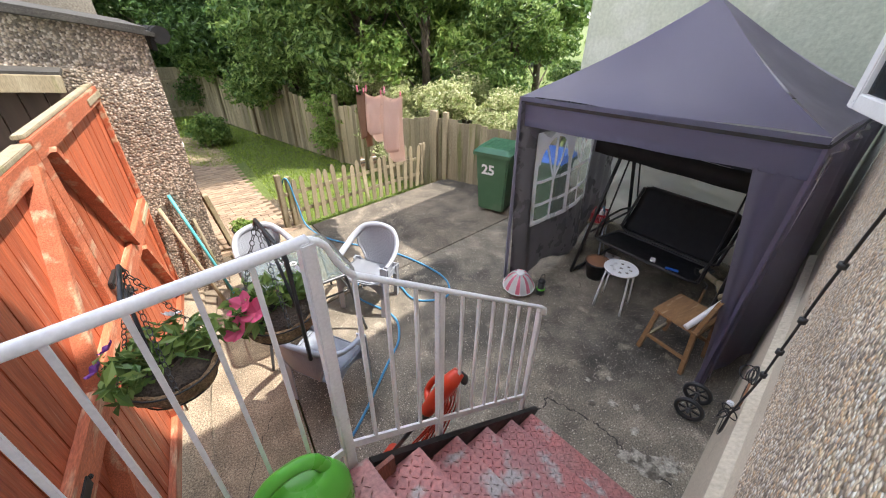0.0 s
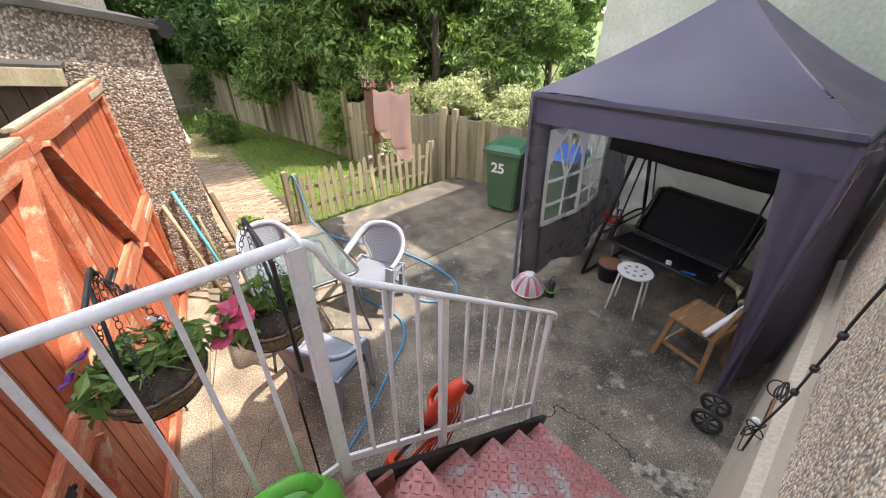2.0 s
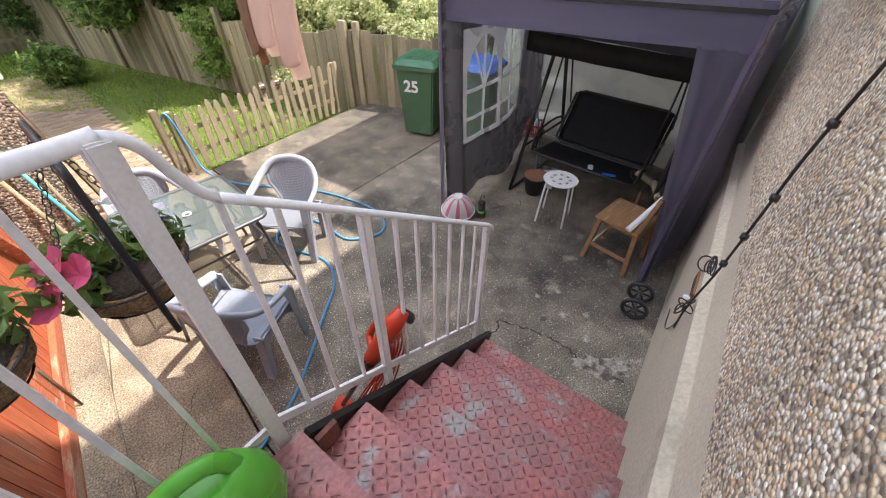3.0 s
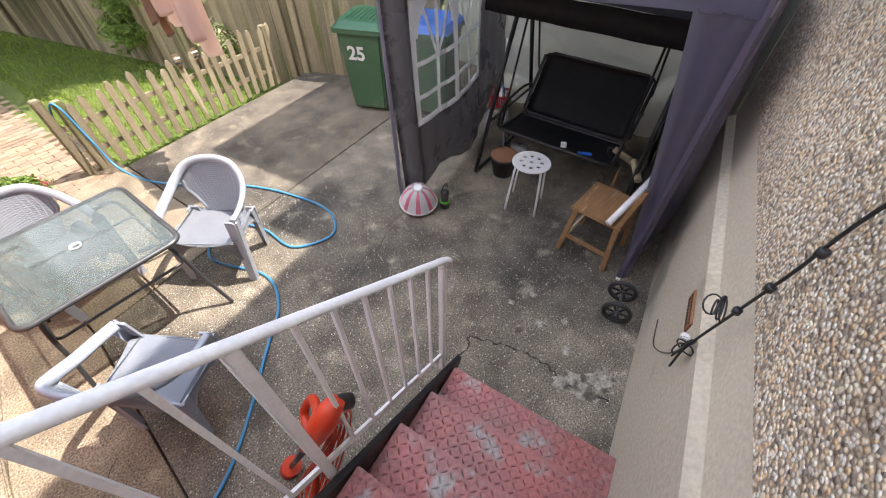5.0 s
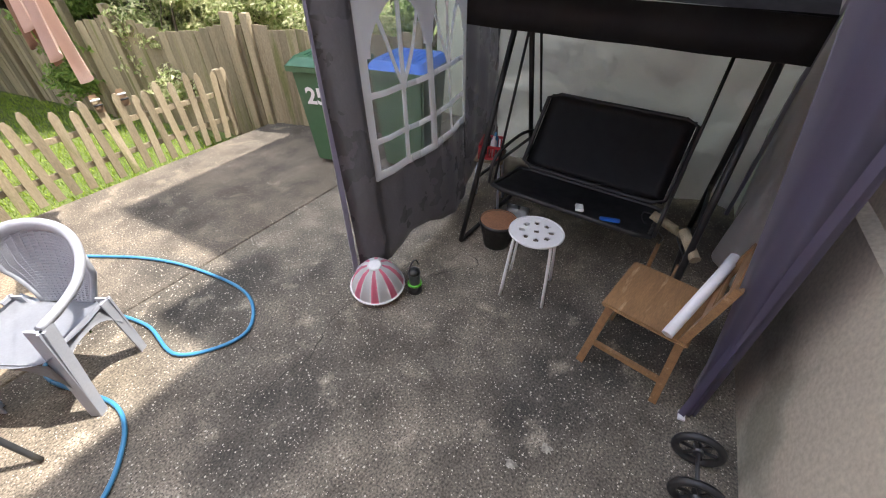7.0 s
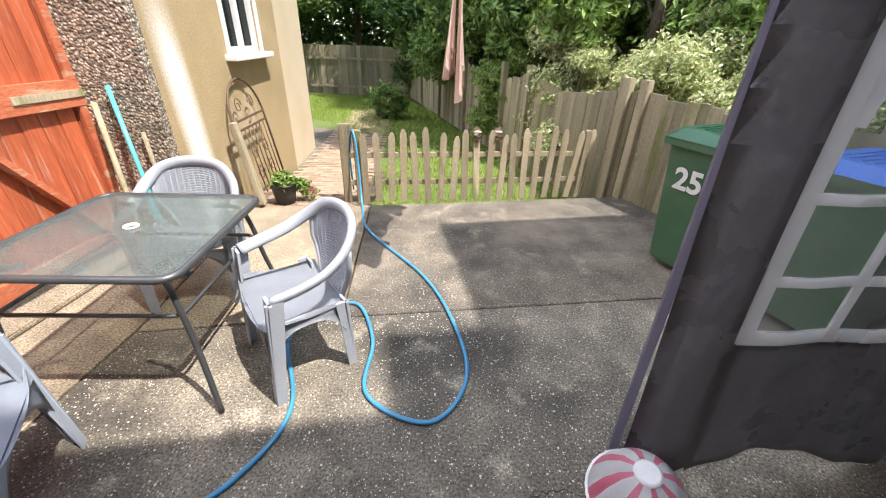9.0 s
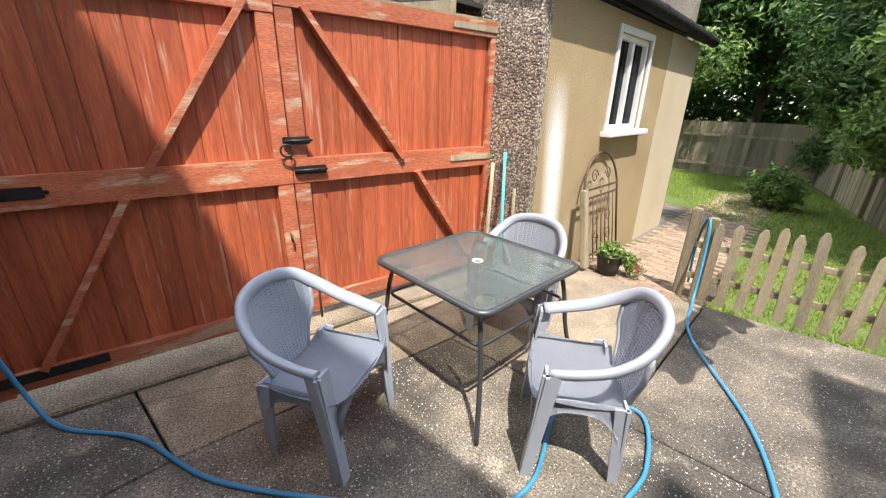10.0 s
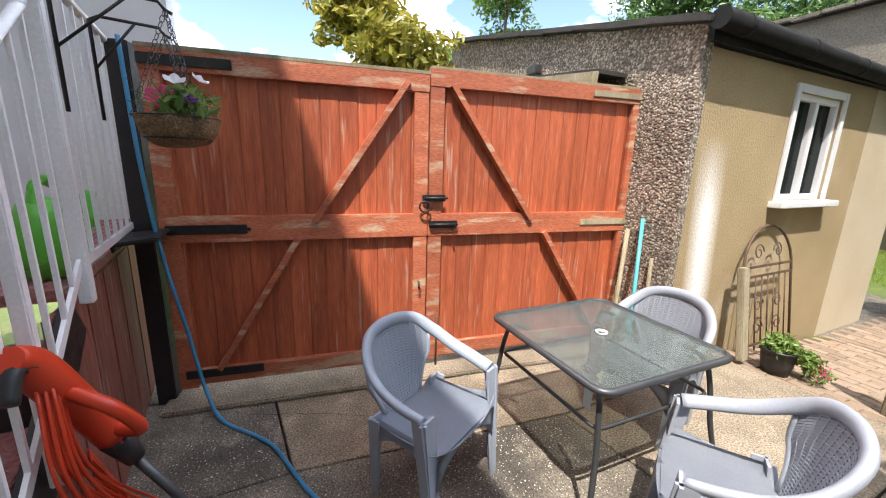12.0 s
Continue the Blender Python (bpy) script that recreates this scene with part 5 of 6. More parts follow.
# left side wall, cut out round its clear window
def side(u, z):
    """A point of the hanging left side wall."""
    inw = 0.15 * (1 - math.exp(-max(0.0, u - U0 + 0.06) / 0.13)) * (1 - 0.6 * max(0.0, u - 3.7) / 1.3)
    return Vector((u - 0.05 * (1 - z / EZ), V1 - 0.02 - 0.09 * (1 - z / EZ) - inw * (1.15 - 0.35 * z / EZ) + 0.016 * math.sin(6 * u + 2 * z) * (1.4 - z / EZ) + 0.007 * math.sin(27 * u), z))


FU0, FU1, FZ0, FZ1 = 3.04, 4.20, 0.65, 1.62
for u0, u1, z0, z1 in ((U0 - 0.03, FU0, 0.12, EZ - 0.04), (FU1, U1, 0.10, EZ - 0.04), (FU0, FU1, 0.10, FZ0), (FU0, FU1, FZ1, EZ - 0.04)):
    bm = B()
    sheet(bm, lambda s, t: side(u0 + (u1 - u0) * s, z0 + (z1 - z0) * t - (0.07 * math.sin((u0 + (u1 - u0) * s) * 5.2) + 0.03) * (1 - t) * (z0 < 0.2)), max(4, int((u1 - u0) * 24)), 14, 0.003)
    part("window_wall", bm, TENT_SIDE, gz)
bm = B()
sheet(bm, lambda s, t: side(FU0 + (FU1 - FU0) * s, FZ0 + (FZ1 - FZ0) * t), 20, 16)
film_ob = part("clear_window", bm, CLEAR, gz, "clear plastic window with white printed arches")


def strip(pts, w):
    """A flat white band printed along the film."""
    bm = B()
    for off in (0.004, -0.004):
        prev = None
        for i, (u, z) in enumerate(pts):
            a, b = pts[max(0, i - 1)], pts[min(len(pts) - 1, i + 1)]
            d = Vector((b[0] - a[0], b[1] - a[1])).normalized()
            nx, nz = -d.y * w / 2, d.x * w / 2
            p, q = side(u + nx, z + nz) + Vector((0, off, 0)), side(u - nx, z - nz) + Vector((0, off, 0))
            cur = (bm.verts.new(p), bm.verts.new(q))
            if prev:
                bm.faces.new((prev[0], prev[1], cur[1], cur[0]))
            prev = cur
    part("window_band", bm, PRINT, film_ob)


PRINT = material("white_print", (0.9, 0.9, 0.9), (0.84, 0.84, 0.84), 8.0, 0.5)
let_light_through(PRINT, 0.45, (0.95, 0.95, 0.95))
lin = lambda a, b, n=8: [(a[0] + (b[0] - a[0]) * k / n, a[1] + (b[1] - a[1]) * k / n) for k in range(n + 1)]
mid_u = (FU0 + FU1) / 2
strip(lin((FU0 + 0.02, FZ0), (FU0 + 0.02, FZ1)), 0.06)
strip(lin((FU1 - 0.02, FZ0), (FU1 - 0.02, FZ1)), 0.055)
strip(lin((FU0, FZ0 + 0.02), (FU1, FZ0 + 0.02)), 0.05)
strip(lin((mid_u, FZ0), (mid_u, FZ1)), 0.05)
for z in (0.87, 1.12):
    strip(lin((FU0, z), (FU1, z)), 0.032)
for c0, c1 in ((FU0 + 0.05, mid_u - 0.02), (mid_u + 0.02, FU1 - 0.05)):
    cu, r = (c0 + c1) / 2, (c1 - c0) / 2
    strip([(cu + r * math.cos(a), 1.30 + r * 1.05 * math.sin(a)) for a in np.linspace(0, math.pi, 16)], 0.045)
    strip(lin((cu, FZ0), (cu, 1.30 + r)), 0.026)
    for a in (0.8, math.pi - 0.8):
        strip(lin((cu, 1.12), (cu + r * math.cos(a), 1.30 + r * math.sin(a))), 0.022)
    for sgn in (-1, 1):
        bm = B()
        arc = [(cu + sgn * r * math.sin(a), 1.30 + r * 1.05 * math.cos(a)) for a in np.linspace(0, math.pi / 2, 10)]
        for off in (0.005, -0.005):
            corner = bm.verts.new(side(cu + sgn * (r + 0.03), FZ1) + Vector((0, off, 0)))
            prev = bm.verts.new(side(cu, FZ1) + Vector((0, off, 0)))
            for u, z in arc:
                cur = bm.verts.new(side(u, z) + Vector((0, off, 0)))
                bm.faces.new((corner, prev, cur))
                prev = cur
        part("spandrel", bm, PRINT, film_ob)

# ---- swing seat in the gazebo ----
sw = thing("swing_seat", "black garden swing seat with a steel frame", "swing seat")
for v, lean in ((3.12, 0.06), (1.78, -0.06)):
    for u in (3.34, 4.55):
        bm = B()
        tube(bm, [(u, v + lean * 0.3, 0.02), (3.95 + (0.03 if u > 4 else -0.03), v, 1.62)], 0.019, 8)
        part("frame_leg", bm, DARK_METAL, sw)
    bm = B()
    tube(bm, [(3.34, v + lean * 0.3, 0.02), (4.55, v + lean * 0.3, 0.02)], 0.016, 8)
    part("foot_rail", bm, DARK_METAL, sw)
    bm = B()
    tube(bm, [(3.52, v + lean * 0.2, 0.48), (4.38, v + lean * 0.2, 0.48)], 0.012, 8)
    part("cross_rail", bm, DARK_METAL, sw)
bm = B()
tube(bm, [(3.95, 3.12, 1.62), (3.95, 1.78, 1.62)], 0.019, 8)
part("top_beam", bm, DARK_METAL, sw)
bm = B()
sheet(bm, lambda s, t: Vector((3.35 + 1.2 * s, 1.72 + 1.46 * t, 1.68 - 0.10 * abs(2 * s - 1) ** 2 + 0.015 * math.sin(math.pi * t))), 14, 8, 0.006)
part("canopy", bm, BLACK_MESH, sw)
for u in (3.35,):
    bm = B()
    sheet(bm, lambda s, t: Vector((u + 0.008 * math.sin(20 * s), 1.72 + 1.46 * s, 1.59 - 0.16 * t)), 24, 2, 0.004)
    part("canopy_valance", bm, BLACK_MESH, sw)


def seat_frame(p0, p1, v0, v1, r=0.05):
    """A rounded rectangle between two edges (u, z)."""
    (ua, za), (ub, zb) = p0, p1
    pts = []
    for fu, fv in ((0, 0.08), (0, 0.92), (0.06, 1.0), (0.94, 1.0), (1, 0.92), (1, 0.08), (0.94, 0), (0.06, 0)):
        pts.append((ua + (ub - ua) * fu, v0 + (v1 - v0) * fv, za + (zb - za) * fu))
    return pts


for nm, p0, p1 in (("seat", (3.52, 0.44), (4.02, 0.38)), ("backrest", (4.04, 0.40), (4.40, 0.86))):
    pts = seat_frame(p0, p1, 1.98, 3.03)
    bm = B()
    tube(bm, pts, 0.016, 8, closed=True)
    part(nm + "_frame", bm, DARK_METAL, sw)
    bm = B()
    sheet(bm, lambda s, t: Vector((p0[0] + (p1[0] - p0[0]) * (0.03 + 0.94 * s), 2.0 + 1.01 * t, p0[1] + (p1[1] - p0[1]) * s - 0.025 * math.sin(math.pi * s) * math.sin(math.pi * t))), 10, 12, 0.006)
    part(nm, bm, BLACK_MESH, sw)
for v in (1.96, 3.05):
    for u, z in ((3.62, 0.44), (4.3, 0.74)):
        bm = B()
        tube(bm, [(u, v, z), (3.95, v, 1.62)], 0.009, 6)
        part("hanger", bm, DARK_METAL, sw)
    bm = B()
    tube(bm, smooth_path([(3.54, v, 0.45), (3.6, v, 0.62), (3.95, v, 0.66), (4.2, v, 0.62)], 4), 0.012, 6)
    part("armrest", bm, DARK_METAL, sw)
for lb, at, sz, mt in (("small white packet on the swing seat", (3.60, 2.42, 0.437), (0.09, 0.05, 0.018), WHITE), ("small blue tube on the swing seat", (3.58, 2.22, 0.434), (0.03, 0.12, 0.02), LID_BLUE)):
    t = thing("packet", lb, "packet", pose(*at, 0, 6, 20))
    bm = B()
    box(bm, sz, (0, 0, sz[2] / 2), bevel=0.004)
    part("body", bm, mt, t)

# ---- white stool ----
st = thing("stool", "white metal stool with a pierced round seat", "stool", pose(3.186, 2.53, 0, 0, 0, 22))
bm = B()
N, holes = 40, [(0.085 * math.cos(k * math.pi / 4), 0.085 * math.sin(k * math.pi / 4)) for k in range(8)] + [(0, 0)]
q = 44
for i in range(q):
    for j in range(q):
        x, y = (i + 0.5) / q * 0.32 - 0.16, (j + 0.5) / q * 0.32 - 0.16
        if math.hypot(x, y) > 0.152 or any(math.hypot(x - a, y - b) < 0.0175 for a, b in holes):
            continue
        d = 0.16 / q
        bm.faces.new([bm.verts.new((x + sx * d, y + sy * d, 0.455)) for sx, sy in ((-1, -1), (1, -1), (1, 1), (-1, 1))])
bmesh.ops.remove_doubles(bm, verts=bm.verts, dist=0.0005)
bmesh.ops.solidify(bm, geom=bm.faces[:], thickness=0.008)
part("seat", bm, WHITE, st)
bm = B()
tube(bm, [(0.155 * math.cos(a), 0.155 * math.sin(a), 0.452) for a in np.linspace(0, 2 * math.pi, 33)[:-1]], 0.008, 6, closed=True)
part("rim", bm, WHITE, st)
for a in (35, 125, 215, 305):
    ca, sa = math.cos(math.radians(a)), math.sin(math.radians(a))
    bm = B()
    tube(bm, smooth_path([(0.09 * ca, 0.09 * sa, 0.445), (0.135 * ca, 0.135 * sa, 0.44), (0.155 * ca, 0.155 * sa, 0.40), (0.19 * ca, 0.19 * sa, 0.0)], 4), 0.0095, 8)
    part("leg", bm, WHITE, st)

# ---- wooden chair ----
wc = thing("wooden_chair", "worn varnished pine chair with a low back", "chair", pose(3.03, 1.83, 0, 0, 0, -7))
bm = B()
box(bm, (0.42, 0.38, 0.022), (0, 0, 0.44), bevel=0.008)
part("seat", bm, CHAIR_WOOD, wc)
for sx in (-1, 1):
    bm = B()
    bar(bm, (sx * 0.20, 0.19, 0.0), (sx * 0.17, 0.15, 0.43), 0.036, 0.036, up=(0, 1, 0))
    part("leg", bm, CHAIR_WOOD, wc)
    bm = B()
    bar(bm, (sx * 0.18, -0.19, 0.0), (sx * 0.175, -0.16, 0.43), 0.036, 0.036, up=(0, 1, 0))
    bar(bm, (sx * 0.175, -0.16, 0.43), (sx * 0.17, -0.225, 0.79), 0.034, 0.03, up=(0, 1, 0))
    part("leg", bm, CHAIR_WOOD, wc)
    bm = B()
    bar(bm, (sx * 0.187, -0.17, 0.16), (sx * 0.187, 0.17, 0.16), 0.02, 0.028)
    part("stretcher", bm, CHAIR_WOOD, wc)
for a, b, w, d in (((-0.17, 0.15, 0.40), (0.17, 0.15, 0.40), 0.022, 0.05), ((-0.17, -0.16, 0.40), (0.17, -0.16, 0.40), 0.022, 0.05), ((-0.2, 0.185, 0.10), (0.2, 0.185, 0.10), 0.02, 0.03)):
    bm = B()
    bar(bm, a, b, w, d)
    part("stretcher" if a[2] < 0.2 else "apron", bm, PALE_WOOD if a[2] < 0.2 else CHAIR_WOOD, wc)
for z, y in ((0.60, -0.19), (0.755, -0.22)):
    bm = B()
    box(bm, (0.34, 0.02, 0.075), (0, y, z), (10, 0, 0), bevel=0.006)
    part("back_slat", bm, CHAIR_WOOD, wc)
t = thing("paper_roll", "white rolled paper standing on the chair against its back", "roll", wc.matrix_basis @ pose(-0.06, -0.13, 0.47))
bm = B()
tube(bm, [(-0.16, 0.03, 0.0), (0.14, -0.03, 0.16), (0.26, -0.05, 0.22)], 0.024, 12)
part("roll", bm, WHITE, t)
for k, (lb, at, rz) in enumerate((("paint roller with a grey sleeve hung by the swing frame", (3.55, 1.78, 0.02), 30), ("worn paint roller with a wire handle", (3.70, 1.92, 0.02), 80))):
    t = thing("paint_roller", lb, "paint roller", pose(*at, 0, 0, rz))
    bm = B()
    tube(bm, [(-0.1, 0, 0.42), (0.1, 0, 0.47)], 0.028, 12)
    part("sleeve", bm, PALE_WOOD, t)
    bm = B()
    tube(bm, smooth_path([(0.1, 0, 0.47), (0.15, 0, 0.46), (0.13, 0, 0.40), (0.0, 0, 0.36), (0.0, 0, 0.30)], 4), 0.004, 6)
    part("wire", bm, GREY_METAL, t)
    bm = B()
    tube(bm, [(0.0, 0, 0.30), (0.0, 0, 0.0)], [0.012, 0.016], 8)
    part("handle", bm, CHAIR_WOOD, t)

# ---- small things on the gazebo floor ----
t = thing("plant_pot", "empty black and terracotta plant pot", "plant pot", pose(3.49, 2.92, 0))
bm = B()
lathe(bm, [(0.085, 0), (0.09, 0.0), (0.13, 0.19), (0.138, 0.19), (0.138, 0.215), (0.122, 0.215), (0.116, 0.19), (0.08, 0.03)], 28)
part("pot", bm, BLACK_PLASTIC, t)
bm = B()
lathe(bm, [(0.03, 0.06), (0.118, 0.205), (0.124, 0.218), (0.133, 0.219), (0.130, 0.212)], 28)
part("inner_pot", bm, TERRACOTTA, t, "terracotta inner rim")
t = thing("dustpan", "white plastic dustpan leaning on the plant pot", "dustpan", pose(3.66, 2.87, 0.0, 0, -62, 10))
bm = B()
sheet(bm, lambda s, t_: Vector((0.23 * s, (t_ - 0.5) * 0.17, 0.012 + 0.03 * abs(2 * t_ - 1) ** 3)), 4, 8, 0.004)
part("pan", bm, WHITE, t)
t = thing("brick", "old reddish brick under the striped bowl", "brick", pose(2.66, 3.22, 0, 0, 0, 30))
bm = B()
box(bm, (0.2, 0.1, 0.065), (0, 0, 0.033), bevel=0.006)
part("body", bm, PATH_BRICK, t)
t = thing("striped_bowl", "upturned white bowl with hot-pink stripes resting on a brick", "bowl", pose(2.60, 3.29, 0.067, 5, -6, 0))
prof = [(0.165, 0.0), (0.155, 0.035), (0.125, 0.10), (0.085, 0.15), (0.04, 0.172)]
for k in range(8):
    bm = B()
    a0 = k * math.pi / 4
    sheet(bm, lambda s, t_: Vector((np.interp(t_ * 4, range(5), [p[0] for p in prof]) * math.cos(a0 + s * 0.50), np.interp(t_ * 4, range(5), [p[0] for p in prof]) * math.sin(a0 + s * 0.50), np.interp(t_ * 4, range(5), [p[1] for p in prof]))), 5, 8, 0.004)
    part("white_gore", bm, WHITE, t)
    bm = B()
    sheet(bm, lambda s, t_: Vector((np.interp(t_ * 4, range(5), [p[0] for p in prof]) * math.cos(a0 + 0.50 + s * 0.2854), np.interp(t_ * 4, range(5), [p[0] for p in prof]) * math.sin(a0 + 0.50 + s * 0.2854), np.interp(t_ * 4, range(5), [p[1] for p in prof]))), 3, 8, 0.004)
    part("pink_stripe", bm, PINK, t)
bm = B()
lathe(bm, [(0.045, 0.162), (0.045, 0.176), (0.035, 0.182)], 16)
part("foot", bm, WHITE, t)
bm = B()
tube(bm, [(0.168 * math.cos(a), 0.168 * math.sin(a), 0.0) for a in np.linspace(0, 2 * math.pi, 33)[:-1]], 0.006, 6, closed=True)
part("rim", bm, WHITE, t)
t = thing("camping_lantern", "small lime and black camping lantern", "lantern", pose(2.74, 3.10, 0) @ Matrix.Scale(1.2, 4))
for nm, pr, mt in (("base", [(0.035, 0), (0.038, 0), (0.038, 0.05), (0.03, 0.055)], BLACK_PLASTIC), ("globe", [(0.028, 0.055), (0.03, 0.06), (0.03, 0.12), (0.028, 0.125)], GREY_METAL), ("lime_ring", [(0.033, 0.048), (0.039, 0.05), (0.039, 0.06), (0.033, 0.062)], CAN_GREEN), ("cap", [(0.032, 0.125), (0.034, 0.13), (0.028, 0.148), (0.012, 0.155)], BLACK_PLASTIC)):
    bm = B()
    lathe(bm, pr, 16)
    part(nm, bm, mt, t)
bm = B()
tube(bm, [(0.035 * math.cos(a), 0, 0.155 + 0.055 * math.sin(a)) for a in np.linspace(0.1, math.pi - 0.1, 10)], 0.003, 6)
part("handle", bm, BLACK_PLASTIC, t)
t = thing("side_stool", "folding stool with metal legs beside the gazebo wall", "stool", pose(3.93, 3.26, 0, 0, 0, 20))
bm = B()
box(bm, (0.26, 0.22, 0.02), (0, 0, 0.45), bevel=0.006)
part("seat", bm, FENCE_WOOD, t)
for sx in (-1, 1):
    for sy in (-1, 1):
        bm = B()
        tube(bm, [(sx * 0.09, sy * 0.08, 0.44), (sx * 0.15, sy * 0.12, 0.0)], 0.01, 8)
        part("leg", bm, CHAIR_GREY, t)
tk = thing("storage_basket", "red plastic basket filled with odds and ends", "basket", pose(3.93, 3.26, 0.461, 0, 0, 20))
bm = B()
for x0, x1, y0, y1 in ((-0.11, 0.11, -0.085, -0.078), (-0.11, 0.11, 0.078, 0.085), (-0.11, -0.103, -0.078, 0.078), (0.103, 0.11, -0.078, 0.078)):
    for z0, z1 in ((0, 0.02), (0.09, 0.11)):
        box(bm, (x1 - x0, y1 - y0, z1 - z0), ((x0 + x1) / 2, (y0 + y1) / 2, (z0 + z1) / 2))
for k in range(9):
    for y in (-0.082, 0.082):
        box(bm, (0.01, 0.006, 0.07), (-0.096 + 0.024 * k, y, 0.055))
for k in range(6):
    for x in (-0.1065, 0.1065):
        box(bm, (0.006, 0.01, 0.07), (x, -0.06 + 0.024 * k, 0.055))
box(bm, (0.2, 0.15, 0.006), (0, 0, 0.003))
part("body", bm, material("red_plastic", (0.45, 0.04, 0.05), (0.4, 0.04, 0.05), 5.0, 0.4), tk)
for lb, x, mt in (("blue bottle standing in the red basket", 0.03, HOSE), ("white bottle standing in the red basket", -0.05, WHITE), ("dark bottle standing in the red basket", 0.0, BLACK_PLASTIC)):
    b_ = thing("bottle", lb, "bottle", tk.matrix_basis @ pose(x, 0.03 if mt is BLACK_PLASTIC else -0.02, 0.007))
    bm = B()
    lathe(bm, [(0.022, 0), (0.024, 0), (0.024, 0.12), (0.01, 0.14), (0.01, 0.16)], 12)
    part("body", bm, mt, b_)
# pair of spoked wheels on an axle
t = thing("wheel_pair", "pair of black spoked wheels on a short axle", "wheels", pose(2.42, 1.45, 0.102, 0, 0, 6))
for x in (0.0, 0.2):
    wm = B()
    tube(wm, [(x, 0.085 * math.cos(a), 0.085 * math.sin(a)) for a in np.linspace(0, 2 * math.pi, 29)[:-1]], 0.0165, 8, closed=True)
    w_ = part("wheel", wm, BLACK_PLASTIC, t)
    bm = B()
    for k in range(6):
        a = k * math.pi / 3
        bar(bm, (x, 0.015 * math.cos(a), 0.015 * math.sin(a)), (x, 0.075 * math.cos(a), 0.075 * math.sin(a)), 0.012, 0.01, up=(1, 0, 0))
    part("spokes", bm, BLACK_PLASTIC, w_)
    bm = B()
    tube(bm, [(x - 0.02, 0, 0), (x + 0.02, 0, 0)], 0.02, 12)
    part("hub", bm, GREY_METAL, w_)
bm = B()
tube(bm, [(-0.04, 0, 0), (0.24, 0, 0)], 0.009, 8)
part("axle", bm, GREY_METAL, t, "bright steel axle")

# ---- wheelie bins ----
def bin_(label, m, lid_mat, number):
    t = thing("wheelie_bin", label, "bin", m, "wheelie bins")
    bm = B()
    lo, hi = [(-0.20, -0.22), (0.20, -0.22), (0.20, 0.22), (-0.20, 0.22)], [(-0.25, -0.30), (0.25, -0.30), (0.25, 0.28), (-0.25, 0.28)]
    a = [bm.verts.new((x, y, 0.04)) for x, y in lo]
    b = [bm.verts.new((x, y, 0.93)) for x, y in hi]
    bm.faces.new(a[::-1])
    bm.faces.new(b)
    for k in range(4):
        bm.faces.new((a[k], a[(k + 1) % 4], b[(k + 1) % 4], b[k]))
    bmesh.ops.bevel(bm, geom=[e for e in bm.edges], offset=0.02, segments=2, affect="EDGES")
    part("body", bm, BIN_GREEN, t)
    bm = B()
    for (x0, y0), (x1, y1) in zip(hi, hi[1:] + hi[:1]):
        bar(bm, (x0 * 1.06, y0 * 1.06, 0.915), (x1 * 1.06, y1 * 1.06, 0.915), 0.035, 0.045)
    part("rim", bm, BIN_GREEN, t)
    bm = B()
    o = rounded(0.28, 0.05)
    a = [bm.verts.new((x, y * 1.15 - 0.02, 0.94)) for x, y in o]
    b = [bm.verts.new((x * 0.8, y * 0.95 - 0.01, 1.0)) for x, y in o]
    bm.faces.new(a[::-1])
    bm.faces.new(b)
    for k in range(len(a)):
        bm.faces.new((a[k], a[(k + 1) % len(a)], b[(k + 1) % len(a)], b[k]))
    lid = part("lid", bm, lid_mat, t)
    bm = B()
    for k in range(7):
        box(bm, (0.012, 0.4, 0.006), (-0.15 + 0.05 * k, -0.01, 1.002))
    part("ribs", bm, lid_mat, lid)
    for x in (-0.21, 0.21):
        bm = B()
        lathe(bm, [(0.02, -0.02), (0.09, -0.02), (0.09, 0.02), (0.02, 0.02)], 20)
        bmesh.ops.transform(bm, verts=bm.verts, matrix=pose(x, 0.23, 0.09, 0, 90, 0))
        part("wheel", bm, BLACK_PLASTIC, t)
    bm = B()
    tube(bm, [(-0.2, 0.33, 0.93), (0.2, 0.33, 0.93)], 0.013, 8)
    part("handle", bm, BIN_GREEN, t)
    if number:
        cu = bpy.data.curves.new("number", "FONT")
        cu.body, cu.size, cu.extrude, cu.align_x, cu.offset = number, 0.20, 0.0008, "CENTER", 0.006
        tmp = bpy.data.objects.new("number", cu)
        scene.collection.objects.link(tmp)
        me = bpy.data.meshes.new_from_object(tmp.evaluated_get(bpy.context.evaluated_depsgraph_get()))
        bpy.data.objects.remove(tmp)
        me.materials.append(WHITE)
        ob = new("number", me)
        ob.parent = t
        ob.matrix_basis = pose(-0.05, -0.282, 0.62, 90 + 5.1, 0, 0)
        tagged(ob, "white stick-on house number 25")
    return t


bin_("green wheelie bin with a white house number", pose(3.885, 4.93, 0, 0, 0, -69), LID_GREEN, "25")
bin_("green wheelie bin with a blue lid", pose(4.2, 4.28, 0, 0, 0, -75), LID_BLUE, "")

# ---- hoses ----
t = thing("garden_hose", "long blue garden hose snaking over the patio", "hose")
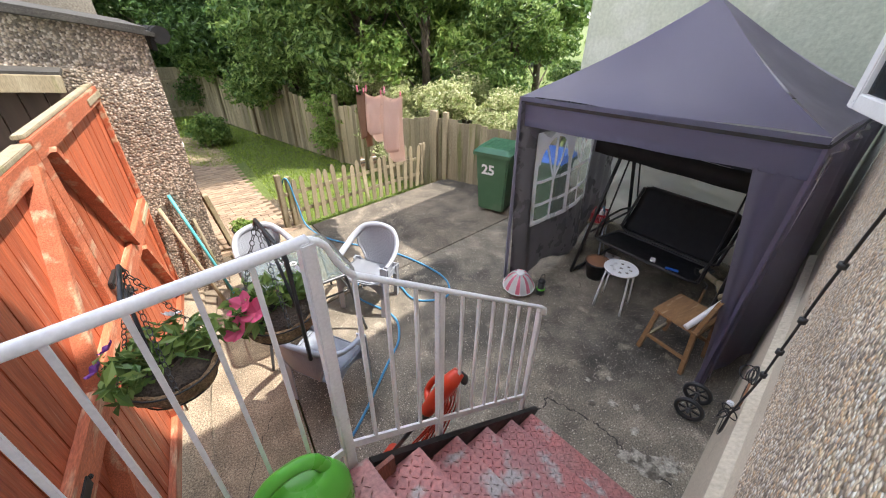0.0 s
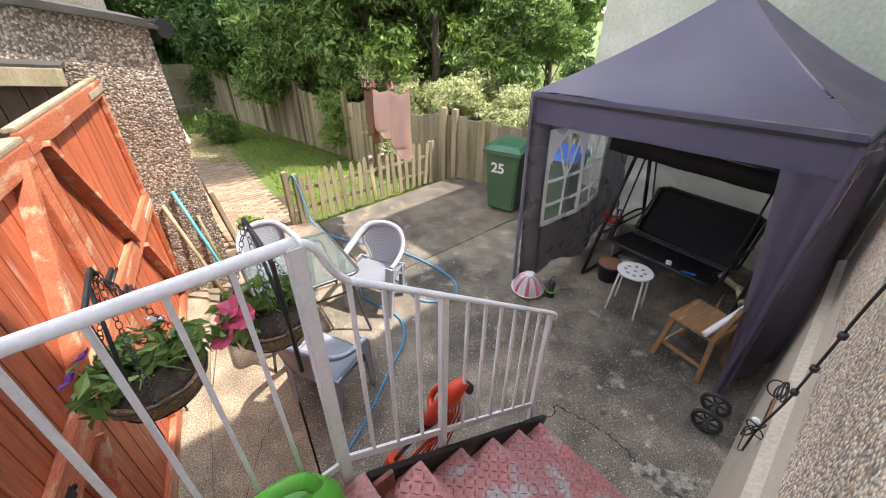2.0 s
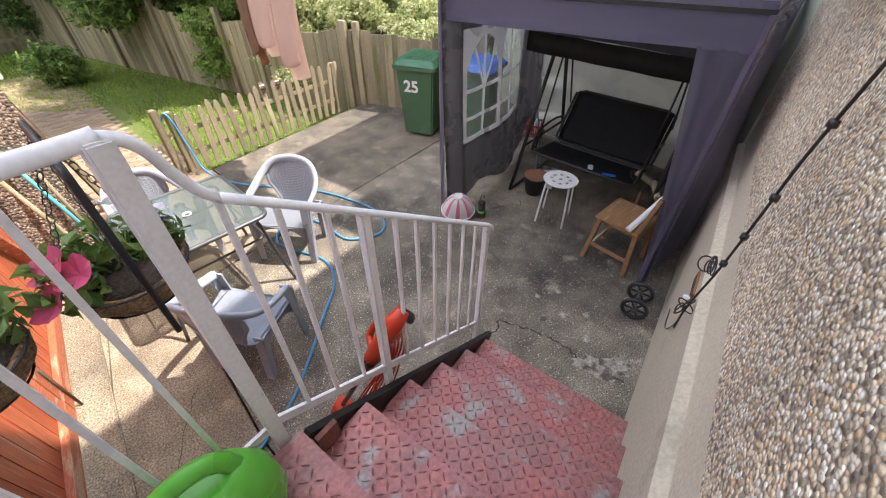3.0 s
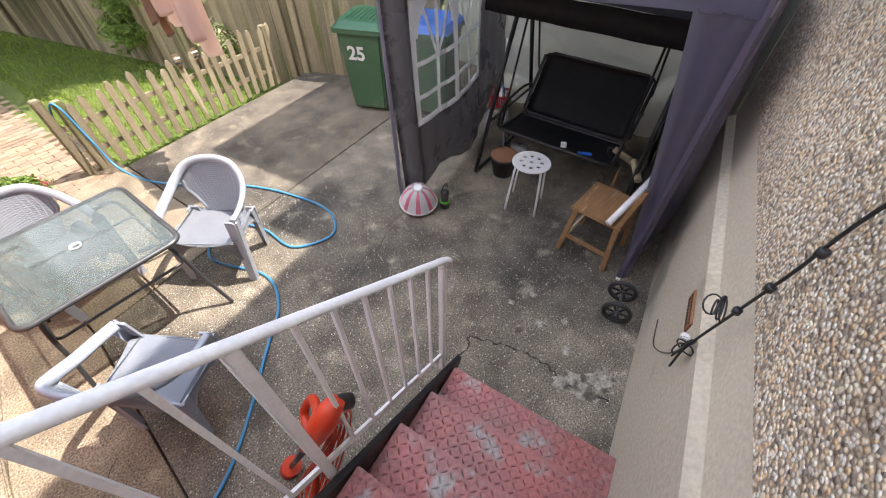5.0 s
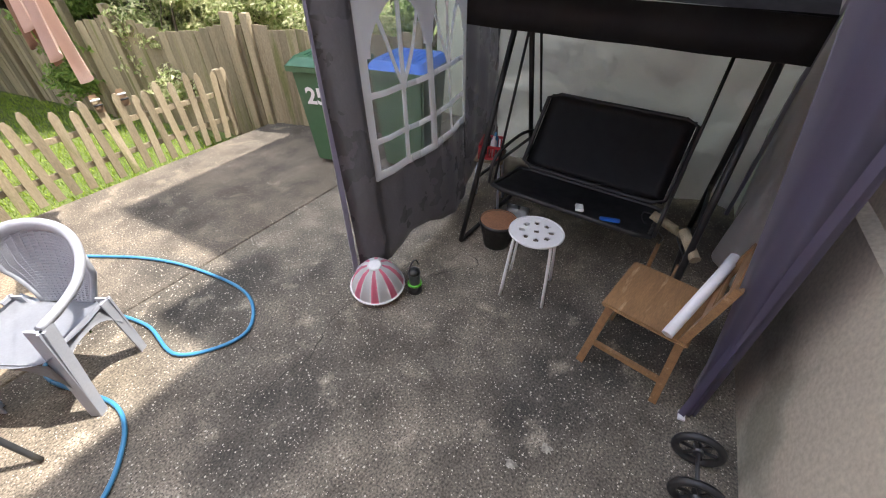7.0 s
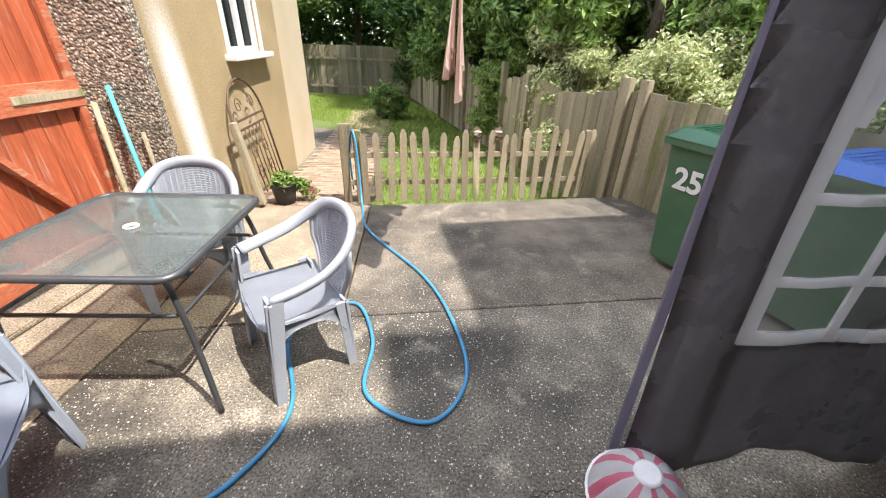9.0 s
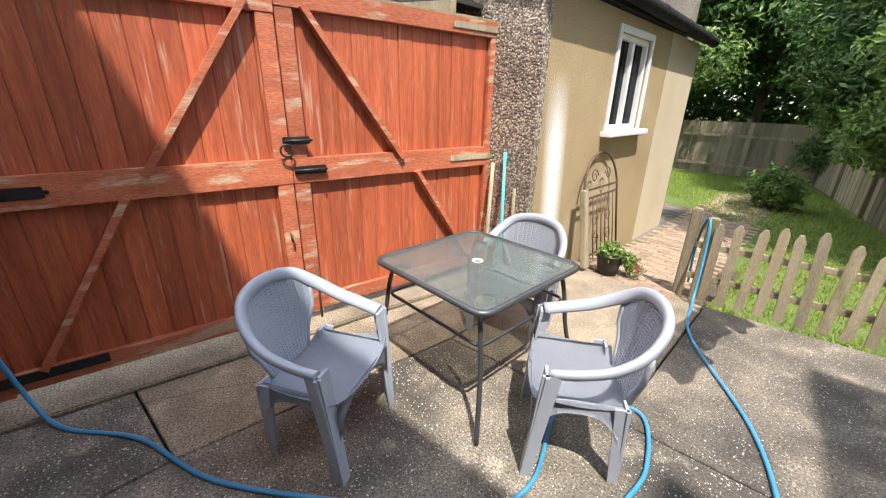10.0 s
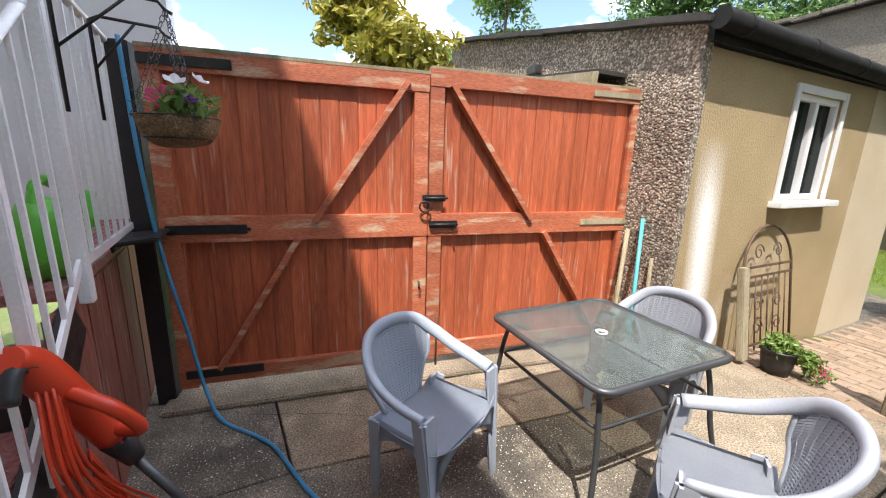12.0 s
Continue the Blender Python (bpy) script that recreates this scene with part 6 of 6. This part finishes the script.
hp = [(-0.68, 2.11, 2.06), (-0.66, 2.13, 1.5), (-0.65, 2.17, 1.0), (-0.63, 2.25, 0.5), (-0.60, 2.31, 0.12), (-0.43, 2.40, 0.012), (-0.12, 2.64, 0.012), (0.36, 2.83, 0.012), (0.90, 3.24, 0.012), (1.165, 3.46, 0.012), (1.278, 3.76, 0.012), (1.14, 4.22, 0.012), (1.27, 4.44, 0.012),
      (1.468, 4.50, 0.012), (1.593, 4.18, 0.012), (1.598, 3.82, 0.012), (1.884, 3.66, 0.012), (2.07, 3.89, 0.012), (2.05, 4.28, 0.012), (1.878, 4.81, 0.012), (1.43, 5.52, 0.012), (1.31, 6.06, 0.02), (1.28, 6.22, 0.3), (1.25, 6.30, 0.60), (1.21, 6.37, 0.64), (1.16, 6.48, 0.4), (1.15, 6.6, -0.02)]
bm = B()
tube(bm, smooth_path(hp, 9), 0.0105, 8)
part("hose", bm, HOSE, t)

# ---- washing line ----
t = thing("washing_line", "thin washing line tied to a far tree", "washing line")
bm = B()
tube(bm, smooth_path([(1.9, 1.32, 3.3), (2.02, 4.5, 1.92), (2.14, 6.0, 1.80), (2.6, 12.5, 2.6)], 8), 0.0016, 5)
part("line", bm, GREY_METAL, t)


def towel(label, y0, y1, z_top, drop, mt, lean):
    t = thing("towel", label, "towel", None, "washing on the line")
    for sgn in (-1, 1):
        bm = B()
        sheet(bm, lambda s, t_: Vector((2.02 + 0.08 * (y0 + (y1 - y0) * s - 4.5) + sgn * (0.006 + 0.03 * t_) + 0.02 * math.sin(8 * s) * t_ + lean * t_,
                                       y0 + (y1 - y0) * s + 0.02 * math.sin(3 * t_), z_top - 0.06 * (s) - 0.03 * math.sin(math.pi * s) - (drop * (1.0 if sgn > 0 else 0.82)) * t_ - 0.03 * s * t_)), 14, 16, 0.004)
        part("fold", bm, mt, t)
    for y in (y0 + 0.03, y1 - 0.03):
        bm = B()
        box(bm, (0.014, 0.012, 0.07), (2.02 + 0.08 * (y - 4.5), y, z_top - 0.0), bevel=0.003)
        part("peg", bm, PINK, t, "pink clothes peg")


towel("ribbed beige towel pegged on the line", 4.58, 5.0, 1.88, 0.66, TOWEL, -0.02)
towel("beige towel pegged on the line", 5.03, 5.48, 1.83, 0.5, TOWEL, 0.0)
towel("brown towel pegged on the line", 5.5, 5.75, 1.79, 0.62, material("brown_towel", (0.3, 0.17, 0.11), (0.25, 0.14, 0.09), 6.0, 0.95, fine=0.15, fine_scale=250, bump=0.003, bump_scale=200), 0.02)
for x in (2.44, 2.655):
    t = thing("sandal", "brown and white sandal drying on a picket", "sandal", pose(x, 6.44 + 0.08 * (x - 2.44), 0.60, 75, 0, 8), "pair of sandals")
    bm = B()
    sheet(bm, lambda s, t_: Vector(((t_ - 0.5) * 0.07 * (0.8 + 0.3 * math.sin(3 * s)), -0.06 + 0.15 * s, 0.004)), 8, 4, 0.014)
    part("sole", bm, material("tan_sole", (0.3, 0.2, 0.12), rough=0.8) if x < 2.5 else bpy.data.materials["tan_sole"], t)
    for y in (0.0, 0.045):
        bm = B()
        tube(bm, [(-0.034, y, 0.01), (-0.02, y, 0.035), (0.02, y, 0.035), (0.034, y, 0.01)], 0.009, 6)
        part("strap", bm, WHITE if y else BLACK_PLASTIC, t)

# ---- things on and beside the steps ----
wcn = thing("watering_can", "lime green plastic watering can on the landing", "watering can", pose(-0.06, 1.96, RISE * 6 + 0.006, 0, 0, 172) @ Matrix.Scale(1.38, 4))
bm = B()
lathe(bm, [(0.075, 0), (0.085, 0.0), (0.10, 0.06), (0.095, 0.14), (0.07, 0.19), (0.045, 0.205)], 24, squash=0.72)
part("body", bm, CAN_GREEN, wcn)
bm = B()
tube(bm, smooth_path([(-0.075, 0, 0.06), (-0.03, 0, 0.235), (0.06, 0, 0.235), (0.115, 0, 0.16), (0.095, 0, 0.08)], 6), 0.017, 8, flat=0.7)
part("handle", bm, CAN_GREEN, wcn)
bm = B()
tube(bm, smooth_path([(0.08, 0, 0.03), (0.15, 0, 0.10), (0.21, 0, 0.20)], 6), [0.03 - 0.0008 * k for k in range(13)], 10)
part("spout", bm, CAN_GREEN, wcn)

tr = thing("strimmer", "orange-red grass strimmer leaning on the railing", "strimmer", pose(-0.01, 0.0, -0.09))
P = [Vector(p) for p in ((0.76, 2.15, 1.15), (0.705, 2.16, 1.10), (0.66, 2.21, 0.96), (0.634, 2.265, 0.82))]
bm = B()
tube(bm, smooth_path(P, 5), [0.03, 0.034, 0.037, 0.04, 0.043, 0.045, 0.046, 0.046, 0.045, 0.044, 0.043, 0.042, 0.041, 0.04, 0.04, 0.038], 12)
part("motor_handle", bm, ORANGE, tr)
bm = B()
tube(bm, smooth_path([(0.80, 2.15, 1.06), (0.75, 2.155, 1.12), (0.68, 2.19, 1.06)], 5), 0.029, 10, flat=0.7)
part("grip", bm, BLACK_PLASTIC, tr)
bm = B()
tube(bm, smooth_path([(0.69, 2.20, 1.02), (0.74, 2.30, 0.98), (0.70, 2.34, 0.88), (0.65, 2.27, 0.86)], 5), 0.018, 8)
part("loop_handle", bm, ORANGE, tr)
bm = B()
tube(bm, [(0.636, 2.26, 0.83), (0.622, 2.295, 0.74)], [0.04, 0.026], 12)
part("collar", bm, BLACK_PLASTIC, tr)
bm = B()
tube(bm, [(0.624, 2.29, 0.75), (0.53, 2.54, 0.14)], 0.014, 10)
part("shaft", bm, GREY_METAL, tr, "grey steel shaft")
bm = B()
tube(bm, [(0.54, 2.52, 0.19), (0.52, 2.56, 0.09)], 0.05, 14)
part("head", bm, ORANGE, tr)
bm = B()
sheet(bm, lambda s, t_: Vector((0.52 + 0.17 * t_ * math.sin(2.4 * (s - 0.5)), 2.55 - 0.19 * t_ * math.cos(2.4 * (s - 0.5)), 0.085 - 0.07 * t_)), 12, 4, 0.004)
part("guard", bm, ORANGE, tr)
for k in range(11):
    bm = B()
    o = 0.010 * k
    tube(bm, smooth_path([(0.73 - o * 0.4, 2.17 + 0.012 * (k % 3), 1.05), (0.80 - o, 2.20 + 0.015 * (k % 3), 0.84 - 0.3 * o), (0.66 - o * 1.5, 2.20 + 0.012 * k, 0.56 - o), (0.52 - o, 2.18 + 0.014 * (k % 4), 0.52 - o), (0.58, 2.18, 0.74 + o * 0.3)], 6), 0.0045, 6)
    part("cable", bm, ORANGE, tr)

# hanging baskets on rail brackets
def basket(label, x, y, z, seed, flowers):
    t = thing("hanging_basket", label, "hanging basket", pose(x, y, z), "hanging baskets on the railing")
    bm = B()
    lathe(bm, [(0.05, -0.10), (0.09, -0.088), (0.122, -0.05), (0.135, 0.0), (0.131, 0.006), (0.118, -0.004)], 36, wave=0.05, waves=7)
    part("liner", bm, COIR, t, "fibrous coir liner")
    bm = B()
    lathe(bm, [(0.124, -0.006), (0.10, 0.004), (0.05, 0.014), (0.001, 0.016)], 24, wave=0.03, waves=5)
    part("soil", bm, SOIL, t)
    for rr, zz in ((0.138, 0.002), (0.108, -0.072)):
        bm = B()
        tube(bm, [(rr * math.cos(a), rr * math.sin(a), zz) for a in np.linspace(0, 2 * math.pi, 29)[:-1]], 0.003, 5, closed=True)
        part("wire_ring", bm, DARK_METAL, t)
    for a in (0.5, 2.6, 4.7):
        bm = B()
        p, q = Vector((0.135 * math.cos(a), 0.135 * math.sin(a), 0.0)), Vector((0, 0, 0.36))
        for k in range(18):
            c = p.lerp(q, (k + 0.5) / 18)
            d = (q - p).normalized()
            s = d.orthogonal() if k % 2 else d.cross(d.orthogonal())
            tube(bm, [c + d * 0.013 * math.cos(w) + s * 0.006 * math.sin(w) for w in np.linspace(0, 2 * math.pi, 8)[:-1]], 0.0016, 4, closed=True)
        part("chain", bm, GREY_METAL, t)
    leaf_cloud("foliage", [(-0.01, 0.05, 0.055, 0.13, 0.09, 0.075), (-0.11, -0.01, 0.045, 0.08, 0.09, 0.08), (0.10, 0.03, 0.045, 0.07, 0.07, 0.07)], 300, 0.027, seed, LEAF_MID, t)
    g = random.Random(seed)
    bm = B()
    for k in range(14):
        a, e = g.uniform(0, 6.28), g.uniform(0.6, 1.0)
        tube(bm, smooth_path([(0.03 * math.cos(a), 0.03 * math.sin(a), 0), (0.08 * e * math.cos(a), 0.08 * e * math.sin(a), 0.06), (0.17 * e * math.cos(a), 0.17 * e * math.sin(a), 0.05 + 0.06 * g.random())], 3), 0.0022, 4)
    part("stems", bm, LEAF_MID, t)
    for k, (mat, fx, fy, fz, rr) in enumerate(flowers):
        bm = B()
        n = 5
        up = Vector((fx, fy, 0.6 * abs(fx) + 0.12)).normalized()
        e1 = up.orthogonal().normalized()
        e2 = up.cross(e1)
        c0 = Vector((fx, fy, fz))
        cen = bm.verts.new(c0 - up * rr * 0.45)
        ringv = []
        for j in range(20):
            a = 2 * math.pi * j / 20
            r_ = rr * (0.82 + 0.18 * abs(math.cos(2.5 * a)))
            ringv.append(bm.verts.new(c0 + (e1 * math.cos(a) + e2 * math.sin(a)) * r_ + up * 0.15 * rr * math.cos(5 * a)))
        for j in range(20):
            bm.faces.new((cen, ringv[j], ringv[(j + 1) % 20]))
        part("flower", bm, mat, t)
    # bracket arm from the rail
    bm = B()
    top = Vector((0, 0, 0.36))
    tube(bm, [(0.0, 2.085 - y + 0.03, 0.0), (0.0, 2.085 - y + 0.03, 0.38), (0.0, 2.085 - y + 0.06, 0.395), (0.0, -0.02, 0.385), top, (0.0, 0.02, 0.35)], 0.0065, 6)
    part("bracket", bm, DARK_METAL, t, "black iron bracket")
    bm = B()
    tube(bm, [(0.0, 2.085 - y + 0.03, 0.2), (0.0, -0.1, 0.385)], 0.005, 6)
    part("brace", bm, DARK_METAL, t)
    return t


basket("coir hanging basket with purple petunias", -0.278, 2.36, 1.635, 61, [(PETAL_PURPLE, -0.17, 0.03, 0.07, 0.03), (PETAL_PURPLE, -0.13, 0.07, 0.1, 0.026), (PETAL_WHITE, 0.05, 0.1, 0.12, 0.03)])
basket("coir hanging basket with hot-pink petunias", 0.074, 2.42, 1.635, 62, [(PETAL_PINK, -0.12, -0.02, 0.10, 0.05), (PETAL_PINK, -0.16, -0.07, 0.045, 0.046), (PETAL_PINK, -0.09, -0.07, 0.09, 0.046), (PETAL_WHITE, 0.12, 0.02, 0.12, 0.034), (PETAL_WHITE, 0.05, 0.09, 0.14, 0.03), (PETAL_PURPLE, 0.13, 0.06, 0.06, 0.026)])

# ---- fittings on the house wall ----
HP = lambda x, z, off=0.012: HOUSE @ Vector((x, off, z))
t = thing("wall_cable", "black weatherproof cable clipped to the pebbledash", "cable")
bm = B()
tube(bm, smooth_path([HP(0.07, 0.78, 0.03), HP(0.08, 0.93, 0.03), HP(0.05, 1.2), HP(-0.02, 1.5), HP(-0.10, 1.85), HP(-0.4, 2.4), HP(-1.0, 3.0)], 6), 0.0052, 7)
part("cable", bm, BLACK_PLASTIC, t)
for x, z in ((0.04, 1.25), (-0.0, 1.42), (-0.05, 1.62), (-0.12, 1.9)):
    bm = B()
    lathe(bm, [(0.008, -0.012), (0.014, -0.01), (0.014, 0.01), (0.008, 0.012)], 10)
    bmesh.ops.transform(bm, verts=bm.verts, matrix=Matrix.Translation(HP(x, z)))
    part("clip", bm, BLACK_PLASTIC, t)
bm = B()
tube(bm, smooth_path([HP(0.08, 0.93, 0.03), HP(0.22, 0.66, 0.012), HP(0.42, 0.42, 0.01), HP(0.62, 0.40, 0.01)], 6), 0.003, 6)
part("thin_lead", bm, BLACK_PLASTIC, t)
for cx, cz in ((0.08, 0.93), (0.09, 1.18)):
    bm = B()
    g = random.Random(int(cx * 1000 + cz * 10))
    for k in range(4):
        r = g.uniform(0.02, 0.045)
        o = HP(cx + g.uniform(-0.02, 0.02), cz + g.uniform(-0.02, 0.02), 0.03 + 0.008 * k)
        e1, e2 = Vector((g.uniform(-1, 1), g.uniform(-.5, .5), g.uniform(-1, 1))).normalized(), Vector((g.uniform(-1, 1), g.uniform(-.5, .5), g.uniform(-1, 1))).normalized()
        tube(bm, [o + e1 * r * math.cos(a) + e2 * r * math.sin(a) for a in np.linspace(0, 2 * math.pi, 14)[:-1]], 0.0035, 5, closed=True)
    part("knot", bm, BLACK_PLASTIC, t)
bm = B()
box(bm, (0.03, 0.03, 0.025), HP(0.10, 0.96, 0.05), bevel=0.006)
part("connector", bm, WHITE, t, "white cable connector")
t = thing("air_brick", "terracotta air brick set in the plinth", "air brick", HOUSE @ pose(0.355, 0.004, 0.845))
bm = B()
box(bm, (0.215, 0.012, 0.068), (0, 0, 0), bevel=0.003)
part("brick", bm, TERRACOTTA, t)
for i in range(9):
    for j in range(2):
        bm = B()
        box(bm, (0.012, 0.006, 0.014), (-0.085 + 0.021 * i, 0.005, -0.015 + 0.03 * j))
        part("slot", bm, BLACK_PLASTIC, t)
# open white casement above the gazebo
t = thing("casement_window", "white plastic casement standing open", "window", pose(2.02, 1.21, 2.22, 0, 0, 26))
bm = B()
for x0, x1, z0, z1 in ((0, 0.07, 0, 1.0), (0.53, 0.60, 0, 1.0), (0.07, 0.53, 0, 0.07), (0.07, 0.53, 0.93, 1.0)):
    box(bm, (x1 - x0, 0.06, z1 - z0), ((x0 + x1) / 2, 0, (z0 + z1) / 2), bevel=0.006)
part("frame", bm, WHITE, t)
bm = B()
box(bm, (0.46, 0.008, 0.86), (0.30, 0, 0.5))
part("pane", bm, PANE, t)
